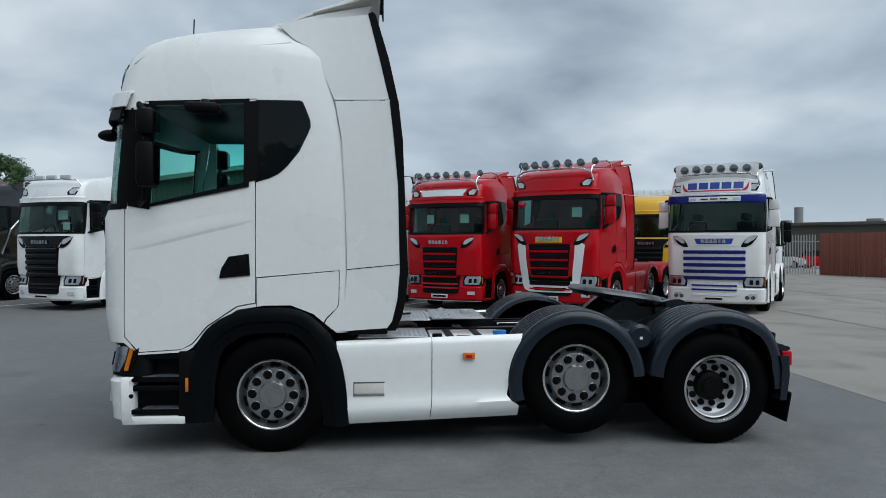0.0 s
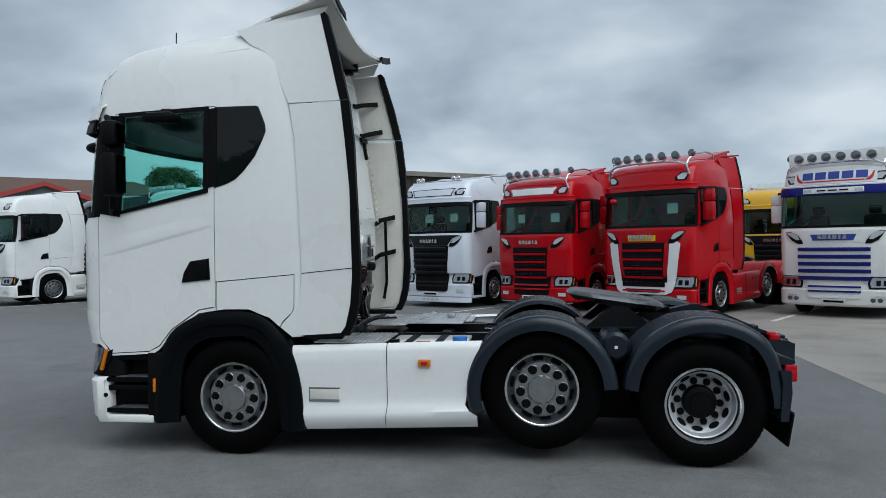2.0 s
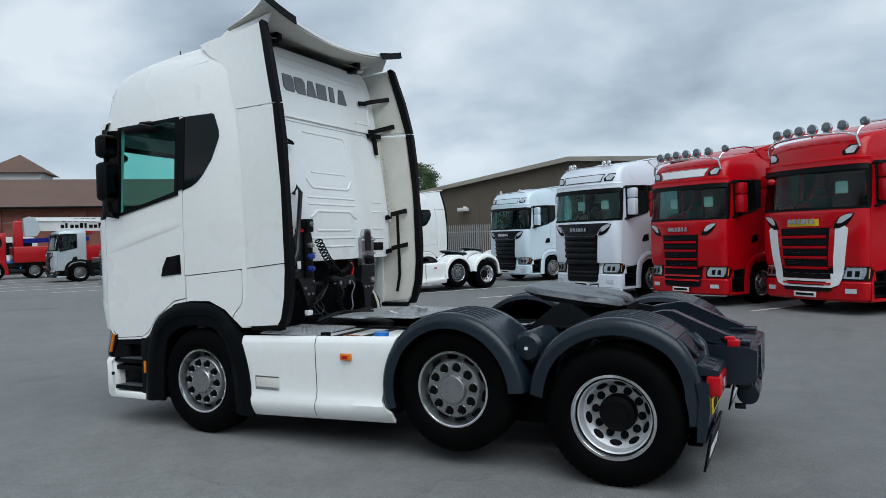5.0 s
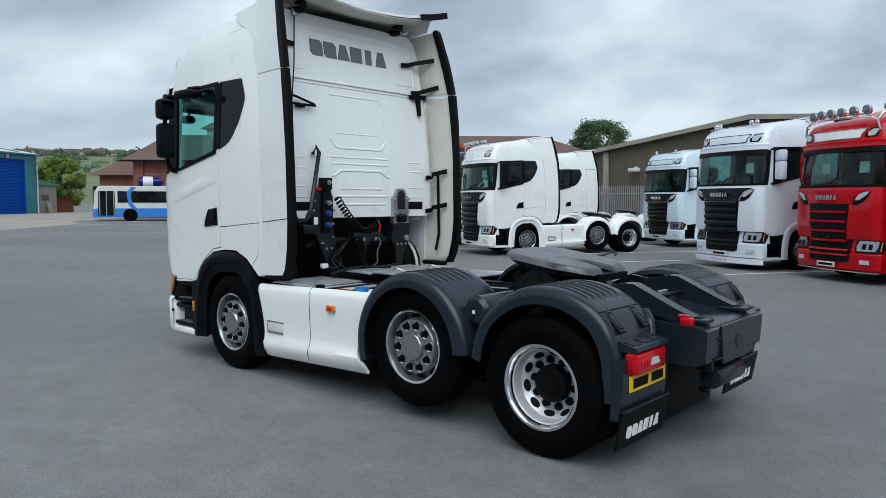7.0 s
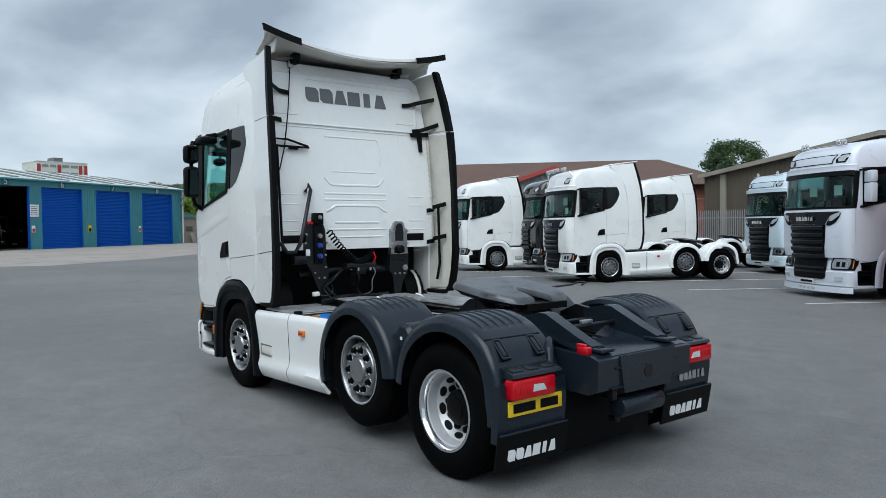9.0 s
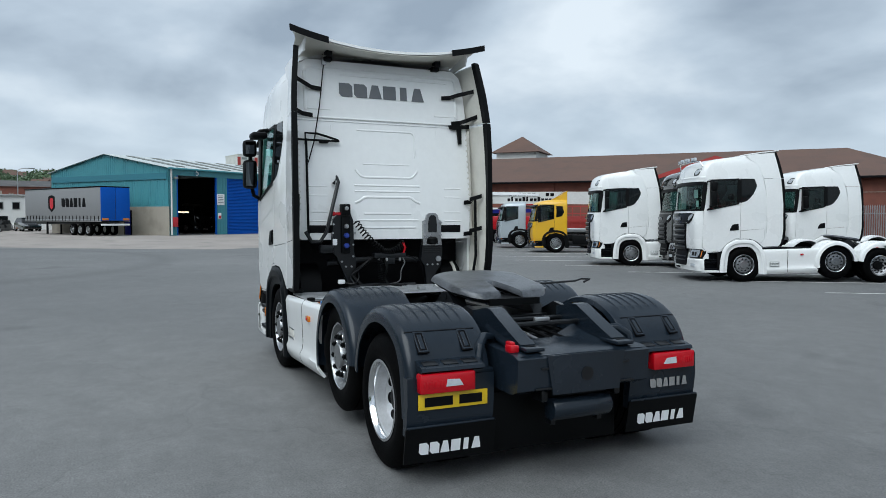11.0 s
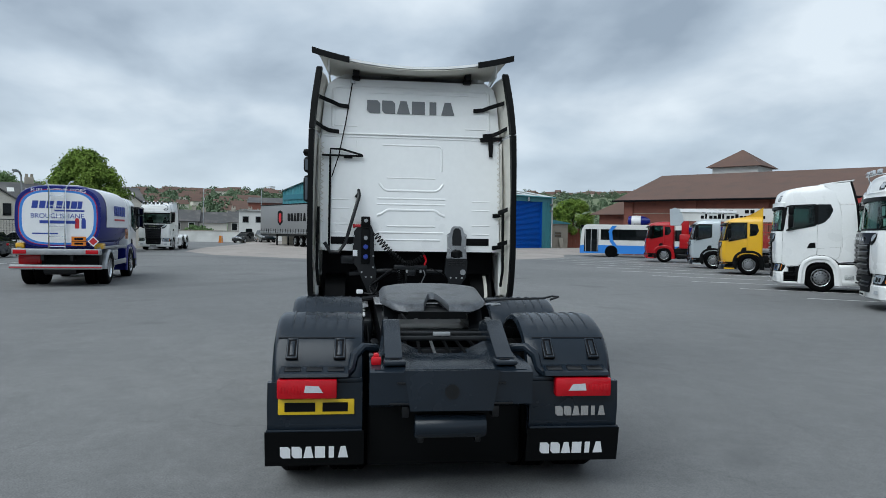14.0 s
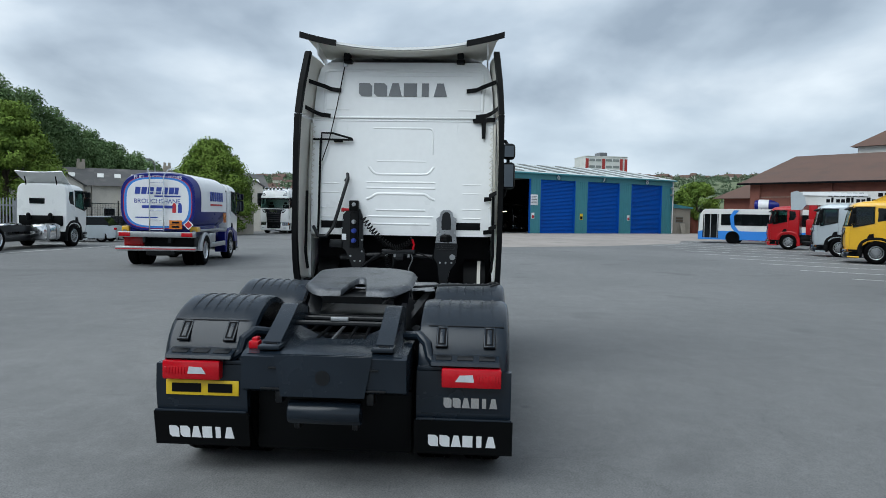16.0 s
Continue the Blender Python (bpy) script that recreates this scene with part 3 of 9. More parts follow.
S_DOOR = [(-1.165, 1.02), (-1.05, 0.885), (-0.70, 0.905), (-0.60, 0.955), (-0.48, 1.10), (-0.225, 1.272), (-0.07, 1.30), (-0.07, 3.06), (-1.0, 3.02), (-1.09, 2.5), (-1.155, 2.1)]
S_GLASS = [(-0.95, 2.15), (-0.16, 2.335), (-0.16, 3.025), (-0.93, 2.99)]
S_REAR = [(-0.055, 2.35), (0.06, 2.385), (0.14, 2.425), (0.21, 2.49), (0.29, 2.62), (0.36, 2.745), (0.385, 2.81), (0.38, 2.87), (0.35, 2.95), (0.315, 3.03), (0.29, 3.04), (-0.055, 3.04)]
S_UNDER = [(-2, 0), (-2, 0.97), (-1.17, 0.97), (-1.05, 0.865), (-0.66, 0.885), (-0.60, 0.925), (-0.48, 1.07), (-0.225, 1.245), (0.01, 1.28), (0.23, 1.28), (0.42, 1.205), (0.52, 1.12), (0.62, 1.04), (1.2, 1.04), (1.2, 0)]
S_LOCK = [(-0.061, 1.20), (0.01, 1.20), (0.235, 1.20), (0.43, 1.12), (0.50, 1.10), (0.535, 1.165), (0.625, 1.25), (0.64, 1.30), (0.645, 1.58), (-0.061, 1.52)]
S_SCREEN = [(-1.188, 2.14), (1.188, 2.14), (1.158, 2.90), (-1.158, 2.90)]
P_DOOR = [(-1.06, 0.66), (-0.70, 0.66), (-0.55, 0.86), (-0.35, 1.02), (-0.08, 1.08), (-0.08, 2.6), (-0.92, 2.6), (-1.02, 2.1), (-1.06, 1.7)]
P_GLASS = [(-0.92, 1.66), (-0.14, 1.86), (-0.14, 2.55), (-0.86, 2.55)]
P_UNDER = [(-2, 0), (-2, 0.64), (-0.69, 0.64), (-0.54, 0.84), (-0.34, 1.0), (0.0, 1.07), (0.34, 1.0), (0.54, 0.84), (0.6, 0.7), (1.2, 0.7), (1.2, 0)]
P_SCREEN = [(-1.09, 1.70), (1.09, 1.70), (1.06, 2.48), (-1.06, 2.48)]
P_REAR = [(0.02, 1.92), (0.30, 1.98), (0.42, 2.2), (0.34, 2.5), (0.02, 2.52)]

CABS = {
    "tall": cab_meshes(TALL, [(1.0, 0.74), (2.6, 0.74), (3.1, 0.62), (3.8, 0.50)], S_UNDER, S_DOOR, S_GLASS, S_REAR, S_SCREEN, 1.66, 3.45, S_LOCK, True),
    "low": cab_meshes(LOW, 0.62, P_UNDER, P_DOOR, P_GLASS, P_REAR, P_SCREEN, 1.10, 2.62),
    "day": cab_meshes(LOW, 0.36, P_UNDER, P_DOOR, P_GLASS, None, P_SCREEN, 1.10, 2.62),
}

SHARED = {}


def shared(key, make, angle=35):
    """A mesh that is made once and used by every thing of the kind."""
    if key not in SHARED:
        me = mesh_of(make())
        SHARED[key] = finish(me, key if isinstance(key, str) else key[0], angle)
    return SHARED[key]


def painted(me, material):
    c = me.copy()
    c.materials.clear()
    c.materials.append(M[material] if isinstance(material, str) else material)
    return c


PAINTED = {}


def paint(key, me, material):
    k = (key, material)
    if k not in PAINTED:
        PAINTED[k] = painted(me, material)
    return PAINTED[k]


def mk(name, key, make, material, parent, m=None, label="", angle=35):
    """A part from the shared store, in the given paint."""
    return part(name, paint(key, shared(key, make, angle), material), None, parent, label, m=m)


# ---- wheels: the outer face looks to -y ----
def tyre_mesh(R=0.505, w=0.30, lugs=0, bead=0.295):
    bm = B()
    h = w / 2
    prof = [(bead, -h + 0.02), (bead + 0.03, -h - 0.005), (R - 0.10, -h - 0.018), (R - 0.035, -h + 0.004), (R - 0.012, -h + 0.022), (R, -h + 0.04)]
    for g in (-0.075, 0.0, 0.075):
        prof += [(R, g - 0.008), (R - 0.014, g - 0.006), (R - 0.014, g + 0.006), (R, g + 0.008)]
    prof += [(R, h - 0.04), (R - 0.035, h), (R - 0.10, h + 0.018), (bead, h - 0.02)]
    seg = 120 if lugs else 56
    rings = []
    for r, d in prof:
        row = []
        for k in range(seg):
            q = r
            if lugs and abs(d) > h - 0.05 and r > R - 0.06 and k % 2:
                q = r - 0.007
            t = 2 * math.pi * k / seg
            row.append((math.cos(t) * q, d, math.sin(t) * q))
        rings.append(row)
    return loft(bm, rings, cap=False)


def rim_front():
    return lathe(B(), [(0.25, 0.10), (0.297, 0.0), (0.306, -0.13), (0.303, -0.146), (0.290, -0.146), (0.281, -0.128), (0.274, -0.078), (0.262, -0.058), (0.238, -0.084), (0.230, -0.120), (0.222, -0.130), (0.215, -0.132), (0.14, -0.132), (0.120, -0.134), (0.114, -0.160), (0.108, -0.166), (0.05, -0.168), (0.005, -0.168)], seg=48)


def rim_drive():
    return lathe(B(), [(0.27, 0.06), (0.306, -0.13), (0.304, -0.15), (0.288, -0.15), (0.276, -0.135), (0.271, -0.105), (0.260, -0.098), (0.256, -0.05), (0.248, -0.022), (0.243, -0.018), (0.200, 0.040), (0.188, 0.050), (0.15, 0.050), (0.005, 0.050)], seg=48)


def hub_drive():
    return lathe(B(), [(0.137, 0.052), (0.136, 0.0), (0.128, -0.022), (0.105, -0.030), (0.085, -0.034), (0.080, -0.046), (0.04, -0.050), (0.005, -0.050)], seg=30)


def holes(d, tilt):
    bm = B()
    for k in range(10):
        t = 2 * math.pi * (k + 0.5) / 10
        hr = 0.2215 if d > 0 else 0.250
        m = pose(math.cos(t) * hr, d, math.sin(t) * hr) @ Matrix.Rotation(-t, 4, "Y") @ pose(0, 0, 0, 90, 0, tilt)
        bmesh.ops.create_cone(bm, cap_ends=True, segments=14, radius1=0.040, radius2=0.036, depth=0.012, matrix=m @ Matrix.Diagonal((0.72, 1.25, 1, 1)))
    return bm


def nut():
    bm = cyl(B(), (0, -0.004, 0), (0, 1, 0), 0.030, 0.012, 14)
    cyl(bm, (0, -0.016, 0), (0, 1, 0), 0.025, 0.03, 10, 0.019)
    cyl(bm, (0, -0.034, 0), (0, 1, 0), 0.011, 0.016, 10)
    return bm


def one_hole(d, tilt):
    bm = B()
    m = pose(0.2215 if d > 0 else 0.250, d, 0) @ pose(0, 0, 0, 90, 0, tilt)
    bmesh.ops.create_cone(bm, cap_ends=True, segments=14, radius1=0.040, radius2=0.036, depth=0.012, matrix=m @ Matrix.Diagonal((0.72, 1.25, 1, 1)))
    return bm


def wheel(truck, x, y, z, kind="front", fine=False, rim="alu", R=0.505):
    """A wheel with its tyre, rim, hand holes and nuts; the far side is turned about."""
    turn = 0 if y < 0 else 180
    w = mk("wheel", ("wheel", kind == "drive", R), lambda: tyre_mesh(R, 0.30, kind == "drive"), "tyre", truck, pose(x, y, z, 0, (x * 37) % 36, turn), "worn black truck tyre")
    if kind == "drive":
        mk("rim", "rim_drive", rim_drive, "rimpaint" if rim == "alu" else rim, w, label="dished silver steel rim")
        mk("rim_lip", "rim_lip", lambda: loft(B(), [[(math.cos(a) * r, d, math.sin(a) * r) for a in [2 * math.pi * k / 48 for k in range(48)]] for r, d in ((0.309, -0.135), (0.307, -0.152), (0.288, -0.154), (0.273, -0.134), (0.269, -0.107))], cap=False), "bright", w, label="bright worn rim lip")
        mk("hub", "hub_drive", hub_drive, "dull", w, label="black axle hub")
        hd, ht = 0.009, -52
        nd = 0.048
    else:
        mk("rim", "rim_front", rim_front, rim, w, label="domed silver steel rim")
        mk("rim_lip", "rim_lip_front", lambda: loft(B(), [[(math.cos(a) * r, d, math.sin(a) * r) for a in [2 * math.pi * k / 48 for k in range(48)]] for r, d in ((0.310, -0.128), (0.307, -0.150), (0.296, -0.152), (0.289, -0.148))], cap=False), "bright", w, label="bright worn rim lip")
        hd, ht = -0.072, 45
        nd = -0.130
    if not fine:
        tagged(mk("vent_hole", ("holes", hd), lambda: holes(hd, ht), "ink", w), kind="stuff")
    if fine:
        for k in range(10):
            t = 2 * math.pi * k / 10
            mk("vent_hole", ("hole", hd), lambda: one_hole(hd, ht), "ink", w, pose(0, 0, 0, 0, 18 + 36 * k, 0))
            if kind != "drive":
                mk("nut_cup", "nut_cup", lambda: lathe(B(), [(0.033, 0.004), (0.041, -0.002), (0.039, -0.008), (0.033, -0.004)], seg=18), "bright", w, pose(math.cos(t) * 0.177, nd, math.sin(t) * 0.177))
            mk("nut", "nut", nut, "dull", w, pose(math.cos(t) * (0.17 if kind == "drive" else 0.177), nd, math.sin(t) * (0.17 if kind == "drive" else 0.177)))
    else:
        def ring_of_nuts():
            bm = B()
            for k in range(10):
                t = 2 * math.pi * k / 10
                cyl(bm, (math.cos(t) * 0.17, nd - 0.015, math.sin(t) * 0.17), (0, 1, 0), 0.023, 0.03, 8)
            return bm
        tagged(mk("nut_ring", ("nut_ring", kind), ring_of_nuts, "frame", w), kind="stuff")
    return w


def fender_mesh(r, a0, a1, lip=0.07, ribs=True, w=0.65, y0=-1.26, tail=False):
    """A plastic mudguard round the wheel's centre from angle a0 to a1 (degrees, 0 to the rear, 90 up)."""
    sec = [(0.0, -lip - 0.05), (0.004, -lip), (0.012, -0.03), (0.035, -0.006), (0.06, 0.0)]
    if ribs:
        for k in range(6):
            y = 0.12 + k * 0.080
            sec += [(y, 0.0), (y + 0.003, 0.008), (y + 0.013, 0.008), (y + 0.018, 0.0)]
    sec += [(w - 0.04, 0.0), (w - 0.01, -0.012), (w, -0.05)]
    n = 60
    grid = []
    for i in range(n + 1):
        a = radians(a0 + (a1 - a0) * i / n)
        deg = a0 + (a1 - a0) * i / n
        ease = max(0.0, min(1.0, (deg - 62) / 3, (150 - deg) / 8))
        q = r
        if tail and deg < 52:
            # the rear quarter falls in towards the lamp
            k = (52 - deg) / 52
            q = r - 0.085 * min(1.0, k * 1.5) ** 1.2
        if tail and deg > 140:
            q = r - 0.03 * (deg - 140) / 30
        grid.append([(math.cos(a) * (q + (d if d < 0 else d * ease)), y0 + y, math.sin(a) * (q + (d if d < 0 else d * ease))) for y, d in sec])
    return sheet(B(), grid, 0.012)


# ---- plain shapes in the place of the maker's name: one block a letter ----
def badge(width, height, n=6):
    """Outlines of n plain leaning blocks side by side, as (u, v) polygons within width x height."""
    out = []
    cell = width / n
    for k in range(n):
        u, w = k * cell, cell * (0.88 if k != 4 else 0.46)
        if k == 4:
            u += cell * 0.2
        cut = 0.22 * height if k < 2 else 0.0
        top = 0.26 * w if k in (2, 5) else 0.0
        out.append([(u + cut, 0), (u + w, 0), (u + w - top, height - cut), (u + w - cut - top, height), (u + top, height), (u, cut)])
    return out


def badge_blocks(parent, width, height, axis, depth, material, m, mirror=1, label="plain block badge"):
    """The blocks of a badge, each a part."""
    for k, poly in enumerate(badge(width, height)):
        mk("badge_block", ("badge_block", width, height, axis, depth, mirror, k), lambda: prism(B(), [((u - width / 2) * mirror, v - height / 2) for u, v in poly], axis, 0, depth), material, parent, m, label if k == 0 else "")


def lettering(text, size, m, material, parent, name="lettering", extrude=0.002, label=""):
    """Words in the built-in face, made into a mesh; they lie in their own xy plane."""
    c = bpy.data.curves.new("words", "FONT")
    c.body, c.size, c.extrude = text, size, extrude
    c.align_x, c.align_y = "CENTER", "CENTER"
    o = new("words", c)
    dg = bpy.context.evaluated_depsgraph_get()
    me = bpy.data.meshes.new_from_object(o.evaluated_get(dg))
    bpy.data.objects.remove(o)
    me.materials.clear()
    me.materials.append(M[material])
    return part(name, me, None, parent, label, m=m)


def hug(bm, st, flat):
    """Leans something built at y = flat on both sides so that it follows the cab's flank."""
    for v in bm.verts:
        v.co.y = math.copysign(station(st, v.co.z)[1] + abs(v.co.y) - flat, v.co.y)
    return bm


def cab_parts(t, kind, body, grille, st, low=0.0, pane="win"):
    """Shell, doors, glass, nose and inside of a cab; low is by how much its belt lies under that of the tall one."""
    C = CABS[kind]
    tall = kind == "tall"
    z = lambda v: v - low
    part("cab", paint(kind + "cab", C["cab"], body), None, t)
    for s, y in (("l", -1), ("r", 1)):
        d = part("door", paint(kind + "door" + s, C["door_" + s], body), None, t)
        gl = S_GLASS if tall else P_GLASS
        hw = 1.198 if tall else 1.142
        flat = 1.2 if tall else 1.145
        mk("door_glass", ("door_glass", tall, y, pane), lambda: hug(prism(B(), grown(gl, 0.012), "y", y * hw, y * (hw - 0.006)), st, flat), pane, d)
        # black surround of the glass
        fr = B()
        out, inn = grown(gl, 0.035), gl
        n = len(gl)
        for i in range(n):
            j = (i + 1) % n
            prism(fr, [inn[i], inn[j], out[j], out[i]], "y", y * (hw - 0.002), y * (hw + 0.016))
        part("window_seal", hug(fr, st, flat), "dull", d)
        hx = -0.245
        hz = 1.63 if tall else 1.28
        hb = prism(B(), [(hx - 0.13, hz - 0.115), (hx + 0.13, hz - 0.09), (hx + 0.12, hz + 0.095), (hx - 0.05, hz + 0.07), (hx - 0.11, hz - 0.03)], "y", y * (1.20 if tall else 1.15), y * (1.218 if tall else 1.168))
        part("handle", hb, "dull", d, "black recessed door handle")
        part("grip", box(B(), hx + 0.02, hx + 0.10, y * (1.222 if tall else 1.172) - 0.006, y * (1.222 if tall else 1.172) + 0.006, hz - 0.06, hz + 0.08, 0.004), "dull", d)
        if tall:
            part("locker_door", paint("locker" + s, C["locker_" + s], body), None, t)
        if tall or kind == "low":
            rear = S_REAR if tall else P_REAR
            mk("quarter_glass", ("quarter_glass", kind, y), lambda: hug(prism(B(), grown(rear, 0.012), "y", y * (hw + 0.006), y * (hw + 0.0)), st, flat), "darkwin", t, label="dark privacy glass")
        if tall:
            mk("pillar_trim", ("pillar", y), lambda: hug(prism(B(), [(-0.17, 2.33), (-0.05, 2.36), (-0.05, 3.045), (-0.17, 3.03)], "y", y * 1.192, y * 1.210), st, flat), "dull", t)
    zs = [z(2.13) + k * 0.0975 for k in range(9)]
    ws = 1.28 if tall else 1.17
    mk("windscreen", ("windscreen", kind), lambda: skin(st, zs, -ws, ws, 24, -0.012, 0.006), "screen", t)
    sw = st[2][2] - RF + 0.345 + 0.015
    for s in (-1, 1):
        mk("screen_border", ("screen_side", kind, s), lambda: skin(st, [z(2.105), z(2.3), z(2.6), z(2.95)], [s * (ws - 0.04), s * (ws - 0.05), s * (ws - 0.06), s * (ws - 0.08)], [s * (sw - 0.02), s * sw, s * sw, s * (sw - 0.01)], 8, 0.004, 0.012), "dull", t)
    mk("screen_border", ("screen_low", kind), lambda: skin(st, [z(2.10), z(2.125), z(2.15)], -ws, ws, 28, 0.010, 0.016), "dull", t)
    mk("screen_border", ("screen_top", kind), lambda: skin(st, [z(2.88), z(2.92), z(2.965)], -ws, ws, 20, 0.004, 0.012), "dull", t)
    # inside
    mk("dashboard", ("dash", tall), lambda: box(B(), -1.22, -0.72, -1.05, 1.05, z(1.75), z(2.16), 0.08), "cloth", t)
    for sy in (-0.62, 0.62):
        def seat():
            bm = box(B(), -0.62, -0.12, sy - 0.25, sy + 0.25, z(1.55), z(1.78), 0.06)
            box(bm, -0.24, -0.08, sy - 0.24, sy + 0.24, z(1.70), z(2.42), 0.06)
            box(bm, -0.20, -0.08, sy - 0.14, sy + 0.14, z(2.44), z(2.64), 0.05)
            return bm
        mk("seat", ("seat", tall, sy), seat, "cloth", t, label="dark cloth cab seat")

    def steering():
        bm = B()
        pts = [(-0.74 + 0.10 * math.sin(a), 0.62 + 0.22 * math.cos(a), z(2.16) + 0.19 * math.sin(a)) for a in [2 * math.pi * k / 20 for k in range(21)]]
        tube(bm, pts, 0.016, 6)
        tube(bm, [(-0.74, 0.42, z(2.16)), (-0.72, 0.82, z(2.16))], 0.02, 6)
        tube(bm, [(-0.74, 0.62, z(2.16)), (-0.95, 0.62, z(1.95))], 0.03, 6)
        return bm
    mk("steering_wheel", ("steering", tall), steering, "dull", t)
    mk("headliner", ("headliner", tall), lambda: box(B(), -1.0, (0.6 if kind != "day" else 0.28), -1.08, 1.08, z(2.97), z(3.03), 0.02), "cloth", t)
    if kind != "day":
        mk("bunk", ("bunk", tall), lambda: box(B(), 0.10, 0.6, -1.1, 1.1, z(1.6), z(2.2), 0.06), "cloth", t)


def mirrors(t, body, low=0.0, hw=1.21, sides=(-1, 1), slim=False):
    z = lambda v: v - low
    for s in sides:
        def arm():
            bm = tube(B(), [(-1.04, s * (hw - 0.03), z(2.97)), (-1.0, s * (hw + 0.10), z(2.97)), (-0.94, s * (hw + 0.14), z(2.90)), (-0.93, s * (hw + 0.14), z(2.35)), (-0.97, s * (hw + 0.09), z(2.18)), (-1.04, s * (hw - 0.02), z(2.13))], 0.026, 8)
            return bm
        a = mk("mirror_arm", ("mirror_arm", s, low, hw), arm, "dull", t)
        hw_, out_ = (0.09, 0.15) if slim else (0.125, 0.17)
        for z0, z1, key in ((2.70, 2.93, "upper"), (2.27, 2.66, "lower")) if slim else ((2.685, 2.95, "upper"), (2.24, 2.675, "lower")):
            def house():
                return box(B(), -1.0, -0.84, s * (hw + out_) - hw_, s * (hw + out_) + hw_, z(z0), z(z1), 0.05 if slim else 0.035)
            mk("mirror_housing", ("mirror_house", s, low, hw, key, slim), house, body, a)
            mk("mirror_glass", ("mirror_glass", s, low, hw, key, slim), lambda: box(B(), -0.841, -0.838, s * (hw + out_) - hw_ + 0.024, s * (hw + out_) + hw_ - 0.024, z(z0) + 0.035, z(z1) - 0.035, 0, None), "mirror", a, label="mirror glass")


def nose(t, body, grille, st, low=0.0, slot="ink", style="new", band=None, fine=False):
    """Grille, lamps, badge, visor, bumper and steps."""
    z = lambda v: v - low
    g0, g1 = z(0.90) if low == 0 else 0.66, z(1.74)
    key = (low, style)
    wide = 0.60 if grille == "grilleblack" else (0.78 if style == "bars" else 0.54)
    mk("grille", ("grille", key, wide), lambda: skin(st, [g0, g0 + 0.25, g0 + 0.5, g1], [-wide + 0.05, -wide + 0.02, -wide, -wide - 0.02], [wide - 0.05, wide - 0.02, wide, wide + 0.02], 14, 0.012, 0.02), slot, t)
    n = 4 if grille == "red" else 5
    pitch = (g1 - g0) / n
    hh = pitch * {"grilleblack": 0.36, "red": 0.15}.get(grille, 0.27)
    for k in range(n):
        zz = g0 + pitch * (k + (0.5 if grille == "grilleblack" else 0.12))
        mk("grille_bar", ("grille_bar", key, wide, k), lambda: sheet(B(), [[wrap(st, zz + dz, -wide + 0.03 + (2 * wide - 0.06) * i / 14, o) for i in range(15)] for dz, o in ((-hh, 0.020), (-hh * 0.6, 0.050), (hh * 0.5, 0.062), (hh, 0.030))], 0.016), grille, t)
    for k in range(n):
        for q in range(3):
            zz = g0 + pitch * (k + (0.97 if grille == "grilleblack" else 0.48 + 0.16 * q))
            if style == "bars" or (grille == "grilleblack" and q):
                continue
            mk("mesh_bar", ("mesh_bar", key, wide, k, q), lambda: skin(st, [zz - 0.004, zz + 0.004], -wide + 0.04, wide - 0.04, 10, 0.024, 0.008), "plastic", t)
    # panel with the badge, between the upper lamps
    top = "grilleblack" if grille == "grilleblack" else body
    mk("badge_panel", ("badge_panel", key), lambda: skin(st, [g1 + 0.005, g1 + 0.10, z(1.94), z(2.04)], [-0.60, -0.66, -0.74, -0.98], [0.60, 0.66, 0.74, 0.98], 16, 0.016, 0.02), top, t)
    badge_blocks(t, 0.62, 0.10, "x", -0.012, "chromebadge", pose(wrap(st, z(1.85), 0).x - 0.04, 0, z(1.88)), -1)
    for s in (-1, 1):
        mk("upper_lamp", ("upper_lamp", key, s), lambda: skin(st, [g1 - 0.02, g1 + 0.06, z(1.91), z(2.01)], [s * 0.64, s * 0.67, s * 0.75, s * 0.93], [s * 0.76, s * 0.90, s * 0.98, s * 1.04], 6, 0.020, 0.018), "dull", t)
        mk("running_light", ("running_light", key, s), lambda: skin(st, [z(1.82), z(1.90), z(1.95), z(2.0)], [s * 0.72, s * 0.755, s * 0.80, s * 0.92], [s * 0.80, s * 0.92, s * 0.985, s * 1.025], 5, 0.024, 0.010), "clear", t, label="clear running light")
    # lower band: lamps, bumper and the dark step well
    lo = [(0.0, -1.46, 1.22), (0.28, -1.42, 1.21), (0.36, -1.47, 1.225), (0.60, -1.47, 1.225), (0.72, -1.46, 1.22), (0.94, -1.42, 1.205)]
    if low:
        lo = [(0.0, -1.43, 1.16), (0.25, -1.40, 1.15), (0.34, -1.44, 1.165), (0.55, -1.44, 1.165), (0.66, -1.43, 1.16), (0.80, -1.41, 1.15)]
    hb = 0.68 if low == 0 else 0.52
    lt = 0.965 if low == 0 else 0.64

    def bumper():
        zs = [0.27, 0.32, hb - 0.04, hb]
        return loft(B(), [ring(station(lo, v)[0] + (0.03 if i in (0, 3) else 0), -1.09, station(lo, v)[1] - (0.02 if i in (0, 3) else 0), v) for i, v in enumerate(zs)])
    mk("bumper", ("bumper", low), bumper, "plastic" if low and style == "black" else body, t)
    mk("air_intake", ("air_intake", key), lambda: skin(lo, [0.46, 0.50, hb + 0.02, lt + 0.02], [-0.50, -0.56, -0.58, -0.58], [0.50, 0.56, 0.58, 0.58], 12, 0.012, 0.02), slot, t)
    for k, zz in enumerate((hb - 0.06, hb + 0.05, lt - 0.01)):
        mk("grille_bar", ("low_bar", key, k), lambda: skin(lo, [zz - 0.02, zz + 0.02], -0.55, 0.55, 12, 0.035, 0.025), grille, t)
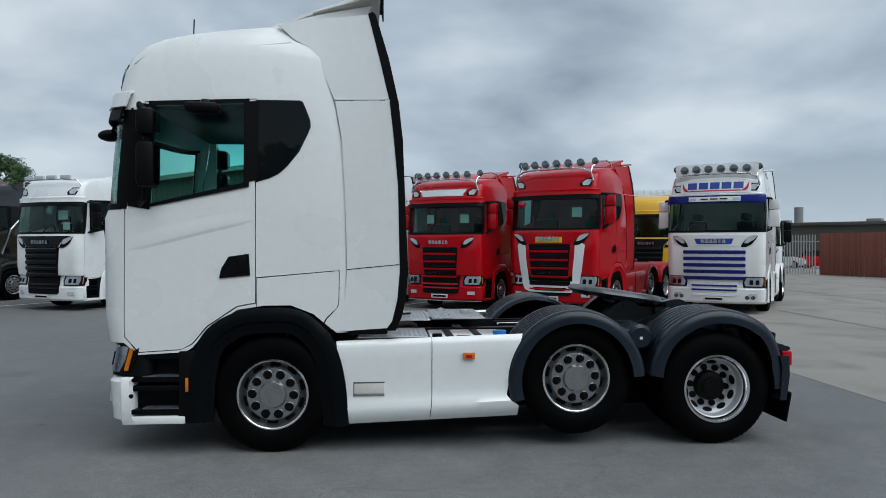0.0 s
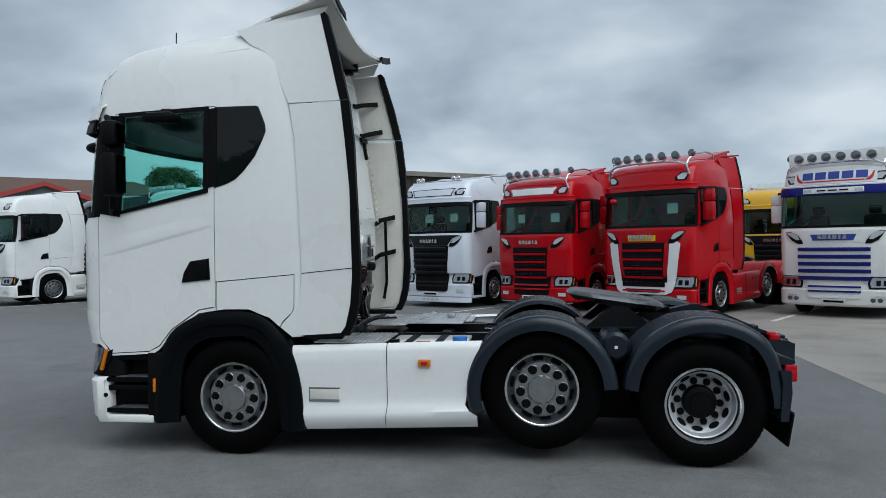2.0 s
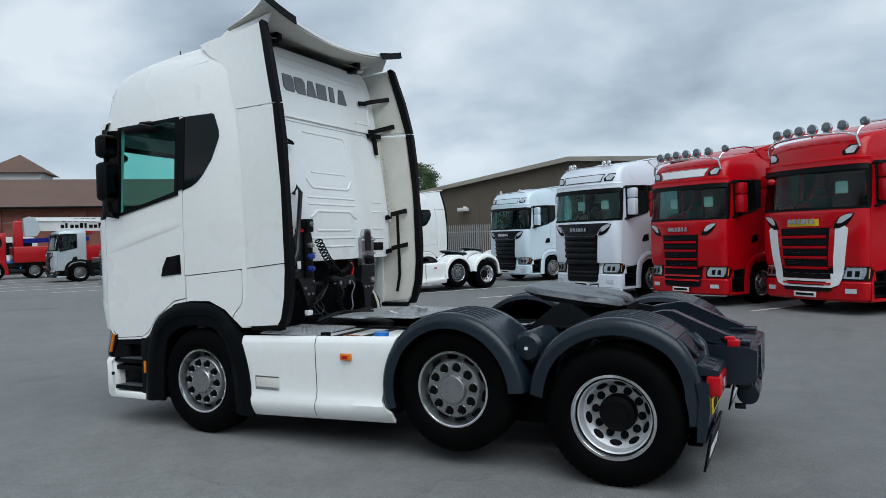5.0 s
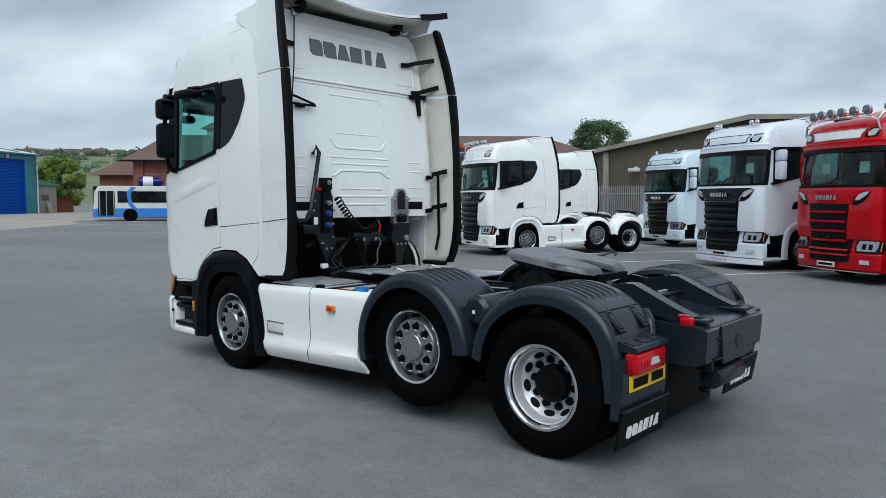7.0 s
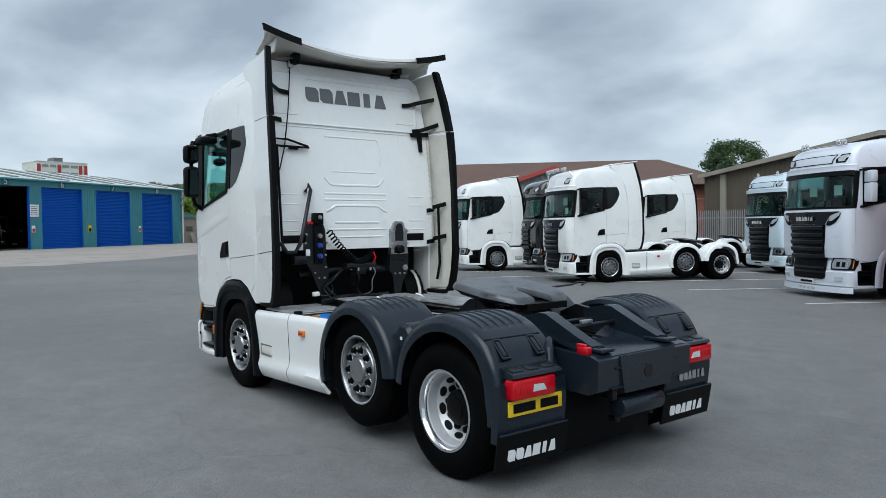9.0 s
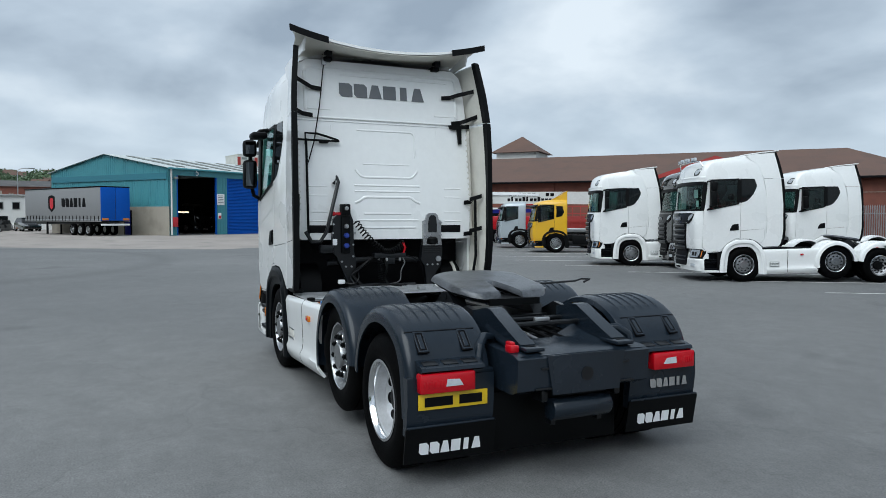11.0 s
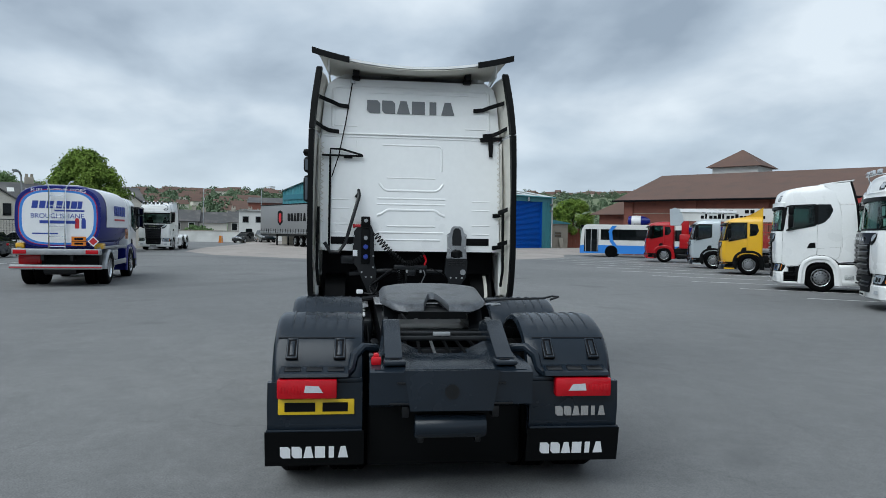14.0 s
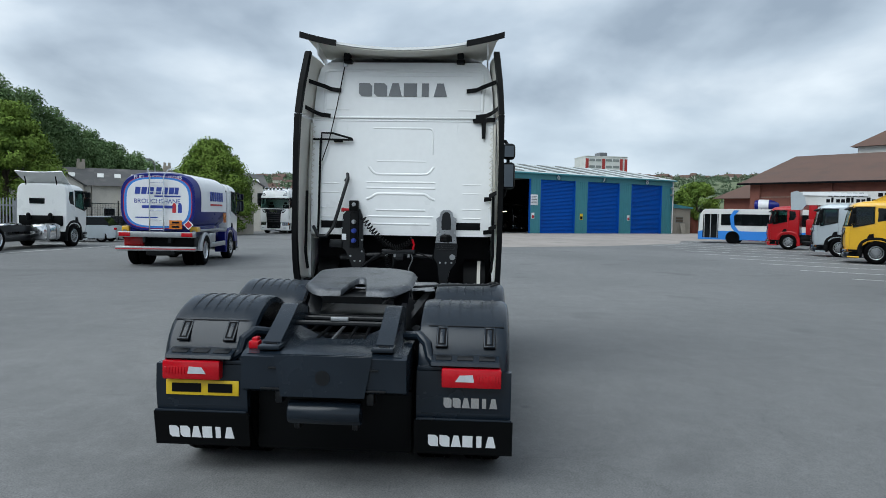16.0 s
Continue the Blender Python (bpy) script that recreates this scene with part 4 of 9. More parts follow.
    mk("lamp_band", ("lamp_band", low), lambda: loft(B(), [ring(station(lo, v)[0] + 0.025, -0.94, station(lo, v)[1] - 0.025, v) for v in (hb + 0.003, (hb + lt) / 2, lt)]), band or body, t)
    for s in (-1, 1):
        mk("lamp_housing", ("lamp_housing", low, s), lambda: skin(lo, [hb + 0.012, hb + (lt - hb) * 0.5, lt - 0.004], [s * 0.70, s * 0.68, s * 0.72], [s * 1.30, s * 1.36, s * 1.37], 10, -0.014, 0.02), "dull", t)
        mk("headlight", ("headlight", low, s, fine), lambda: skin(lo, [hb + (lt - hb) * 0.15, hb + (lt - hb) * 0.5, hb + (lt - hb) * 0.9], [s * 0.74, s * 0.72, s * 0.76], [s * (1.24 if fine else 1.14), s * (1.272 if fine else 1.18), s * (1.272 if fine else 1.18)], 8, -0.002, 0.016), "reflector", t, label="clear headlight in a dark housing")
        for q in (0.84, 0.98):
            mk("lamp_bulb", ("lamp_bulb", low, s, q), lambda: skin(lo, [hb + (lt - hb) * 0.3, hb + (lt - hb) * 0.5, hb + (lt - hb) * 0.7], s * q, s * (q + 0.085), 4, 0.004, 0.012), "dull", t)
        mk("light_strip", ("light_strip", low, s), lambda: skin(lo, [lt - 0.036, lt - 0.018], s * 0.78, s * 1.16, 8, 0.003, 0.01), "clear", t)
        mk("indicator", ("indicator", low, s, fine), lambda: skin(lo, [hb + (lt - hb) * 0.2, hb + (lt - hb) * 0.5, hb + (lt - hb) * 0.85], s * (1.285 if fine else 1.23), s * (1.318 if fine else 1.25), 4, -0.002, 0.016), "orange", t, label="orange indicator")
        mk("fog_lamp", ("fog_lamp", low, s), lambda: skin(lo, [0.44, 0.53 if low == 0 else 0.48], s * 0.82, s * 1.02, 4, 0.004, 0.02), "clear", t)
        y0 = s * 0.5

        top = 0.90 - 0.26 * (low > 0)
        well = mk("step_well", ("step_well", low, s), lambda: box(B(), -1.11, -0.66, min(y0, s * 1.08), max(y0, s * 1.08), 0.33, top, 0.01), "shadeblack", t, label="black plastic entry steps")
        for zt in ((0.385, 0.66) if low == 0 else (0.385,)):
            mk("tread", ("step_tread", low, s, zt), lambda: box(B(), -1.12, -0.66, min(s * 0.9, s * 1.185), max(s * 0.9, s * 1.185), zt - 0.03, zt + 0.012, 0.008), "shadeblack", well)
        for za, zb, yy in ((0.55 if low == 0 else top - 0.1, 0.60 if low == 0 else top, 1.175), (top - 0.08, top, 1.18)):
            mk("step_edge", ("step_edge", low, s, za), lambda: box(B(), -1.12, -0.66, min(s * 0.9, s * yy), max(s * 0.9, s * yy), za, zb, 0.012), "shadeblack", well)
        mk("step_flank", ("step_flank", low, s), lambda: box(B(), -0.72, -0.56, min(s * 0.9, s * 1.195), max(s * 0.9, s * 1.205), 0.28, top, 0.015), "dull", well)
        mk("step_lip", ("step_lip", low, s), lambda: box(B(), -1.14, -0.66, min(s * 0.95, s * 1.205), max(s * 0.95, s * 1.205), 0.272, 0.340, 0.014), body, t)
    # visor over the windscreen
    vo = 0.40 if fine else 0.28
    if low == 0:
        mk("sun_visor", ("visor", key, fine), lambda: sheet(B(), [[wrap(st, zz, s, o) for s in [-1.22 + k * 0.122 for k in range(21)]] for zz, o in ((2.86, 0.17 * vo), (2.93, 0.15 * vo), (3.0, 0.08 * vo))], 0.02), "dull", t, label="smoked sun visor")
        mk("visor_brow", ("brow", key, fine), lambda: sheet(B(), [[wrap(st, zz, s, o) for s in [-1.24 + k * 0.124 for k in range(21)]] for zz, o in ((2.97, 0.17 * vo), (3.03, 0.16 * vo), (3.09, 0.06), (3.12, 0.0))], 0.02), body, t)
        for s in (-1, 1):
            mk("marker_frame", ("marker_frame", s), lambda: skin(st, [3.16, 3.24, 3.36], [s * 0.76, s * 0.74, s * 0.86], [s * 1.0, s * 1.04, s * 1.06], 4, 0.006, 0.014), "dull", t)
            mk("marker_lamp", ("marker_lamp", s), lambda: skin(st, [3.19, 3.26, 3.335], [s * 0.82, s * 0.80, s * 0.90], [s * 0.96, s * 1.0, s * 1.02], 4, 0.012, 0.016), "clear", t, label="roof marker lamp in a black frame")
    else:
        mk("sun_visor", ("visor", key), lambda: sheet(B(), [[wrap(st, zz, s, o) for s in [-1.05 + k * 0.105 for k in range(21)]] for zz, o in ((2.46, 0.15), (2.53, 0.10), (2.58, 0.03))], 0.02), "dull", t)
    bm = box(B(), -0.005, 0.005, -0.26, 0.26, -0.055, 0.055, 0.003)
    pl = part("number_plate", bm, "plate_w", t, "white number plate", m=pose(wrap(lo, 0.40, 0).x - 0.03, 0, 0.39 if low == 0 else 0.36))
    part("plate_bar", box(B(), -0.009, -0.004, -0.21, 0.21, -0.025, 0.025), "ink", pl)


def front_arches(t, material, low=0.0):
    """Flares over the front wheels."""
    for s in (-1, 1):
        def arch():
            bm = B()
            rows = []
            path = [(-0.62, 0.30), (-0.62, 0.55), (-0.60, 0.78), (-0.52, 0.98), (-0.37, 1.12), (-0.16, 1.18), (0.12, 1.18), (0.31, 1.12), (0.44, 1.00), (0.52, 0.82), (0.56, 0.60), (0.58, 0.27)]
            if not low:
                path = [(-0.515, 0.28), (-0.505, 0.52), (-0.475, 0.77), (-0.395, 0.975), (-0.19, 1.10), (0.02, 1.125), (0.24, 1.115), (0.385, 1.02), (0.495, 0.86), (0.56, 0.60), (0.59, 0.235)]
            fine_path = []
            for i in range(len(path) - 1):
                p0, p1, p2, p3 = path[max(i - 1, 0)], path[i], path[i + 1], path[min(i + 2, len(path) - 1)]
                for j in range(4):
                    k = j / 4
                    fine_path.append(tuple(0.5 * (2 * b_ + (c_ - a_) * k + (2 * a_ - 5 * b_ + 4 * c_ - d_) * k * k + (3 * b_ - a_ - 3 * c_ + d_) * k ** 3) for a_, b_, c_, d_ in zip(p0, p1, p2, p3)))
            for x, zz in fine_path + [path[-1]]:
                zz = zz if not low else (0.55 + (zz - 0.55) * 0.84 if zz > 0.55 else zz)
                d = Vector((x, max(0.0, zz - 0.55))).normalized()
                row = []
                for yy, k in ((0.74, 0.0), (1.10, 0.0), (1.15, -0.085), (1.185, -0.085), (1.20, 0.0), (1.225, 0.025), (1.228, 0.06), (1.222, 0.10), (1.205, 0.135), (1.17, 0.14)):
                    row.append((x + d.x * k, s * (yy * (1 if not low else 0.955) + (0.016 if x > 0.4 and not low and yy > 1.19 else 0.0)), zz + d.y * k))
                rows.append(row)
            return sheet(bm, rows, 0.012)
        mk("wheel_arch", ("arch", s, low), arch, material, t, label="plastic wheel arch with shade put into its colour" if material == "shadeblack" else "")


def chassis(t, x1=4.55, frame="frame", deck=True, fine=False):
    for s in (-1, 1):
        mk("chassis_rail", ("rail", s, x1), lambda: prism(B(), [(0.3, 0.72), (x1, 0.78), (x1, 1.0), (0.3, 0.98)], "y", s * 0.36, s * 0.44), frame, t)
    for k, x in enumerate((0.75, 1.75, 2.55, 3.3, 4.0)):
        if x < x1:
            mk("cross_member", ("cross", k), lambda: box(B(), x, x + 0.1, -0.4, 0.4, 0.78, 0.94, 0.01), frame, t)
    mk("gearbox", "gearbox", lambda: box(B(), -0.6, 1.4, -0.34, 0.34, 0.42, 0.98, 0.08), frame, t)
    # plain box, added to keep light from passing below the rails
    mk("belly_pan", ("belly", x1), lambda: box(B(), 0.75, x1 - 0.3, -0.46, 0.46, 0.34, 0.60, 0.06), frame, t)
    mk("front_axle", "front_axle", lambda: cyl(B(), (0, 0, 0.45), (0, 1, 0), 0.06, 1.9, 12), frame, t)


def front_axle_wheels(t, fine, rim="alu", x=0.0):
    for s in (-1, 1):
        wheel(t, x, s * 1.02, 0.505, "front", fine, rim)


def lamp_bar(t, st, n=6, zt=3.52, gap=0.30):
    """Round spot lamps on a bent tube over the brow."""
    pts = [wrap(st, 3.3, s, 0.03) + Vector((0, 0, v)) for s, v in ((-1.05, 0.0), (-1.0, 0.22), (-0.8, 0.30), (-0.3, 0.32), (0.3, 0.32), (0.8, 0.30), (1.0, 0.22), (1.05, 0.0))]
    bar = part("lamp_bar", tube(B(), pts, 0.026, 8), "bright", t, "bright tube lamp bar")
    for s in (-1, 1):
        mk("roof_rail", ("roof_rail", s), lambda: tube(B(), [(-1.22, s * 0.98, 3.48), (-1.12, s * 1.0, 3.66), (-0.85, s * 1.04, 3.80), (-0.35, s * 1.04, 3.87), (0.05, s * 1.0, 3.86), (0.10, s * 1.0, 3.74)], 0.022, 8), "bright", bar)
        mk("side_lamp", ("side_lamp", s), lambda: lathe(B(), [(0.03, 0.08), (0.08, 0.05), (0.09, 0.0), (0.08, -0.02), (0.004, -0.03)], (-1.02, s * 1.02, 3.80), 18, "x"), "spotglass", bar)
    for k in range(n):
        s = (k - (n - 1) / 2) * gap
        p = wrap(st, 3.3, s, 0.06) + Vector((0.05, 0, 0.44))
        mk("spot_lamp", "spot_lamp", lambda: lathe(B(), [(0.03, 0.10), (0.09, 0.06), (0.112, 0.0), (0.112, -0.03), (0.10, -0.034), (0.098, -0.02), (0.05, -0.012), (0.005, -0.01)], seg=24, axis="x"), "bright", bar, pose(*p))
        mk("lamp_lens", "lamp_lens", lambda: lathe(B(), [(0.097, -0.012), (0.09, -0.024), (0.05, -0.032), (0.004, -0.034)], seg=24, axis="x"), "spotglass", bar, pose(*p))


COLLAR_FRONT = [(1.0, 1.195), (2.4, 1.205), (2.8, 1.185), (3.07, 1.165), (3.3, 1.145), (3.6, 1.105), (3.85, 1.08)]
COLLAR_REAR = [(1.0, 1.225), (1.6, 1.238), (2.5, 1.240), (3.06, 1.238), (3.45, 1.228), (3.85, 1.212)]


def flare(bm, s, depth):
    """Cuts a side panel into courses and bows it outwards to the collar's line; the panel's outer face lies at y = 0."""
    for z in [1.0 + 0.14 * k for k in range(21)]:
        bmesh.ops.bisect_plane(bm, geom=bm.verts[:] + bm.edges[:] + bm.faces[:], plane_co=(0, 0, z), plane_no=(0, 0, 1))
    for x in (0.4, 0.6, 0.8, 0.95, 1.1):
        bmesh.ops.bisect_plane(bm, geom=bm.verts[:] + bm.edges[:] + bm.faces[:], plane_co=(x, 0, 0), plane_no=(1, 0, 0))
    for v in bm.verts:
        k = max(0.0, min(1.0, (v.co.x - 0.55) / 0.6))
        y = between(COLLAR_FRONT, v.co.z) * (1 - k) + between(COLLAR_REAR, v.co.z) * k
        v.co.y = s * (y - depth + v.co.y)
    if s < 0:
        bmesh.ops.reverse_faces(bm, faces=bm.faces)
    return bm


def side_fairings(t, body, top=True, fine=False):
    """Collar panels behind the cab with their dark edge strips, and the roof deflector."""
    lower = [(0.545, 1.165), (0.63, 1.05), (1.06, 1.08), (1.10, 1.13), (1.15, 1.33), (1.168, 1.574), (1.153, 2.313), (1.118, 2.707), (1.079, 3.052), (0.605, 3.052), (0.66, 2.75), (0.69, 2.3), (0.712, 1.6), (0.69, 1.33)]
    upper = [(0.60, 3.062), (1.075, 3.062), (0.985, 3.45), (0.89, 3.815), (0.30, 3.775), (0.10, 3.735), (0.24, 3.60), (0.38, 3.53), (0.48, 3.35)]
    strip = [[(1.05, 1.055), (1.13, 1.058), (1.185, 1.18), (1.218, 1.327), (1.237, 1.574), (1.207, 2.314), (1.192, 2.708), (1.153, 3.054), (1.076, 3.054), (1.115, 2.707), (1.15, 2.313), (1.165, 1.574), (1.145, 1.33), (1.10, 1.14), (1.06, 1.085)],
             [(1.072, 3.066), (1.148, 3.066), (1.07, 3.42), (0.956, 3.81), (0.93, 3.835), (0.89, 3.82), (0.982, 3.45)]]
    for s in (-1, 1):
        for k, poly in enumerate((lower, upper)):
            mk("side_fairing", ("fairing", s, k), lambda: flare(prism(B(), poly, "y", 0, 0.024), s, 0.024), body, t, label="tall side fairing panel")
            mk("fairing_lining", ("lining", s, k), lambda: flare(prism(B(), grown(poly, -0.02), "y", 0, 0.006), s, 0.034), "inner", t, label="bare off-white inside of the fairing")
            mk("edge_strip", ("strip", s, k), lambda: flare(prism(B(), strip[k], "y", 0, 0.062), s, 0.058), "dull", t, label="black rubber edge strip")
        if fine:
            mk("panel_seam", ("fairing_seam", s), lambda: flare(prism(B(), [(0.712, 1.585), (0.712, 1.592), (1.16, 1.635), (1.16, 1.628)], "y", 0, 0.01), s, 0.0085), "ink", t)
            mk("roof_crease", ("roof_crease", s), lambda: tube(B(), [(-1.10, s * 1.108, 3.36), (-1.02, s * 1.116, 3.415), (-0.90, s * 1.116, 3.44), (-0.45, s * 1.108, 3.495), (0.05, s * 1.098, 3.55), (0.22, s * 1.095, 3.57)], 0.011, 8), body, t)

    def deflector(rise=0.075, curl=0.16, front=0.87):
        grid = []
        for i in range(9):
            u = i / 8
            row = []
            for j in range(13):
                v = -1 + 2 * j / 12
                x = -0.04 + u * 1.04
                zz = 3.80 + rise * u - 0.05 * (1 - u) ** 3 + u * curl * abs(v) ** 2.2
                row.append((x - 0.05 * u * (1 - abs(v)), v * (1.215 - (1.215 - front) * (1 - u) ** 0.75), zz))
            grid.append(row)
        return sheet(B(), grid, 0.03)
    if top and not fine:
        mk("roof_deflector", "low_deflector", lambda: deflector(0.04, 0.05, 0.8), body, t, label="low roof air deflector")
    elif top:
        mk("roof_deflector", "deflector", deflector, body, t, label="white roof air deflector")
        mk("deflector_lining", "deflector_lining", lambda: sheet(B(), [[(0.40 + 0.57 * u, v * (1.05 + 0.10 * u), 3.755 + 0.075 * (0.43 + 0.57 * u) + (0.43 + 0.57 * u) * 0.16 * abs(v) ** 2.2) for v in [-1 + k / 6 for k in range(13)]] for u in (0, 0.5, 1)], 0.006), "inner", t)
        for s in (-1, 1):
            mk("deflector_edge", ("defl_edge", s), lambda: sheet(B(), [[(0.985 + dx, s * y, 3.868 + 0.16 * (y / 1.215) ** 2.2 + dz) for y in (0.78, 0.88, 1.0, 1.12, 1.225)] for dx, dz in ((0, 0.014), (0.03, 0.018), (0.04, -0.055))], 0.012), "dull", t)
            mk("deflector_cheek", ("defl_cheek", s), lambda: prism(B(), [(0.10, 3.74), (0.86, 3.80), (0.92, 3.93), (0.50, 3.85)], "y", s * 1.02, s * 1.04), body, t)


SKIRT = [(0.24, 1.165), (0.27, 1.19), (0.33, 1.215), (0.385, 1.222), (0.43, 1.205), (0.50, 1.198), (0.62, 1.202), (0.80, 1.21), (0.90, 1.21), (0.945, 1.195), (0.965, 1.17)]


def sill(z, u):
    """The sill swells out towards the rear."""
    return 0.028 * u * max(0.0, 1 - abs(z - 0.35) / 0.09)


def skirts(t, body, x0=0.66, x1=2.2, fine=False):
    """Painted side skirts over the tanks."""
    for s in (-1, 1):
        def sk():
            rows = []
            for zz, yy in SKIRT:
                k = (zz - 0.24) / 0.725
                a = x0 + 0.055 - 0.10 * k
                b = x1 + between([(0.36, -0.025), (0.40, -0.13), (0.68, -0.085), (1.0, 0.035)], zz)
                n = 12
                row = []
                for i in range(n + 1):
                    u = i / n
                    row.append((a + (b - a) * u, s * (yy + sill(zz, u)), zz + 0.05 * u))
                rows.append(row)
            return sheet(B(), rows, 0.03)
        mk("side_skirt", ("skirt", s, x0, x1), sk, body, t, label="painted side skirt panel")
        if not fine:
            q = mk("step_recess", ("park_step", s, x0), lambda: box(B(), x0 + 0.14, x0 + 0.42, min(s * 1.222, s * 1.232), max(s * 1.222, s * 1.232), 0.47, 0.61, 0.004), "greyclad", t)
            for k in range(3):
                mk("louvre", ("park_louvre", s, x0, k), lambda: box(B(), x0 + 0.15, x0 + 0.41, min(s * 1.230, s * 1.238), max(s * 1.230, s * 1.238), 0.485 + k * 0.042, 0.503 + k * 0.042, 0.003), body, q)
            mk("side_marker", ("park_marker", s, x1), lambda: box(B(), x1 - 0.55, x1 - 0.46, min(s * 1.22, s * 1.24), max(s * 1.22, s * 1.24), 0.80, 0.85, 0.004), "redlens", t)
            mk("skirt_seam", ("park_seam", s, x0), lambda: box(B(), x0 + 0.66, x0 + 0.668, min(s * 1.215, s * 1.2285), max(s * 1.215, s * 1.2285), 0.30, 0.97), "ink", t)
        mk("tank", ("tank", s, x0, x1), lambda: box(B(), x0 + 0.08, x1 - 0.08, min(s * 0.48, s * 1.16), max(s * 0.48, s * 1.16), 0.31, 0.93, 0.05), "frame", t)
    return t


def tractor(name, m, body, label, kind="tall", grille="grilleblack", arch=None, fender=None, lamps=0, fine=False, axles=(2.745, 4.03), rim="alu", mirror=None, style="new", group="", fairing=True, deflector=True, slot="ink", lift=True, coupling=True, guards=True, skirt=True, tail=None):
    t = thing(name, m, label, "truck", group)
    low = 0.0 if kind == "tall" else 0.42
    st = TALL if kind == "tall" else LOW
    arch, fender = arch or body, fender or body
    cab_parts(t, kind, body, grille, st, low, "win" if fine else "sidewin")
    mirrors(t, mirror or body, low, 1.21 if kind == "tall" else 1.15, slim=fine)
    nose(t, body, grille, st, low, slot, style, "dull" if fine else None, fine)
    front_arches(t, arch, low)
    x1 = tail or axles[-1] + 0.55
    chassis(t, x1)
    front_axle_wheels(t, fine, rim, 0.07 if kind == "tall" else 0.0)
    # added black wall: closes the gap behind the axle and paints it dark
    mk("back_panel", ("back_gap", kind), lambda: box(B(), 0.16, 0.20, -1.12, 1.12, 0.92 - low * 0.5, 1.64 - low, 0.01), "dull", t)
    if fairing:
        side_fairings(t, body, deflector, fine)
    if kind == "tall" and skirt:
        skirts(t, body, x1=axles[0] - 0.51, fine=fine)
    if lamps:
        lamp_bar(t, st, lamps)
    for k, ax in enumerate(axles):
        drive = k == len(axles) - 1
        zc = 0.505 if drive or not lift else 0.61
        for s in (-1, 1):
            wheel(t, ax, s * (1.02 if not drive else 1.06), zc, "drive" if drive else "front", fine, rim)
            if drive:
                mk("wheel_inner", "wheel_inner", lambda: tyre_mesh(0.505, 0.30), "tyre", t, pose(ax, s * 0.70, zc), label="inner twin tyre")
            if not guards:
                continue
            mk("mudguard", ("mudguard", drive, s), lambda: fender_mesh(0.70 if drive else 0.625, -2 if drive else 3, 170 if drive else 198, y0=-1.245, tail=drive), fender, t, pose(ax + (0.03 if drive else 0.0), 0, zc + (0.015 if drive else -0.01), 0, 0, 0) @ (Matrix.Identity(4) if s < 0 else Matrix.Diagonal((1, -1, 1, 1))), label="ribbed plastic mudguard")
        mk("axle", ("axle", k), lambda: cyl(B(), (0, 0, 0), (0, 1, 0), 0.08, 1.9, 12), "frame", t, pose(ax, 0, zc))
    if not coupling:
        return t
    mk("fifth_wheel", "fifth_wheel", fifth_wheel, "grease", t, pose(axles[-1] - 0.57, 0, 1.31, 0, 8, 0), label="greasy black coupling plate")
    mk("coupling_base", "coupling_base", coupling_base, "frame", t, pose(axles[-1] - 0.57, 0, 1.26))
    return t


def fifth_wheel():
    """A crowned round-nosed plate with a tapering throat open to the rear and drooping horns."""
    rows = []
    for j in range(45):
        y = -0.455 + 0.91 * j / 44
        k = abs(y) / 0.455
        front = -0.46 + 0.22 * k ** 3.4
        if abs(y) < 0.035:
            rear = 0.06
        elif abs(y) < 0.10:
            rear = 0.06 + (abs(y) - 0.035) / 0.065 * 0.37
        else:
            rear = 0.45 - 0.26 * max(0, (k - 0.5) / 0.5) ** 2.4
        row = []
        for f in (0, 0.015, 0.04, 0.08, 0.2, 0.35, 0.5, 0.65, 0.8, 0.92, 0.96, 0.985, 1):
            x = front + (rear - front) * f
            near = min(x - front, rear - x, 0.455 - abs(y))
            row.append((x, y, 0.02 - 0.045 * (1 - min(1, near / 0.055)) ** 2 - max(0, x - 0.25) ** 2 * 0.3))
        rows.append(row)
    return sheet(B(), rows, 0.085)


def coupling_base():
    """Cast side brackets and the pivot beam under the plate."""
    bm = box(B(), -0.35, 0.35, -0.42, 0.42, -0.24, -0.205, 0.01)
    for s in (-1, 1):
        prism(bm, [(-0.30, -0.21), (0.30, -0.21), (0.12, -0.06), (0.05, -0.02), (-0.05, -0.02), (-0.12, -0.06)], "y", s * 0.30, s * 0.42)
    cyl(bm, (0, 0, -0.06), (0, 1, 0), 0.035, 0.86, 12)
    return bm


# ---- ground ----
def slab(name, poly, z0, z1, material, label, category, kind="structure"):
    bm = prism(B(), poly, "z", z0, z1)
    return tagged(part(name, bm, material, smooth=0), label, category, kind=kind)


def ground():
    bm = B()
    n = 60
    bmesh.ops.create_grid(bm, x_segments=n, y_segments=n, size=2400)
    ob = part("ground", bm, "asphalt", smooth=0)
    return tagged(ob, "grey worn asphalt yard with stains and scuffs", "ground", kind="structure")


ground()
FACE = -120.0


def along(face, back, left):
    """An offset of so many metres back and to the left of something that faces that way."""
    a = radians(face)
    f = Vector((math.cos(a), math.sin(a)))
    l = Vector((-f.y, f.x))
    return -f * back + l * left


def at(x, y, face, k=1.0):
    return pose(x, y, 0, 0, 0, face - 180) @ Matrix.Diagonal((k, k, k, 1))


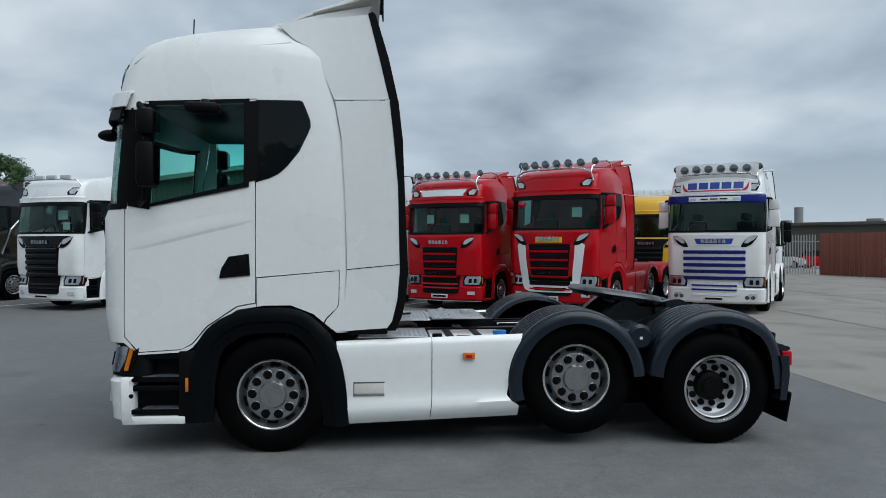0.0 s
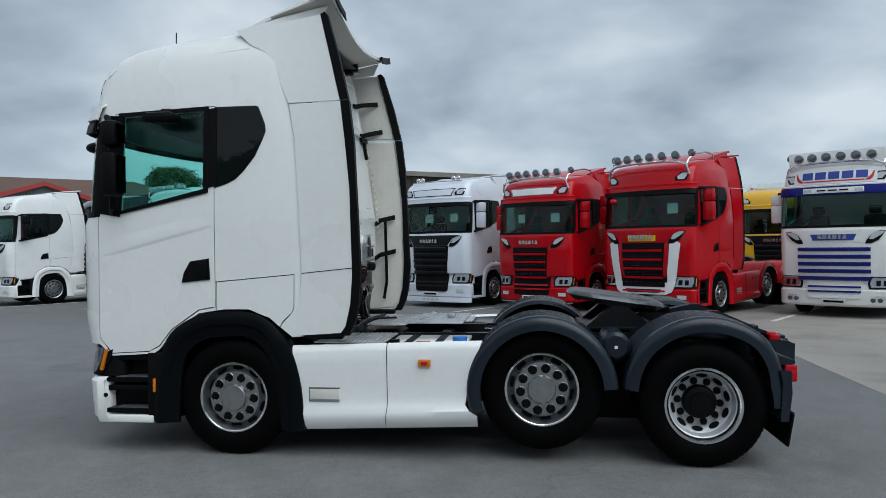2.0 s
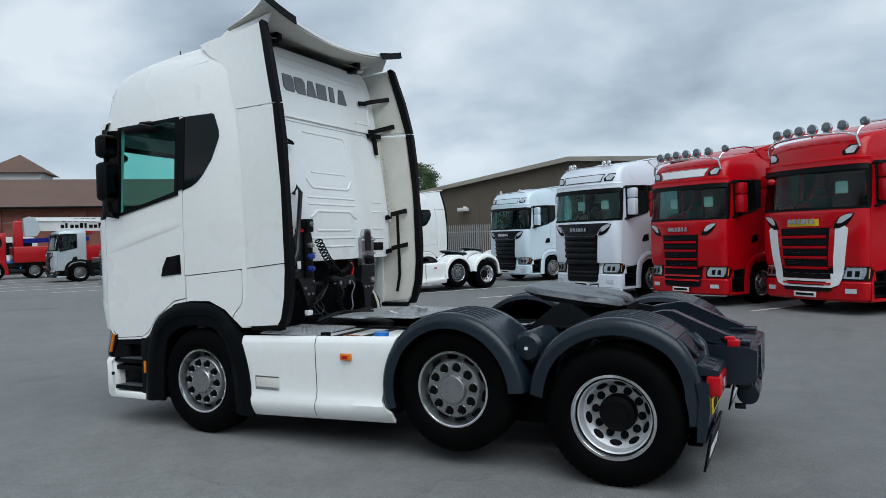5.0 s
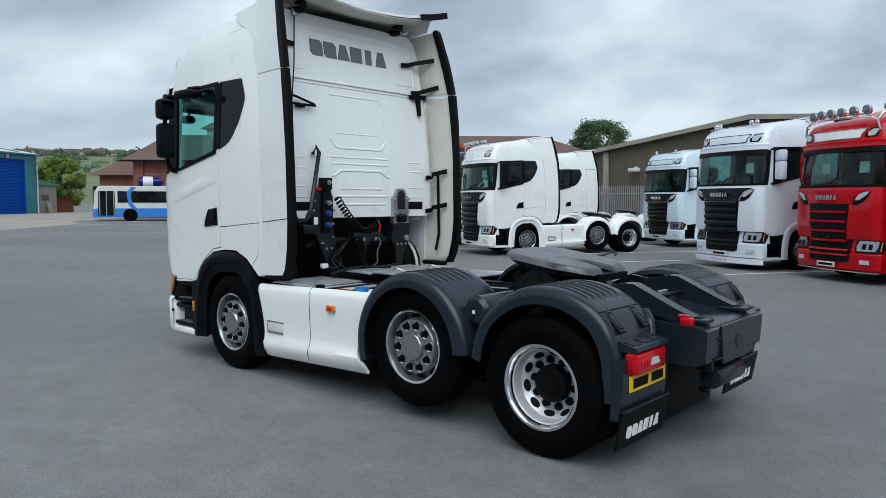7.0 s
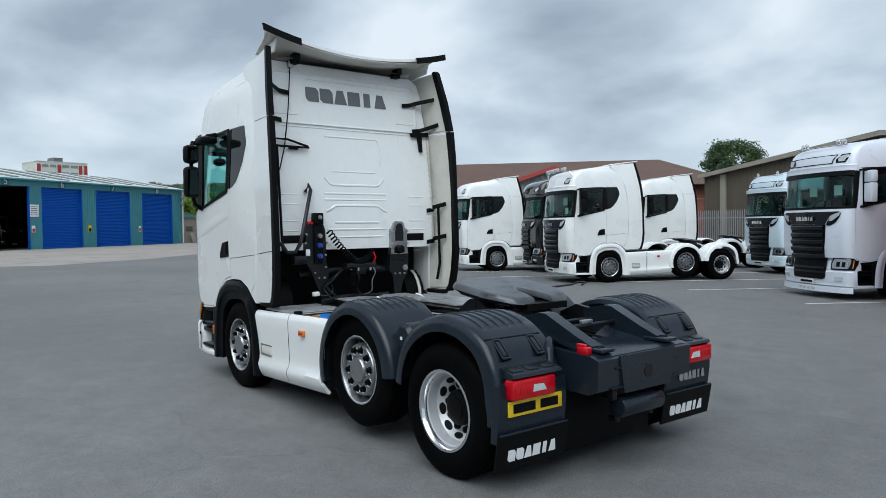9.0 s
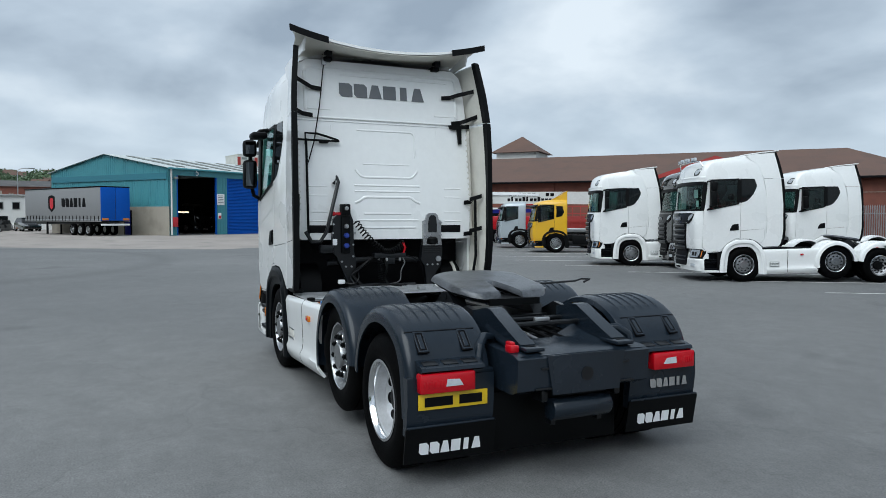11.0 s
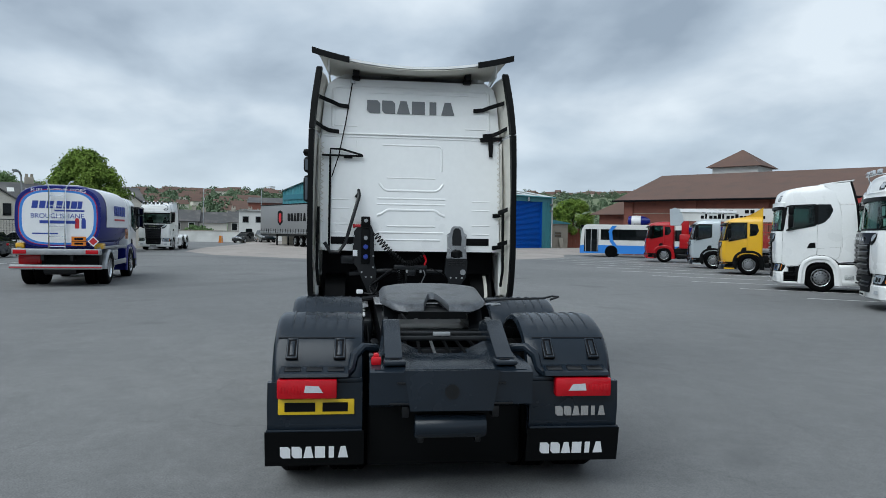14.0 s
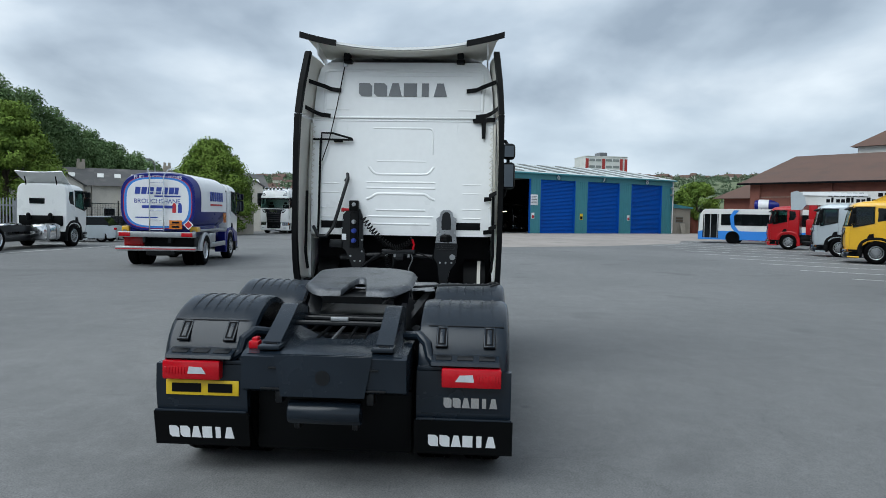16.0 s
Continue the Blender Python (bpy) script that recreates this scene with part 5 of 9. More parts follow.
# ---- buildings ----
def gable_shed(name, p, yaw, length, depth, eave, ridge, wall, roof, label, plinth=0.0, rib=0.3, base="block", over=0.25):
    """A portal shed: its front runs along local x from p, its depth along local +y; the ridge runs along x."""
    t = thing(name, pose(p[0], p[1], p[2] if len(p) > 2 else 0, 0, 0, yaw), label, "building", kind="structure")

    def clad(z0, y, flip):
        bm = B()
        n = int(length / rib)
        pts = []
        for k in range(n):
            x = k * rib
            pts += [(x, y), (x + rib * 0.62, y), (x + rib * 0.68, y + flip * 0.03), (x + rib * 0.94, y + flip * 0.03)]
        pts.append((length, y))
        sheet(bm, [[(x, yy, z0) for x, yy in pts], [(x, yy, eave) for x, yy in pts]], 0.02)
        return bm
    part("wall", clad(plinth, depth, -1), wall, t)
    for x in (0, length):
        bm = B()
        n = int(depth / rib)
        rows = [[], []]
        for k in range(n + 1):
            for f, o in ((0, 0), (0.62, 0), (0.68, 0.03), (0.94, 0.03)):
                y = min(depth, (k + f) * rib)
                rows[0].append((x + o * (1 if x == 0 else -1), y, plinth))
                rows[1].append((x + o * (1 if x == 0 else -1), y, eave + (ridge - eave) * (1 - abs(2 * y / depth - 1))))
        sheet(bm, rows, 0.02)
        part("gable_wall", bm, wall, t)
    if plinth:
        part("plinth", box(box(B(), -0.02, 0.2, 0.0, depth, 0, plinth), length - 0.2, length + 0.02, 0, depth, 0, plinth), base, t)
    bm = B()
    for y0, y1 in ((-over, depth / 2), (depth + over, depth / 2)):
        z0 = eave - (ridge - eave) * over / (depth / 2)
        n = int(length / 0.5)
        rows = [[], []]
        for k in range(n):
            for f, o in ((0, 0), (0.5, 0), (0.6, 0.04), (0.9, 0.04)):
                x = -over + (k + f) * (length + 2 * over) / n
                rows[0].append((x, y0, z0 + o + 0.03))
                rows[1].append((x, y1, ridge + o + 0.03))
        sheet(bm, rows, 0.03)
    part("roof", bm, roof, t)
    return t


RISE = 0.3      # the workshop's floor lies this much above the yard


def place_buildings():
    """The bay shed: numbered shutters along its long side; local +y leads away from the yard."""
    L_, D_, H_ = 24.5, 16.8, 5.7
    t = gable_shed("workshop", (-55.2, 1.8, RISE), 124.3, L_, D_, H_, 7.15, "teal", "sheetroof", "teal steel-clad workshop with blue roller shutters", plinth=2.45)
    doors = [(0.8, 5.05), (6.35, 10.6), (12.3, 16.55), (18.35, 22.8)]
    top = 5.1
    edges = [0.0] + [v for d in doors for v in d] + [L_]
    for k in range(0, len(edges), 2):
        bm = box(B(), edges[k], edges[k + 1], 0.0, 0.12, 0.0, top)
        n = int((edges[k + 1] - edges[k]) / 0.28)
        for i in range(n):
            x = edges[k] + (i + 0.5) * (edges[k + 1] - edges[k]) / n
            box(bm, x - 0.05, x + 0.05, -0.03, 0.0, 0.0, top)
        part("pier", bm, "teal", t)
    part("head_panel", box(B(), 0, L_, 0.0, 0.12, top, H_), "teal", t)
    part("gutter", box(B(), -0.3, L_ + 0.3, -0.38, -0.22, H_ - 0.14, H_, 0.03), "teal", t)
    for k, (x0, x1) in enumerate(doors):
        for x in (x0 - 0.03, x1 - 0.05):
            part("door_guide", box(B(), x, x + 0.08, -0.05, 0.14, 0.0, top, 0.01), "shutter", t)
        if k:
            # curved slats, each with a dark joint below it
            bm = B()
            n = 38
            for i in range(n):
                z = i * top / n
                h = top / n
                prism(bm, [(0.17, z), (0.145, z + h * 0.15), (0.135, z + h * 0.5), (0.145, z + h * 0.85), (0.17, z + h * 0.92), (0.19, z + h * 0.5)], "x", x0, x1)
            part("shutter", bm, "shutter", t, "closed blue roller shutter")
            part("bottom_rail", box(B(), x0, x1, 0.09, 0.13, 0.0, 0.14, 0.01), "shutter", t)
            part("shutter_backing", box(B(), x0, x1, 0.2, 0.22, 0.0, top), "ink", t)
        part("number_board", box(B(), (x0 + x1) / 2 - 0.34, (x0 + x1) / 2 + 0.34, -0.03, 0.0, top + 0.02, top + 0.58, 0.005), "tealdark", t)
        lettering(str(5 + k), 0.78, pose((x0 + x1) / 2, -0.035, top + 0.30, 90, 0, 0), "whitemark", t, "bay_number", 0.012, "white bay number %d" % (5 + k))
    for x in (0.12, L_ - 0.1):
        part("downpipe", cyl(B(), (x, -0.16, H_ / 2), (0, 0, 1), 0.07, H_ - 0.1, 10), "render", t)
    for x, z in ((0.5, 4.75), (L_ - 0.35, 4.75), (L_ - 0.35, 4.05)):
        fl = part("flood_lamp", box(B(), x - 0.16, x + 0.16, -0.38, -0.16, z, z + 0.2, 0.03), "greyclad", t)
        part("lamp_arm", box(B(), x - 0.03, x + 0.03, -0.2, 0.0, z + 0.06, z + 0.12), "greyclad", fl)
    # inside of the open bay; near-black walls hold its shade in their colour
    part("bay_floor", box(B(), 0.3, L_ - 0.3, 0.3, D_ - 0.3, 0.0, 0.02), "asphalt", t)
    part("bay_wall", box(B(), 11.3, 11.4, 0.3, D_ - 0.2, 0.0, 5.6), "cloth", t)
    part("bay_back", box(B(), 0.3, 11.2, D_ - 0.6, D_ - 0.4, 0.0, 5.6), "cloth", t)
    part("bay_lamp", box(B(), 3.9, 5.4, 4.0, 4.12, 1.98, 2.07), "tubelight", t, "lit work lamp inside the bay")
    for k in range(9):
        x = 1.3 + k * 2.6
        part("rooflight", prism(B(), [(0.5, H_ + 0.15), (7.4, H_ + 1.34), (7.4, H_ + 1.40), (0.5, H_ + 0.21)], "x", x, x + 0.8), "rooflight", t)
    for x, z, w, h, c in ((5.53, 3.15, 0.85, 1.0, "whitemark"), (5.4, 1.66, 0.34, 0.55, "whitemark"), (11.45, 1.64, 0.36, 0.6, "plate"), (17.9, 1.6, 0.34, 0.55, "whitemark")):
        sg = part("wall_sign", box(B(), x - w / 2, x + w / 2, -0.06, -0.035, z - h / 2, z + h / 2, 0.005), c, t)
        if w < 0.5:
            part("sign_field", box(B(), x - w / 2 + 0.04, x + w / 2 - 0.04, -0.064, -0.06, z - h / 2 + 0.05, z + 0.04), "redink" if c == "whitemark" else "ink", sg)
        else:
            for i in range(5):
                part("print_bar", box(B(), x - 0.34, x + 0.30 - 0.06 * (i % 2), -0.063, -0.06, z + 0.3 - 0.15 * i, z + 0.35 - 0.15 * i), "letter", sg)
    part("fire_box", box(B(), 0.2, 0.72, -0.22, -0.03, 0.75, 1.55, 0.03), "redink", t, "red wall box beside the open bay")
    part("gable_band", prism(B(), [(0.2, H_ - 0.95), (D_ - 0.2, H_ - 0.95), (D_ - 0.2, H_ - 0.42), (0.2, H_ - 0.42)], "x", -0.09, -0.05), "tealdark", t)
    gd = part("side_door", box(B(), -0.09, -0.03, 4.95, 5.75, 0.0, 2.1, 0.01), "blue", t, "blue side door in the block wall")
    part("door_frame", box(box(B(), -0.11, -0.03, 4.87, 4.95, 0.0, 2.17), -0.11, -0.03, 5.75, 5.83, 0.0, 2.17), "ink", gd)
    # block annex at the far end
    ax = thing("annex", t.matrix_basis @ pose(L_ + 0.05, 0.3, 0), "low rendered block annex with a small window", "building", kind="structure")
    part("wall", box(B(), 0, 3.3, 0, 5, 0, 2.75), "block", ax)
    part("roof", prism(B(), [(-0.15, 2.75), (3.5, 2.75), (3.5, 2.88), (-0.15, 3.25)], "y", -0.2, 5.2), "teal", ax)
    w = part("window", box(B(), 0.9, 2.1, -0.03, 0.02, 1.2, 1.85), "greyclad", ax)
    part("window_slats", box(box(B(), 0.96, 2.04, -0.05, -0.03, 1.28, 1.52), 0.96, 2.04, -0.05, -0.03, 1.56, 1.78), "brownclad", w)
    part("downpipe", cyl(B(), (0.2, -0.1, 1.4), (0, 0, 1), 0.06, 2.7, 8), "render", ax)
    bd = thing("loose_board", t.matrix_basis @ pose(L_ + 1.5, -0.12, 0, -14, 0, 0), "pale board leaning on the annex wall", "board")
    part("board", box(B(), 0, 0.75, -0.03, 0.0, 0, 1.15, 0.005), "block", bd)
    return t.matrix_basis, L_


SHOP, SHOP_LEN = place_buildings()


def brick_hall():
    t = thing("brick_hall", pose(-57, 25, 0, 0, 0, 41), "long red brick hall with a brown tiled roof", "building", kind="structure")
    Lh, D = 44.0, 18.0
    part("wall", box(B(), 0.6, Lh - 0.6, 0.6, D - 0.6, 0, 5.2), "brick", t)
    part("string_course", box(B(), 0.5, Lh - 0.5, 0.56, 0.6, 3.95, 4.0), "block", t)
    for k in range(7):
        part("pier", box(B(), 0.6 + k * 6.2, 1.5 + k * 6.2, 0.4, 0.6, 0, 5.1), "brick", t)
    def hip(x0, x1, y0, y1, ze, zr, hx):
        bm = B()
        ym = (y0 + y1) / 2
        b = [bm.verts.new(p) for p in ((x0, y0, ze), (x1, y0, ze), (x1, y1, ze), (x0, y1, ze))]
        r = [bm.verts.new((x0 + hx, ym, zr)), bm.verts.new((x1 - 6.0, ym, zr))]
        for f in ((b[0], b[1], r[1], r[0]), (b[1], b[2], r[1]), (b[2], b[3], r[0], r[1]), (b[3], b[0], r[0]), (b[3], b[2], b[1], b[0])):
            bm.faces.new(f)
        return bm
    part("roof", hip(-0.2, Lh + 0.4, -0.2, D + 0.2, 5.2, 8.2, 0.7), "tile", t, smooth=0)
    part("gutter", box(B(), -0.3, Lh + 0.4, -0.34, -0.2, 5.05, 5.22, 0.03), "ink", t)
    part("wing_wall", box(B(), -4.6, 0.6, 5, 15, 0, 4.0), "brick", t)
    part("wing_roof", hip(-5.4, 8.0, 4.2, 15.8, 4.0, 7.0, 4.2), "tile", t, smooth=0)
    c = thing("cupola", pose(-77, 49.5, 0, 0, 0, 41), "white turret with a brown pyramid roof", "turret", kind="structure")
    part("wall", box(B(), -2.8, 2.8, -2.8, 2.8, 0, 10.8), "render", c)
    bm = B()
    cyl(bm, (0, 0, 11.9), (0, 0, 1), 4.9, 2.4, 4, 0.05)
    bmesh.ops.rotate(bm, verts=bm.verts, cent=(0, 0, 0), matrix=Matrix.Rotation(radians(45), 3, "Z"))
    part("roof", bm, "tile", c, smooth=0)


brick_hall()


# ---- the tractor in the middle of the yard ----
main = tractor("tractor_unit", pose(4.1, 0, 0) @ pose(0, 0, 0, 0, 0, -0.9) @ pose(-4.1, 0, 0), "white", "white three-axle tractor unit with black mudguards", arch="shadeblack", fender="plastic", fine=True, mirror="dull")
GP = "parked tractors"


# ---- parked tractors ----
def roof_bar(t, n=4):
    """Flat lamp strip and tube on the brow."""
    pts = [wrap(TALL, 3.42, s, 0.04) + Vector((0, 0, v)) for s, v in ((-1.08, 0.0), (-0.98, 0.14), (-0.5, 0.17), (0.5, 0.17), (0.98, 0.14), (1.08, 0.0))]
    bar = part("roof_bar", tube(B(), pts, 0.02, 8), "bright", t, "bright tube roof bar")
    for k in range(n):
        y = (k - (n - 1) / 2) * 1.8 / n
        p = wrap(TALL, 3.42, y, 0.05)
        part("lamp_strip", box(B(), p.x - 0.04, p.x + 0.03, y - 0.17, y + 0.17, 3.60, 3.70, 0.01), "clear", bar)


def pin_lamps(t, ys):
    """Small round lamps along the brow."""
    for y in ys:
        p = wrap(TALL, 3.44, y, 0.0)
        part("small_lamp", lathe(B(), [(0.02, 0.06), (0.065, 0.03), (0.07, 0.0), (0.06, -0.01), (0.004, -0.02)], (p.x + 0.10, y, 3.66), 16, "x"), "bright", t)
    part("lamp_rail", tube(B(), [wrap(TALL, 3.44, s, -0.05) + Vector((0, 0, 0.14)) for s in (-0.9, -0.45, 0, 0.45, 0.9)], 0.015, 6), "bright", t)


def dash_paper(t, y0, y1, z0=2.42, z1=2.66):
    part("dash_sheet", prism(B(), [(y0, z0), (y1, z0), (y1, z1), (y0, z1)], "x", -1.12, -1.115), "paper", t, "paper sheet behind the windscreen")


def light_box(t, body):
    lit = body == "red"
    part("light_box", skin(TALL, [3.17, 3.25, 3.34], [-0.64, -0.66, -0.74], [0.64, 0.66, 0.74], 12, 0.012, 0.02), "whitemark" if lit else body, t, "white name board" if lit else "blank roof name panel")
    part("board_rim", tube(B(), [wrap(TALL, z, s, 0.016) for z, s in ((3.16, -0.66), (3.25, -0.68), (3.35, -0.76), (3.35, 0), (3.35, 0.76), (3.25, 0.68), (3.16, 0.66), (3.16, 0), (3.16, -0.66))], 0.010, 6), "bright" if lit else "dull", t)


r1 = tractor("tractor_unit", at(6.5, 12.25, -130, 1.05), "red", "red tractor unit with white edges beside its grille", grille="red", lamps=6, group=GP)
for s in (-1, 1):
    part("grille_edge", skin(TALL, [0.80, 1.1, 1.4, 1.72, 1.78], [s * 0.60, s * 0.62, s * 0.66, s * 0.68, s * 0.74], [s * 0.78, s * 0.84, s * 0.88, s * 0.92, s * 0.84], 5, 0.016, 0.02), "whitemark", r1, "white painted grille edge")
part("grille_foot", skin([(0.0, -1.46, 1.22), (1, -1.46, 1.22)], [0.54, 0.60, 0.72, 0.82], [-0.56, -0.70, -0.76, -0.78], [0.56, 0.70, 0.76, 0.78], 14, 0.03, 0.02), "whitemark", r1, "white painted grille foot")
part("foot_slot", skin([(0.0, -1.46, 1.22), (1, -1.46, 1.22)], [0.58, 0.66], [-0.40, -0.46], [0.40, 0.46], 12, 0.042, 0.02), "ink", r1)
part("foot_slot", skin([(0.0, -1.46, 1.22), (1, -1.46, 1.22)], [0.72, 0.82], -0.55, 0.55, 12, 0.042, 0.02), "ink", r1)
part("badge_field", skin(TALL, [1.78, 1.92], -0.36, 0.36, 8, 0.026, 0.01), "plate", r1, "dull gold badge field")
part("horn", ball(B(), (-1.52, 0.75, 2.74), 0.10, 0.8, 1, 0.7), "red", r1, "red front mirror")
dash_paper(r1, -0.72, -0.45)
r2 = tractor("tractor_unit", at(3.6, 13.7, -125), "red", "red tractor unit with a white name board", grille="red", lamps=6, group=GP)
light_box(r2, "red")
dash_paper(r2, -0.72, -0.45)
dash_paper(r2, 0.40, 0.62)
part("bumper_lip", skin([(0.0, -1.46, 1.22), (1, -1.46, 1.22)], [0.255, 0.275], -1.2, 1.2, 20, 0.02, 0.03), "bright", r2, "bright bumper lip")
w1 = tractor("tractor_unit", at(0.6, 15.3, -120, 1.04), "pearl", "cool white tractor unit with a black grille", group=GP)
pin_lamps(w1, (-0.75, -0.6, 0.5, 0.68))
light_box(w1, "pearl")
dash_paper(w1, -0.72, -0.45)
dash_paper(w1, 0.15, 0.42)
lip = part("bumper_lip", skin([(0.0, -1.46, 1.22), (1, -1.46, 1.22)], [0.16, 0.22, 0.30], -1.25, 1.25, 20, 0.03, 0.03), "pearl", w1)
for k in range(4):
    part("lip_lamp", skin([(0.0, -1.46, 1.22), (1, -1.46, 1.22)], [0.20, 0.26], -0.28 + k * 0.15, -0.17 + k * 0.15, 3, 0.04, 0.02), "clear", lip)
w2 = tractor("tractor_unit", at(-4.5, 22.6, -120), "ice", "pale blue tractor unit with a black grille", group=GP)
light_box(w2, "ice")
pin_lamps(w2, (-0.6, 0.6))
w3 = tractor("tractor_unit", at(-7.44, 14.5, -117), "white", "white tractor unit with a strip of roof lamps", group=GP, mirror="dull")
roof_bar(w3)
dash_paper(w3, -0.55, -0.2, 2.5, 2.75)
dash_paper(w3, -0.62, -0.38, 2.22, 2.42)
w4 = tractor("tractor_unit", at(-14.3, 16.1, -120), "white", "white tractor unit with a tall plain cab", axles=(3.6,), group=GP, mirror="dull")
bl = tractor("tractor_unit", at(-11.8, 17.7, -118), "blackpaint", "black tractor unit with a bright side bar", group=GP)
part("side_bar", tube(B(), [(-0.4, -1.24, 1.5), (-0.1, -1.24, 2.3), (0.3, -1.24, 2.7)], 0.03, 8), "bright", bl)
w5 = tractor("tractor_unit", at(-9.7, 21.3, -118), "white", "white tractor unit with a plain rear deck", group=GP, mirror="dull")
ye = tractor("tractor_unit", at(11.8, 20.0, -118), "yellow", "yellow tractor unit with blue bumper parts", group=GP)
dash_paper(ye, -0.7, -0.4)
my = tractor("tractor_unit", at(10.7, 11.95, -125, 1.02), "white", "white tractor unit with blue grille bars and a name board", grille="blue", slot="white", lamps=6, group=GP, style="bars", fairing=True)
part("lamp_shelf", loft(B(), [[(-1.20 + 0.05 * abs(q), q, zz) for q in (-1.02, -0.5, 0, 0.5, 1.02)] + [(-0.3, 1.02, zz), (-0.3, -1.02, zz)] for zz in (3.40, 3.84, 3.90)]), "white", my, "white roof lamp housing")
nb = part("name_board", skin(TALL, [3.12, 3.22, 3.33, 3.42], -0.86, 0.86, 14, 0.03, 0.03), "whitemark", my, "white name board with blue blocks")
for k in range(5):
    y = 0.56 - k * 0.28
    part("board_mark", skin(TALL, [3.23, 3.40], y - 0.12, y + 0.11, 3, 0.04, 0.012), "blueink", nb)
part("board_line", skin(TALL, [3.17, 3.195], -0.62, 0.62, 10, 0.04, 0.012), "redink", nb)
for s in (-1, 1):
    part("board_sweep", skin(TALL, [3.17, 3.20, 3.27, 3.38], [s * 0.62, s * 0.66, s * 0.74, s * 0.79], [s * 0.72, s * 0.77, s * 0.80, s * 0.81], 3, 0.04, 0.012), "redink", nb)
    part("fog_lamp", cyl(B(), (-1.47, s * 0.94, 0.44), (1, 0, 0), 0.05, 0.06, 16), "spotglass", my)
    part("fog_lamp", cyl(B(), (-1.49, s * 0.80, 0.44), (1, 0, 0), 0.05, 0.06, 16), "spotglass", my)
    part("side_flash", box(B(), -0.75, -0.45, min(s * 1.215, s * 1.22), max(s * 1.215, s * 1.22), 1.82, 1.86, 0.002), "blueink", my)
    part("side_flash", box(B(), -0.80, -0.60, min(s * 1.215, s * 1.22), max(s * 1.215, s * 1.22), 1.70, 1.73, 0.002), "blueink", my)
part("badge_field", skin(TALL, [1.80, 1.94], [-0.42, -0.48], [0.42, 0.48], 8, 0.022, 0.01), "blueink", my, "blue badge field")
part("visor_panel", skin(TALL, [2.90, 2.96, 3.02], -0.62, 0.62, 10, 0.085, 0.012), "white", my)
for k in range(3):
    part("panel_mark", skin(TALL, [2.945, 2.975], -0.32 + k * 0.23, -0.14 + k * 0.23, 3, 0.10, 0.006), "ink", my)
part("visor_band", sheet(B(), [[wrap(TALL, zz, s, o) for s in [-1.2 + k * 0.12 for k in range(21)]] for zz, o in ((2.86, 0.06), (2.95, 0.07), (3.06, 0.06))], 0.02), "blue", my, "blue sun visor")
for s in (-1, 1):
    part("visor_lamp", skin(TALL, [2.93, 2.99], s * 0.44, s * 0.60, 3, 0.10, 0.01), "clear", my)


for q in (r1, r2):
    part("roof_deflector", sheet(B(), [[(-0.05 + 1.0 * u, w * (0.92 + 0.08 * u), 3.74 + 0.27 * u ** 0.8) for w in (-1, -0.95, -0.5, 0, 0.5, 0.95, 1)] for u in (0, 0.2, 0.4, 0.6, 0.8, 0.94, 1)], 0.05), "red", q, "red roof air deflector")
    for s in (-1, 1):
        part("deflector_side", prism(B(), [(0.05, 3.70), (0.90, 3.70), (0.90, 3.96), (0.50, 3.88)], "y", s * 0.93, s * 0.97), "red", q)
bt = tractor("tractor_unit", at(15.6, 19.6, -120, 1.05), "white", "white low-cab tractor unit with black mirrors", kind="low", fairing=False, coupling=False, style="black", arch="dull", group=GP, mirror="dull", fender="dull")


bay = SHOP @ Vector((8.3, 6.6, 0))
tractor("lorry", pose(0, 0, RISE + 0.02) @ at(bay.x, bay.y, 34.3), "blackpaint", "dark lorry parked inside the open workshop bay", kind="low", fairing=False, coupling=False, guards=False, style="black", arch="dull", axles=(3.9,), tail=5.0, group="parked lorries", lift=False, mirror="dull")


# ---- rigid lorries beyond ----
ylw = tractor("lorry", at(-24.5, 19.5, -118), "yellow", "yellow lorry with a low cab and bare chassis", kind="low", fairing=False, coupling=False, guards=False, grille="grilleblack", style="black", arch="dull", axles=(4.6, 5.9), tail=7.2, group="parked lorries", lift=False, mirror="dull")
part("roof_fairing", sheet(B(), [[(0.62 - 0.95 * u, v * 0.9, 2.80 + 0.55 * (1 - u) ** 1.2) for v in (-1, -0.6, 0, 0.6, 1)] for u in (0, 0.25, 0.5, 0.75, 1.0)], 0.03), "yellow", ylw, "yellow roof air deflector")
part("fairing_side", prism(B(), [(0.62, 2.7), (0.62, 3.34), (0.2, 3.08), (-0.3, 2.83)], "y", -0.9, -0.87), "yellow", ylw)
part("under_guard", box(B(), 0.9, 3.8, -1.15, -1.05, 0.45, 0.95, 0.03), "dull", ylw)
slv = tractor("lorry", at(-30.2, 20.7, -118), "silver", "silver grey lorry with a lifting boom over its cab", kind="day", fairing=False, coupling=False, guards=False, style="black", arch="dull", axles=(4.2, 5.5), tail=7.0, group="parked lorries", lift=False, mirror="dull")
bo = part("boom", prism(B(), [(-2.2, 2.78), (-2.25, 3.5), (8.2, 3.54), (8.4, 2.72)], "y", -0.35, 0.25), "render", slv, "white lifting boom with dark letter bars")
part("boom_end", prism(B(), [(-2.45, 2.5), (-2.5, 3.45), (-2.2, 3.56), (-1.85, 3.4), (-1.7, 2.8), (-1.9, 2.5)], "y", -0.40, 0.30), "silver", bo, "grey knuckle at the boom's end")
part("boom_inner", prism(B(), [(-1.9, 3.3), (-1.9, 3.5), (0.2, 3.42), (1.2, 3.40), (1.2, 3.26)], "y", -0.42, -0.36), "whitemark", bo)
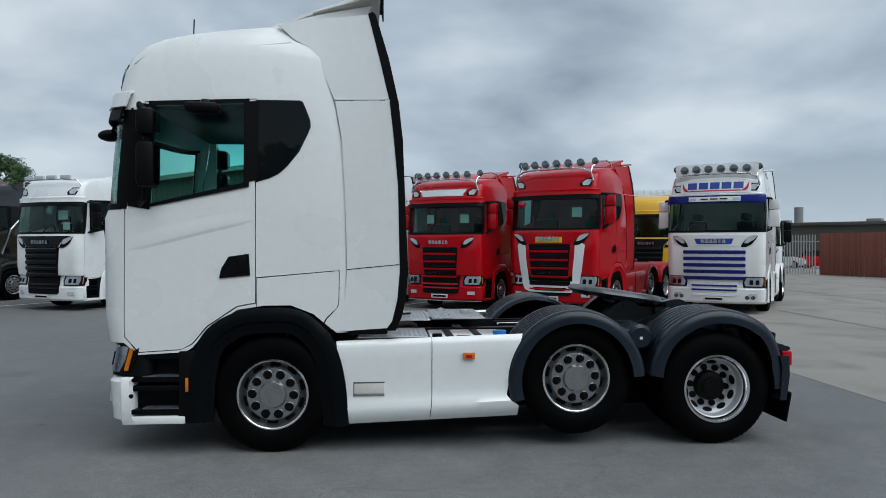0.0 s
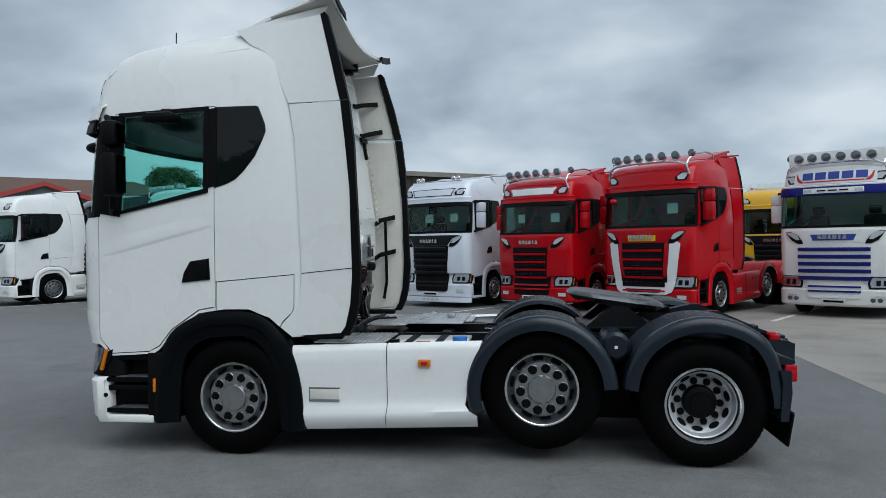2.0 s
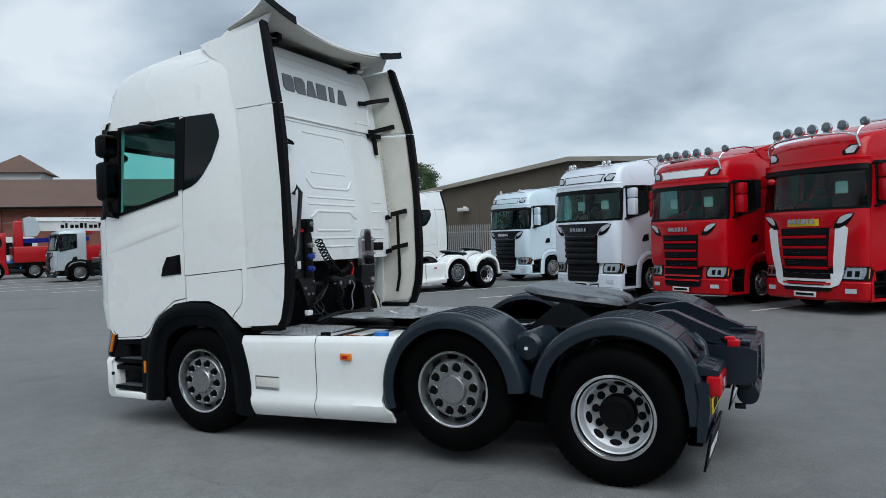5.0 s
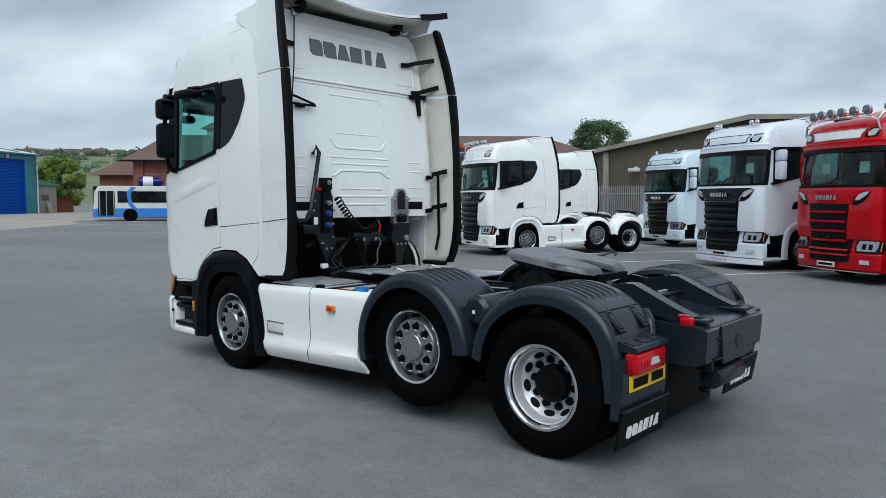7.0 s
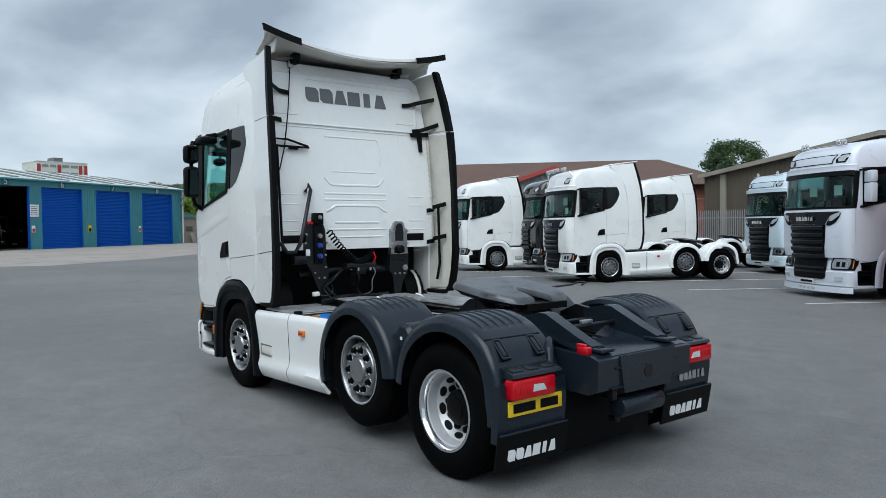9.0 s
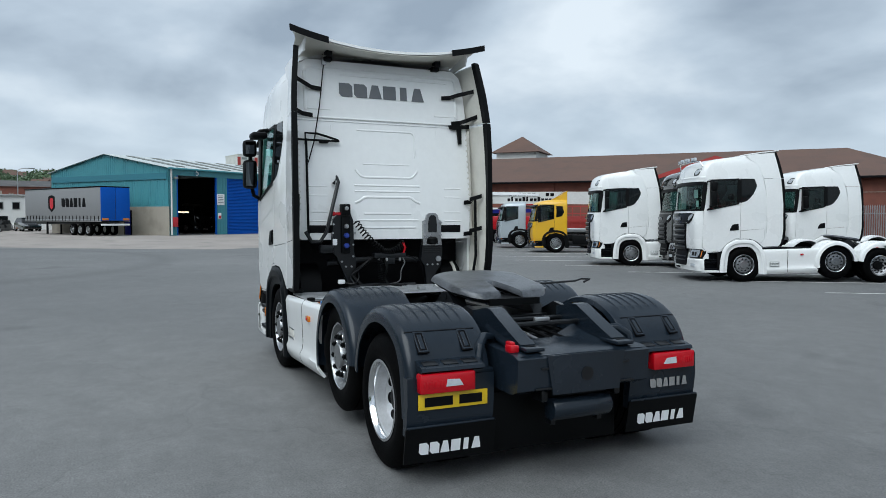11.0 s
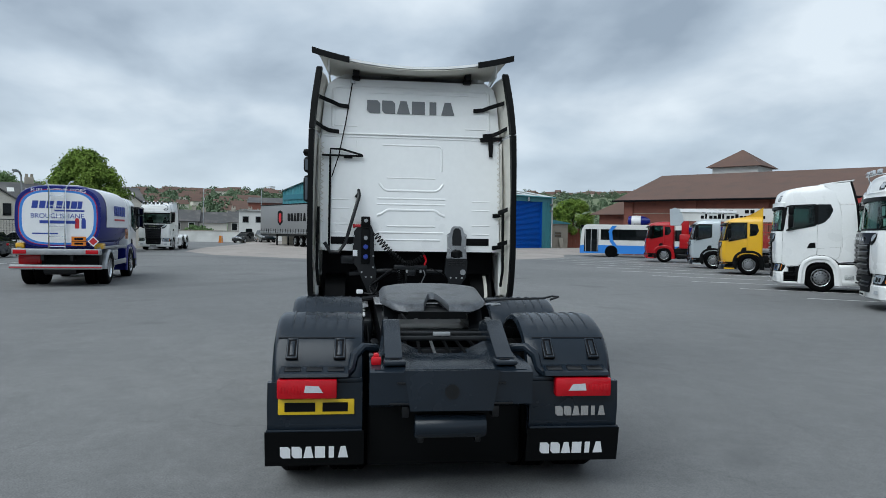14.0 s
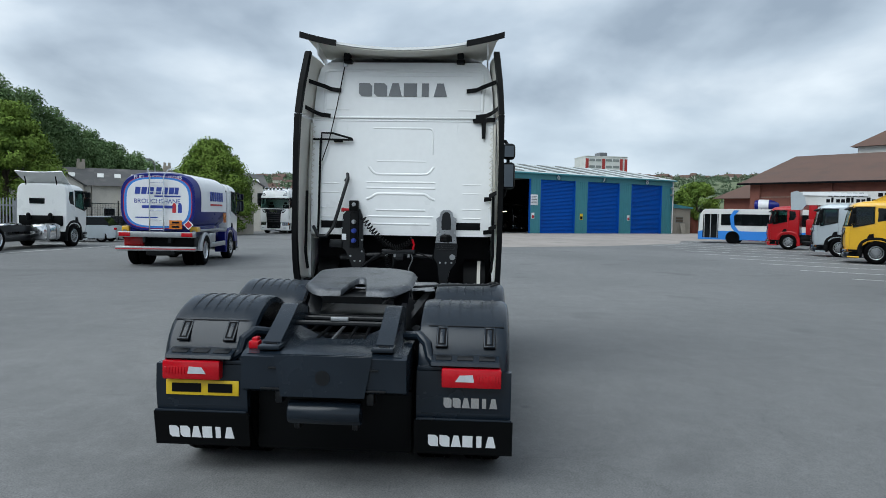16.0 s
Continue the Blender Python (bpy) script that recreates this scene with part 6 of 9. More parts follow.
for k in range(15):
    w = 0.11 if k in (1, 5) else 0.18
    part("letter_bar", box(B(), -0.75 + 0.235 * k, -0.75 + w + 0.235 * k, -0.362, -0.352, 2.92, 3.10 + 0.09 * (k in (1, 4, 5, 8, 13))), "ink", bo)
for k in range(10):
    if k not in (6, 7):
        part("letter_bar", box(B(), -0.68 + 0.29 * k, -0.46 + 0.29 * k, -0.362, -0.352, 3.24, 3.44), "ink", bo)
part("boom_pivot", box(B(), 6.6, 7.6, -0.5, 0.5, 1.0, 3.1, 0.08), "render", slv)
part("platform_body", box(B(), 1.0, 6.4, -1.15, 1.15, 1.0, 1.25, 0.03), "steel", slv)
for k in range(6):
    part("cage_post", box(B(), 2.2 + k * 0.5, 2.25 + k * 0.5, -1.1, -1.05, 1.25, 2.6), "redtrim", slv)
for z in (1.7, 2.15, 2.6):
    part("cage_rail", box(B(), 2.2, 4.75, -1.1, -1.05, z - 0.03, z + 0.03), "redtrim", slv)
part("cage_box", box(B(), 2.3, 4.6, -0.9, 0.9, 1.25, 2.0, 0.03), "redtrim", slv)
red = tractor("lorry", at(-39.3, 21.9, -118), "crimson", "red lorry with a low cab and crane frame", kind="low", fairing=False, coupling=False, guards=False, grille="red", arch="crimson", axles=(2.1, 5.6), tail=7.0, group="parked lorries", lift=False, mirror="dull")
part("crane_body", box(B(), 1.0, 6.6, -1.2, 1.2, 1.0, 2.0, 0.06), "crimson", red)
part("crane_mast", box(B(), 1.1, 1.6, -0.6, 0.4, 1.0, 3.6, 0.08), "crimson", red)
part("crane_arm", prism(B(), [(1.2, 3.3), (5.6, 2.7), (5.7, 3.0), (1.3, 3.7)], "y", -0.2, 0.2), "crimson", red)
part("crane_arm", prism(B(), [(1.5, 2.2), (5.4, 2.3), (5.4, 2.55), (1.5, 2.5)], "y", -0.5, -0.2), "blue", red)


def bus(m):
    t = thing("bus", m, "white and blue single-deck bus", "bus")
    body = [(-2.6, 0.35), (-2.62, 1.0), (-2.5, 2.3), (-2.3, 2.66), (8.2, 2.66), (8.35, 2.3), (8.35, 0.35)]
    part("body", prism(B(), body, "y", -1.2, 1.2), "render", t)
    part("lower_band", prism(B(), [(-2.64, 0.30), (-2.65, 0.92), (-2.4, 1.0), (8.37, 1.0), (8.37, 0.30)], "y", -1.215, 1.215), "sky", t, "bright blue lower panels")
    part("roof", prism(B(), [(-2.3, 2.66), (-2.1, 2.76), (8.0, 2.76), (8.2, 2.66)], "y", -1.12, 1.12), "render", t)
    for s in (-1, 1):
        part("window_band", prism(B(), [(-0.9, 1.45), (8.0, 1.45), (8.0, 2.35), (-0.9, 2.35)], "y", s * 1.20, s * 1.218), "darkwin", t)
        for k in range(6):
            part("window_pane", prism(B(), [(-0.8 + k * 1.45, 1.52), (0.5 + k * 1.45, 1.52), (0.5 + k * 1.45, 2.28), (-0.8 + k * 1.45, 2.28)], "y", s * 1.219, s * 1.226), "darkwin", t)
        for x in (0.0, 5.6):
            wheel(t, x, s * 1.04, 0.46, "front", False, "alu", 0.46)
            part("arch", lathe(B(), [(0.53, s * 1.216), (0.53, s * 1.226), (0.47, s * 1.226), (0.47, s * 1.216)], (x, 0, 0.46), 24), "dull", t)
    part("stripe", prism(B(), [(0.15, 0.95), (0.5, 0.95), (0.12, 1.45), (0.05, 2.2), (0.45, 2.66), (0.05, 2.66), (-0.25, 2.2), (-0.12, 1.3)], "y", -1.219, -1.23), "sky", t)
    d = part("door", prism(B(), [(-2.3, 0.45), (-1.1, 0.45), (-1.1, 2.35), (-2.25, 2.35)], "y", -1.217, -1.23), "darkwin", t)
    for x in (-2.2, -1.72, -1.2):
        part("door_bar", box(B(), x, x + 0.06, -1.24, -1.23, 0.45, 2.35), "steel", d)
    part("windscreen", prism(B(), [(-1.1, 1.2), (1.1, 1.2), (1.05, 2.5), (-1.05, 2.5)], "x", -2.66, -2.5), "screen", t)
    part("destination_board", prism(B(), [(-0.9, 2.45), (0.9, 2.45), (0.9, 2.72), (-0.9, 2.72)], "x", -2.6, -2.36), "ink", t)


bus(at(-49.9, 22.0, -116))
dr = thing("storage_tank", pose(-55.5, 27.6, 0, 0, 0, 62), "blue and white storage tank on a steel stand", "tank")
part("drum", lathe(B(), [(0.1, -1.9), (0.42, -1.8), (0.5, -1.5), (0.5, 1.5), (0.42, 1.8), (0.1, 1.9)], (0, 0, 3.25), 24, "x"), "blue", dr)
part("band", lathe(B(), [(0.505, -1.5), (0.512, -1.45), (0.512, -0.7), (0.505, -0.65)], (0, 0, 3.25), 24, "x"), "whitemark", dr)
for x in (-1.2, 1.2):
    for yy in (-0.4, 0.4):
        part("leg", box(B(), x - 0.06, x + 0.06, yy - 0.06, yy + 0.06, 0, 3.0), "steel", dr)


def tanker(m):
    t = tractor("fuel_tanker", m, "white", "blue and white fuel tanker with a rounded tank", kind="day", fairing=False, coupling=False, guards=False, axles=(3.75,), tail=5.0, lift=False, mirror="dull", arch="blue")
    t["category"] = "tanker"
    for s in (-1, 1):
        part("cab_flank", prism(B(), [(-1.08, 0.42), (-0.62, 0.42), (-0.60, 0.72), (-0.50, 0.90), (-0.34, 1.03), (-0.12, 1.09), (-0.12, 1.22), (-1.04, 0.98)], "y", s * 1.14, s * 1.178), "blue", t, "blue lower cab panel")
        part("catwalk_guard", prism(B(), [(0.45, 0.5), (0.85, 0.5), (0.85, 1.05), (0.45, 1.05)], "y", s * 0.9, s * 1.14), "blue", t)

    def hull(x0, x1, k, z=2.09):
        pts = []
        for i in range(40):
            a = 2 * math.pi * i / 40
            c, q = math.cos(a), math.sin(a)
            pts.append((math.copysign(abs(c) ** 0.62, c) * 1.22 * k, z + math.copysign(abs(q) ** 0.62, q) * 0.94 * k))
        return [[(x, y, zz) for y, zz in pts] for x in (x0, x1)]
    a = hull(0.75, 0.85, 0.93)
    b = hull(0.95, 4.75, 1.0)
    c = hull(4.85, 4.88, 0.96)
    part("tank_shell", loft(B(), [a[0], a[1], b[0], b[1], c[0], c[1]]), "blue", t, "deep blue rounded tank")
    for s in (-1, 1):
        ring_ = [(y, z) for _, y, z in hull(0, 0, 1.0)[0]]
        side = sorted([p for p in ring_ if p[0] * s > 0.02], key=lambda p: p[1])
        flank = [p for p in side if 1.72 < p[1]]
        part("tank_panel", sheet(B(), [[(x0 + q, y * 1.018, 2.05 + (z - 2.05) * 1.018) for y, z in flank] for x0, q in ((1.05, 0), (2.2, 0), (3.3, 0), (4.4, 0))], 0.006), "whitemark", t, "white tank flank")
        part("walk_rail", tube(B(), [(0.9, s * 0.75, 2.93), (2.8, s * 0.75, 2.95), (4.6, s * 0.75, 2.93)], 0.05, 8), "white", t)
        for k in range(6):
            x = 1.6 + 0.3 * k
            part("name_block", prism(B(), [(x, 2.16), (x + 0.22, 2.16), (x + 0.27, 2.48), (x + 0.05, 2.48)], "y", s * 1.246, s * 1.254), "blueink", t)
        part("name_line", prism(B(), [(1.7, 2.0), (3.3, 2.0), (3.3, 2.06), (1.7, 2.06)], "y", s * 1.246, s * 1.254), "redink", t)
    part("tank_skirt", box(B(), 0.95, 4.7, -0.95, 0.95, 1.08, 1.32, 0.04), "blue", t)
    for s in (-1, 1):
        part("tank_rail", box(B(), 0.95, 4.75, min(s * 1.02, s * 1.16), max(s * 1.02, s * 1.16), 1.12, 1.20, 0.02), "steel", t)
        part("pipe_box", box(B(), 2.2, 3.0, min(s * 0.8, s * 1.15), max(s * 0.8, s * 1.15), 0.72, 1.06, 0.04), "steel", t)
        part("hose_tray", box(B(), 4.35, 4.75, min(s * 0.95, s * 1.2), max(s * 0.95, s * 1.2), 1.12, 1.30, 0.04), "yellow", t)
    part("tank_top", box(B(), 1.2, 4.6, -0.5, 0.5, 2.88, 3.05, 0.05), "render", t)

    def oval(k, x0, x1, z=2.06):
        return prism(B(), [(y, zz) for _, y, zz in hull(0, 0, k, z)[0]], "x", x0, x1)
    part("rear_ring", oval(0.95, 4.88, 4.895), "blue", t)
    part("rear_ring", oval(0.885, 4.895, 4.90), "redink", t)
    part("rear_ring", oval(0.865, 4.90, 4.905), "sky", t)
    face = part("rear_face", oval(0.80, 4.905, 4.91), "whitemark", t, "white oval tank end with blue print")
    X = 4.913
    for k, (y, w) in enumerate(((-0.72, 0.16), (-0.52, 0.16), (-0.32, 0.18), (-0.06, 0.16), (0.14, 0.16), (0.34, 0.16), (0.52, 0.12))):
        part("name_block", prism(B(), [(y, 2.33), (y + w, 2.33), (y + w + 0.03, 2.55), (y + 0.03, 2.55)], "x", X, X + 0.003), "blueink", face)
    part("name_line", box(B(), X, X + 0.003, -0.1, 0.72, 2.24, 2.29), "blueink", face)
    lettering("BROUGHSHANE", 0.20, pose(X, -0.02, 2.10, 90, 0, 90), "blueink", face, "place_name", 0.002, "blue place name")
    part("number_bar", box(B(), X, X + 0.003, -0.5, 0.5, 1.88, 1.97), "blueink", face)
    part("small_print", box(B(), X, X + 0.003, -0.7, 0.0, 1.56, 1.60), "blueink", face)
    for y, c in ((0.52, "redink"), (0.70, "blueink")):
        part("printed_bottle", prism(B(), [(y - 0.06, 1.74), (y + 0.06, 1.74), (y + 0.06, 1.98), (y + 0.03, 2.05), (y - 0.03, 2.05), (y - 0.06, 1.98)], "x", X, X + 0.003), c, face)
    lettering("FUEL", 0.16, pose(4.902, -0.575, 2.86, 90, 0, 90), "whitemark", t, "trade_word", 0.002, "white trade word")
    lettering("DISTRIBUTORS", 0.16, pose(4.902, 0.22, 2.86, 90, 0, 90), "whitemark", t, "trade_word", 0.002, "white trade word")
    hz = part("hazard_plate", box(B(), 4.96, 4.97, 0.38, 0.78, 1.22, 1.50), "orange", t, "orange hazard plate")
    part("plate_line", box(B(), 4.97, 4.973, 0.38, 0.78, 1.35, 1.365), "ink", hz)
    for z in (1.26, 1.40):
        part("plate_bar", box(B(), 4.97, 4.973, 0.46, 0.70, z, z + 0.06), "ink", hz)
    dm = part("hazard_diamond", prism(B(), [(0.98, 1.20), (1.14, 1.36), (0.98, 1.52), (0.82, 1.36)], "x", 4.96, 4.97), "whitemark", t)
    part("diamond_field", prism(B(), [(0.98, 1.24), (1.10, 1.36), (0.98, 1.48), (0.86, 1.36)], "x", 4.97, 4.973), "redink", dm)
    for y in (-0.22, 0.22):
        part("ladder_rail", tube(B(), [(5.0, y, 1.15), (5.0, y, 2.9), (4.9, y * 1.5, 3.12), (4.7, y * 1.6, 3.15)], 0.022, 6), "bright", t)
    for z in (1.2, 1.5, 1.8, 2.1, 2.4, 2.7):
        part("ladder_rung", tube(B(), [(5.0, -0.22, z), (5.0, 0.22, z)], 0.014, 6), "bright", t)
    part("tail_beam", box(B(), 4.85, 5.1, -1.2, 1.2, 0.95, 1.13, 0.02), "steel", t)
    part("rear_bumper", box(B(), 5.0, 5.12, -1.25, 1.25, 0.52, 0.66, 0.02), "steel", t)
    part("bumper_stripe", box(B(), 5.12, 5.125, -1.25, 1.25, 0.57, 0.60), "redink", t)
    for s in (-1, 1):
        part("tail_lamp", box(B(), 5.1, 5.12, min(s * 0.8, s * 1.15), max(s * 0.8, s * 1.15), 0.98, 1.10, 0.006), "redlens", t)
        part("mudguard", fender_mesh(0.60, 0, 180, 0.05, False, 0.62, -1.24), "steel", t, "steel mudguard", m=pose(3.75, 0, 0.5) @ Matrix.Diagonal((1, 1 if s < 0 else -1, 1, 1)))
        part("side_plate", prism(B(), [(1.1, 1.4), (1.5, 1.4), (1.5, 1.75), (1.1, 1.75)], "y", s * 1.246, s * 1.254), "orange", t)
        part("side_rail", box(B(), 0.9, 3.1, min(s * 1.12, s * 1.18), max(s * 1.12, s * 1.18), 0.55, 0.72, 0.02), "steel", t)
    part("under_box", box(B(), 4.3, 4.8, -1.1, -0.5, 0.66, 0.95, 0.03), "crimson", t)
    part("under_shade", box(B(), 4.2, 4.7, -0.5, 1.1, 0.55, 0.95, 0.03), "dull", t)


tanker(at(-18.7, -10.05, 186, 1.03))

wf = tractor("tractor_unit", at(-25.0, -20.1, 182, 1.07), "white", "white low-cab tractor unit with a bare chassis", kind="low", grille="grilleblack", fairing=False, coupling=False, guards=False, arch="dull", axles=(5.7,), tail=6.8, group=GP, lift=False, mirror="dull")
part("back_window", box(B(), 0.615, 0.63, -0.55, 0.15, 1.95, 2.2, 0.02), "darkwin", wf)
part("roof_deflector", sheet(B(), [[(-0.25 + 1.1 * u, v * (0.95 + 0.12 * u), 2.80 + 0.58 * u ** 1.3 + 0.05 * u * v * v) for v in (-1, -0.5, 0, 0.5, 1)] for u in (0, 0.25, 0.5, 0.75, 1)], 0.04), "white", wf, "white roof air deflector")
part("rear_shade", box(B(), 0.63, 0.70, -1.0, 1.0, 0.95, 1.42, 0.03), "dull", wf)
for k in range(2):
    part("cab_spring", lathe(B(), [(0.05, 0), (0.09, 0.05), (0.09, 0.28), (0.04, 0.34)], (0.80, -0.5 + k, 1.2), 14, "z"), "dull", wf)
for s in (-1, 1):
    part("deflector_strut", tube(B(), [(0.6, s * 0.7, 2.8), (0.72, s * 0.7, 3.18)], 0.03, 6), "dull", wf)
    tk = part("tank", box(B(), 1.05, 2.45, min(s * 0.5, s * 1.16), max(s * 0.5, s * 1.16), 0.36, 1.06, 0.14), "bright", wf, "bright metal box tank")
    for x in (1.35, 2.1):
        part("tank_strap", box(B(), x, x + 0.06, min(s * 0.49, s * 1.17), max(s * 0.49, s * 1.17), 0.35, 1.07, 0.14), "steel", tk)
fy = tractor("tractor_unit", at(-53.5, -16.5, -2, 1.04), "white", "white tractor unit facing across the yard", group=GP, lamps=5, mirror="dull")


def trailer(m):
    """A curtain-sided trailer: its tail at the origin, the nose towards -x."""
    t = thing("curtain_trailer", m, "grey curtain-sided trailer with blue rear doors", "trailer")
    part("body", box(B(), -13.4, -0.05, -1.22, 1.22, 1.25, 3.95, 0.03), "curtain", t)
    part("roof", box(B(), -13.45, 0.0, -1.25, 1.25, 3.95, 4.05, 0.02), "dull", t)
    for s in (-1, 1):
        part("door", box(B(), -0.05, 0.03, min(s * 0.02, s * 1.22), max(s * 0.02, s * 1.22), 1.25, 3.95, 0.02), "shutter", t, "blue rear door")
        part("tail_lamp", box(B(), 0.03, 0.06, min(s * 0.6, s * 1.15), max(s * 0.6, s * 1.15), 1.28, 1.45, 0.01), "orange", t)
        part("side_rave", box(B(), -13.4, -0.05, min(s * 1.15, s * 1.25), max(s * 1.15, s * 1.25), 1.15, 1.35, 0.02), "steel", t)
        for k in range(22):
            part("curtain_strap", box(B(), -13.0 + k * 0.6, -12.94 + k * 0.6, min(s * 1.22, s * 1.26), max(s * 1.22, s * 1.26), 1.2, 1.65), "dull", t)
        for k in range(3):
            wheel(t, -2.2 - k * 1.31, s * 1.03, 0.5, "front")
        badge_blocks(t, 4.2, 0.75, "y", s * 0.01, "ink", pose(-4.4, s * 1.22, 2.75), -s, "dark plain block lettering shapes")
        part("emblem", prism(B(), [(-8.9, 2.3), (-8.3, 1.95), (-7.7, 2.3), (-7.7, 3.3), (-8.3, 3.45), (-8.9, 3.3)], "y", s * 1.222, s * 1.232), "ink", t)
        part("emblem_field", prism(B(), [(-8.6, 2.4), (-8.3, 2.2), (-8.0, 2.4), (-8.0, 3.1), (-8.3, 3.2), (-8.6, 3.1)], "y", s * 1.233, s * 1.238), "redink", t)
    part("chassis", box(B(), -13.0, -0.3, -0.5, 0.5, 0.9, 1.2, 0.02), "frame", t)
    part("rear_bar", box(B(), -0.1, 0.05, -1.2, 1.2, 0.85, 1.0, 0.02), "whitemark", t)
    for s in (-1, 1):
        part("landing_leg", box(B(), -10.6, -10.45, s * 0.6 - 0.07, s * 0.6 + 0.07, 0.0, 1.2, 0.01), "frame", t)


trailer(pose(-55.4, -2.3, RISE, 0, 0, 28))


def car(m, material, label):
    """A small hatchback, nose to -x."""
    t = thing("car", m, label, "car", "parked cars")
    def body():
        rings = []
        for x, zb, zt, w in ((-2.0, 0.35, 0.62, 0.70), (-1.9, 0.25, 0.78, 0.82), (-1.0, 0.22, 0.92, 0.88), (0.2, 0.22, 0.95, 0.89), (1.4, 0.22, 0.98, 0.88), (1.95, 0.26, 0.92, 0.82), (2.05, 0.4, 0.75, 0.74)):
            rings.append([(x, -w, zb), (x, -w, (zb + zt) / 2 + 0.05), (x, -w + 0.06, zt), (x, w - 0.06, zt), (x, w, (zb + zt) / 2 + 0.05), (x, w, zb)])
        return loft(B(), rings)
    mk("body", "car_body", body, material, t)
    def cabin():
        return loft(B(), [[(-1.05, -0.80, 0.90), (1.75, -0.80, 0.93), (1.75, 0.80, 0.93), (-1.05, 0.80, 0.90)], [(-0.3, -0.66, 1.40), (1.35, -0.66, 1.42), (1.35, 0.66, 1.42), (-0.3, 0.66, 1.40)]])
    mk("glasshouse", "car_cabin", cabin, "darkwin", t)
    mk("roof", "car_roof", lambda: box(B(), -0.32, 1.37, -0.67, 0.67, 1.40, 1.46, 0.02), material, t)
    for x in (-1.25, 1.3):
        for s in (-1, 1):
            w = mk("wheel", "car_tyre", lambda: lathe(B(), [(0.18, 0.09), (0.29, 0.09), (0.31, 0.06), (0.31, -0.06), (0.29, -0.09), (0.18, -0.09)], seg=24), "tyre", t, pose(x, s * 0.78, 0.31))
            mk("rim", "car_rim", lambda: lathe(B(), [(0.19, 0.092), (0.1, 0.08), (0.1, -0.08), (0.19, -0.092)], seg=16), "alu", w)
    for s in (-1, 1):
        mk("headlight", ("car_light", s), lambda: box(B(), -2.0, -1.86, min(s * 0.5, s * 0.78), max(s * 0.5, s * 0.78), 0.6, 0.72, 0.02), "clear", t)
        mk("tail_lamp", ("car_tail", s), lambda: box(B(), 1.9, 2.05, min(s * 0.55, s * 0.78), max(s * 0.55, s * 0.78), 0.7, 0.84, 0.02), "redlens", t)


car(pose(-89.3, -14.2, 0, 0, 0, 150), "blackpaint", "black hatchback beside the far wall")
car(pose(-79.5, -10.6, RISE, 0, 0, 200), "blackpaint", "black hatchback behind the trailer")
car(pose(-83.5, -11.2, RISE, 0, 0, 20), "render", "white hatchback behind the trailer")
car(pose(-30.5, -21.5, 0, 0, 0, 100), "silver", "silver hatchback behind the mesh fence")
car(pose(-34.5, -21.9, 0, 0, 0, 95), "blackpaint", "dark hatchback behind the mesh fence")
car(pose(-40.0, -21.6, 0, 0, 0, 85), "render", "white hatchback behind the mesh fence")
for k, c in enumerate(("render", "red", "render", "silver")):
    car(pose(33 + k * 3.0, 47 - k * 1.5, 0, 0, 0, 140), c, "parked hatchback behind the palisade fence")


# ---- fittings of the white tractor ----
def cut_courses(bm):
    for z in (2.1, 2.5, 2.9, 3.3):
        bmesh.ops.bisect_plane(bm, geom=bm.verts[:] + bm.edges[:] + bm.faces[:], plane_co=(0, 0, z), plane_no=(0, 0, 1))
    return bm


def back_lean(z):
    """How far the cab's rear face stands behind its middle line at a height: it leans forward towards the roof."""
    return between([(1.5, 0.06), (2.1, 0.068), (2.8, -0.025), (3.45, -0.12), (3.8, -0.165)], z)


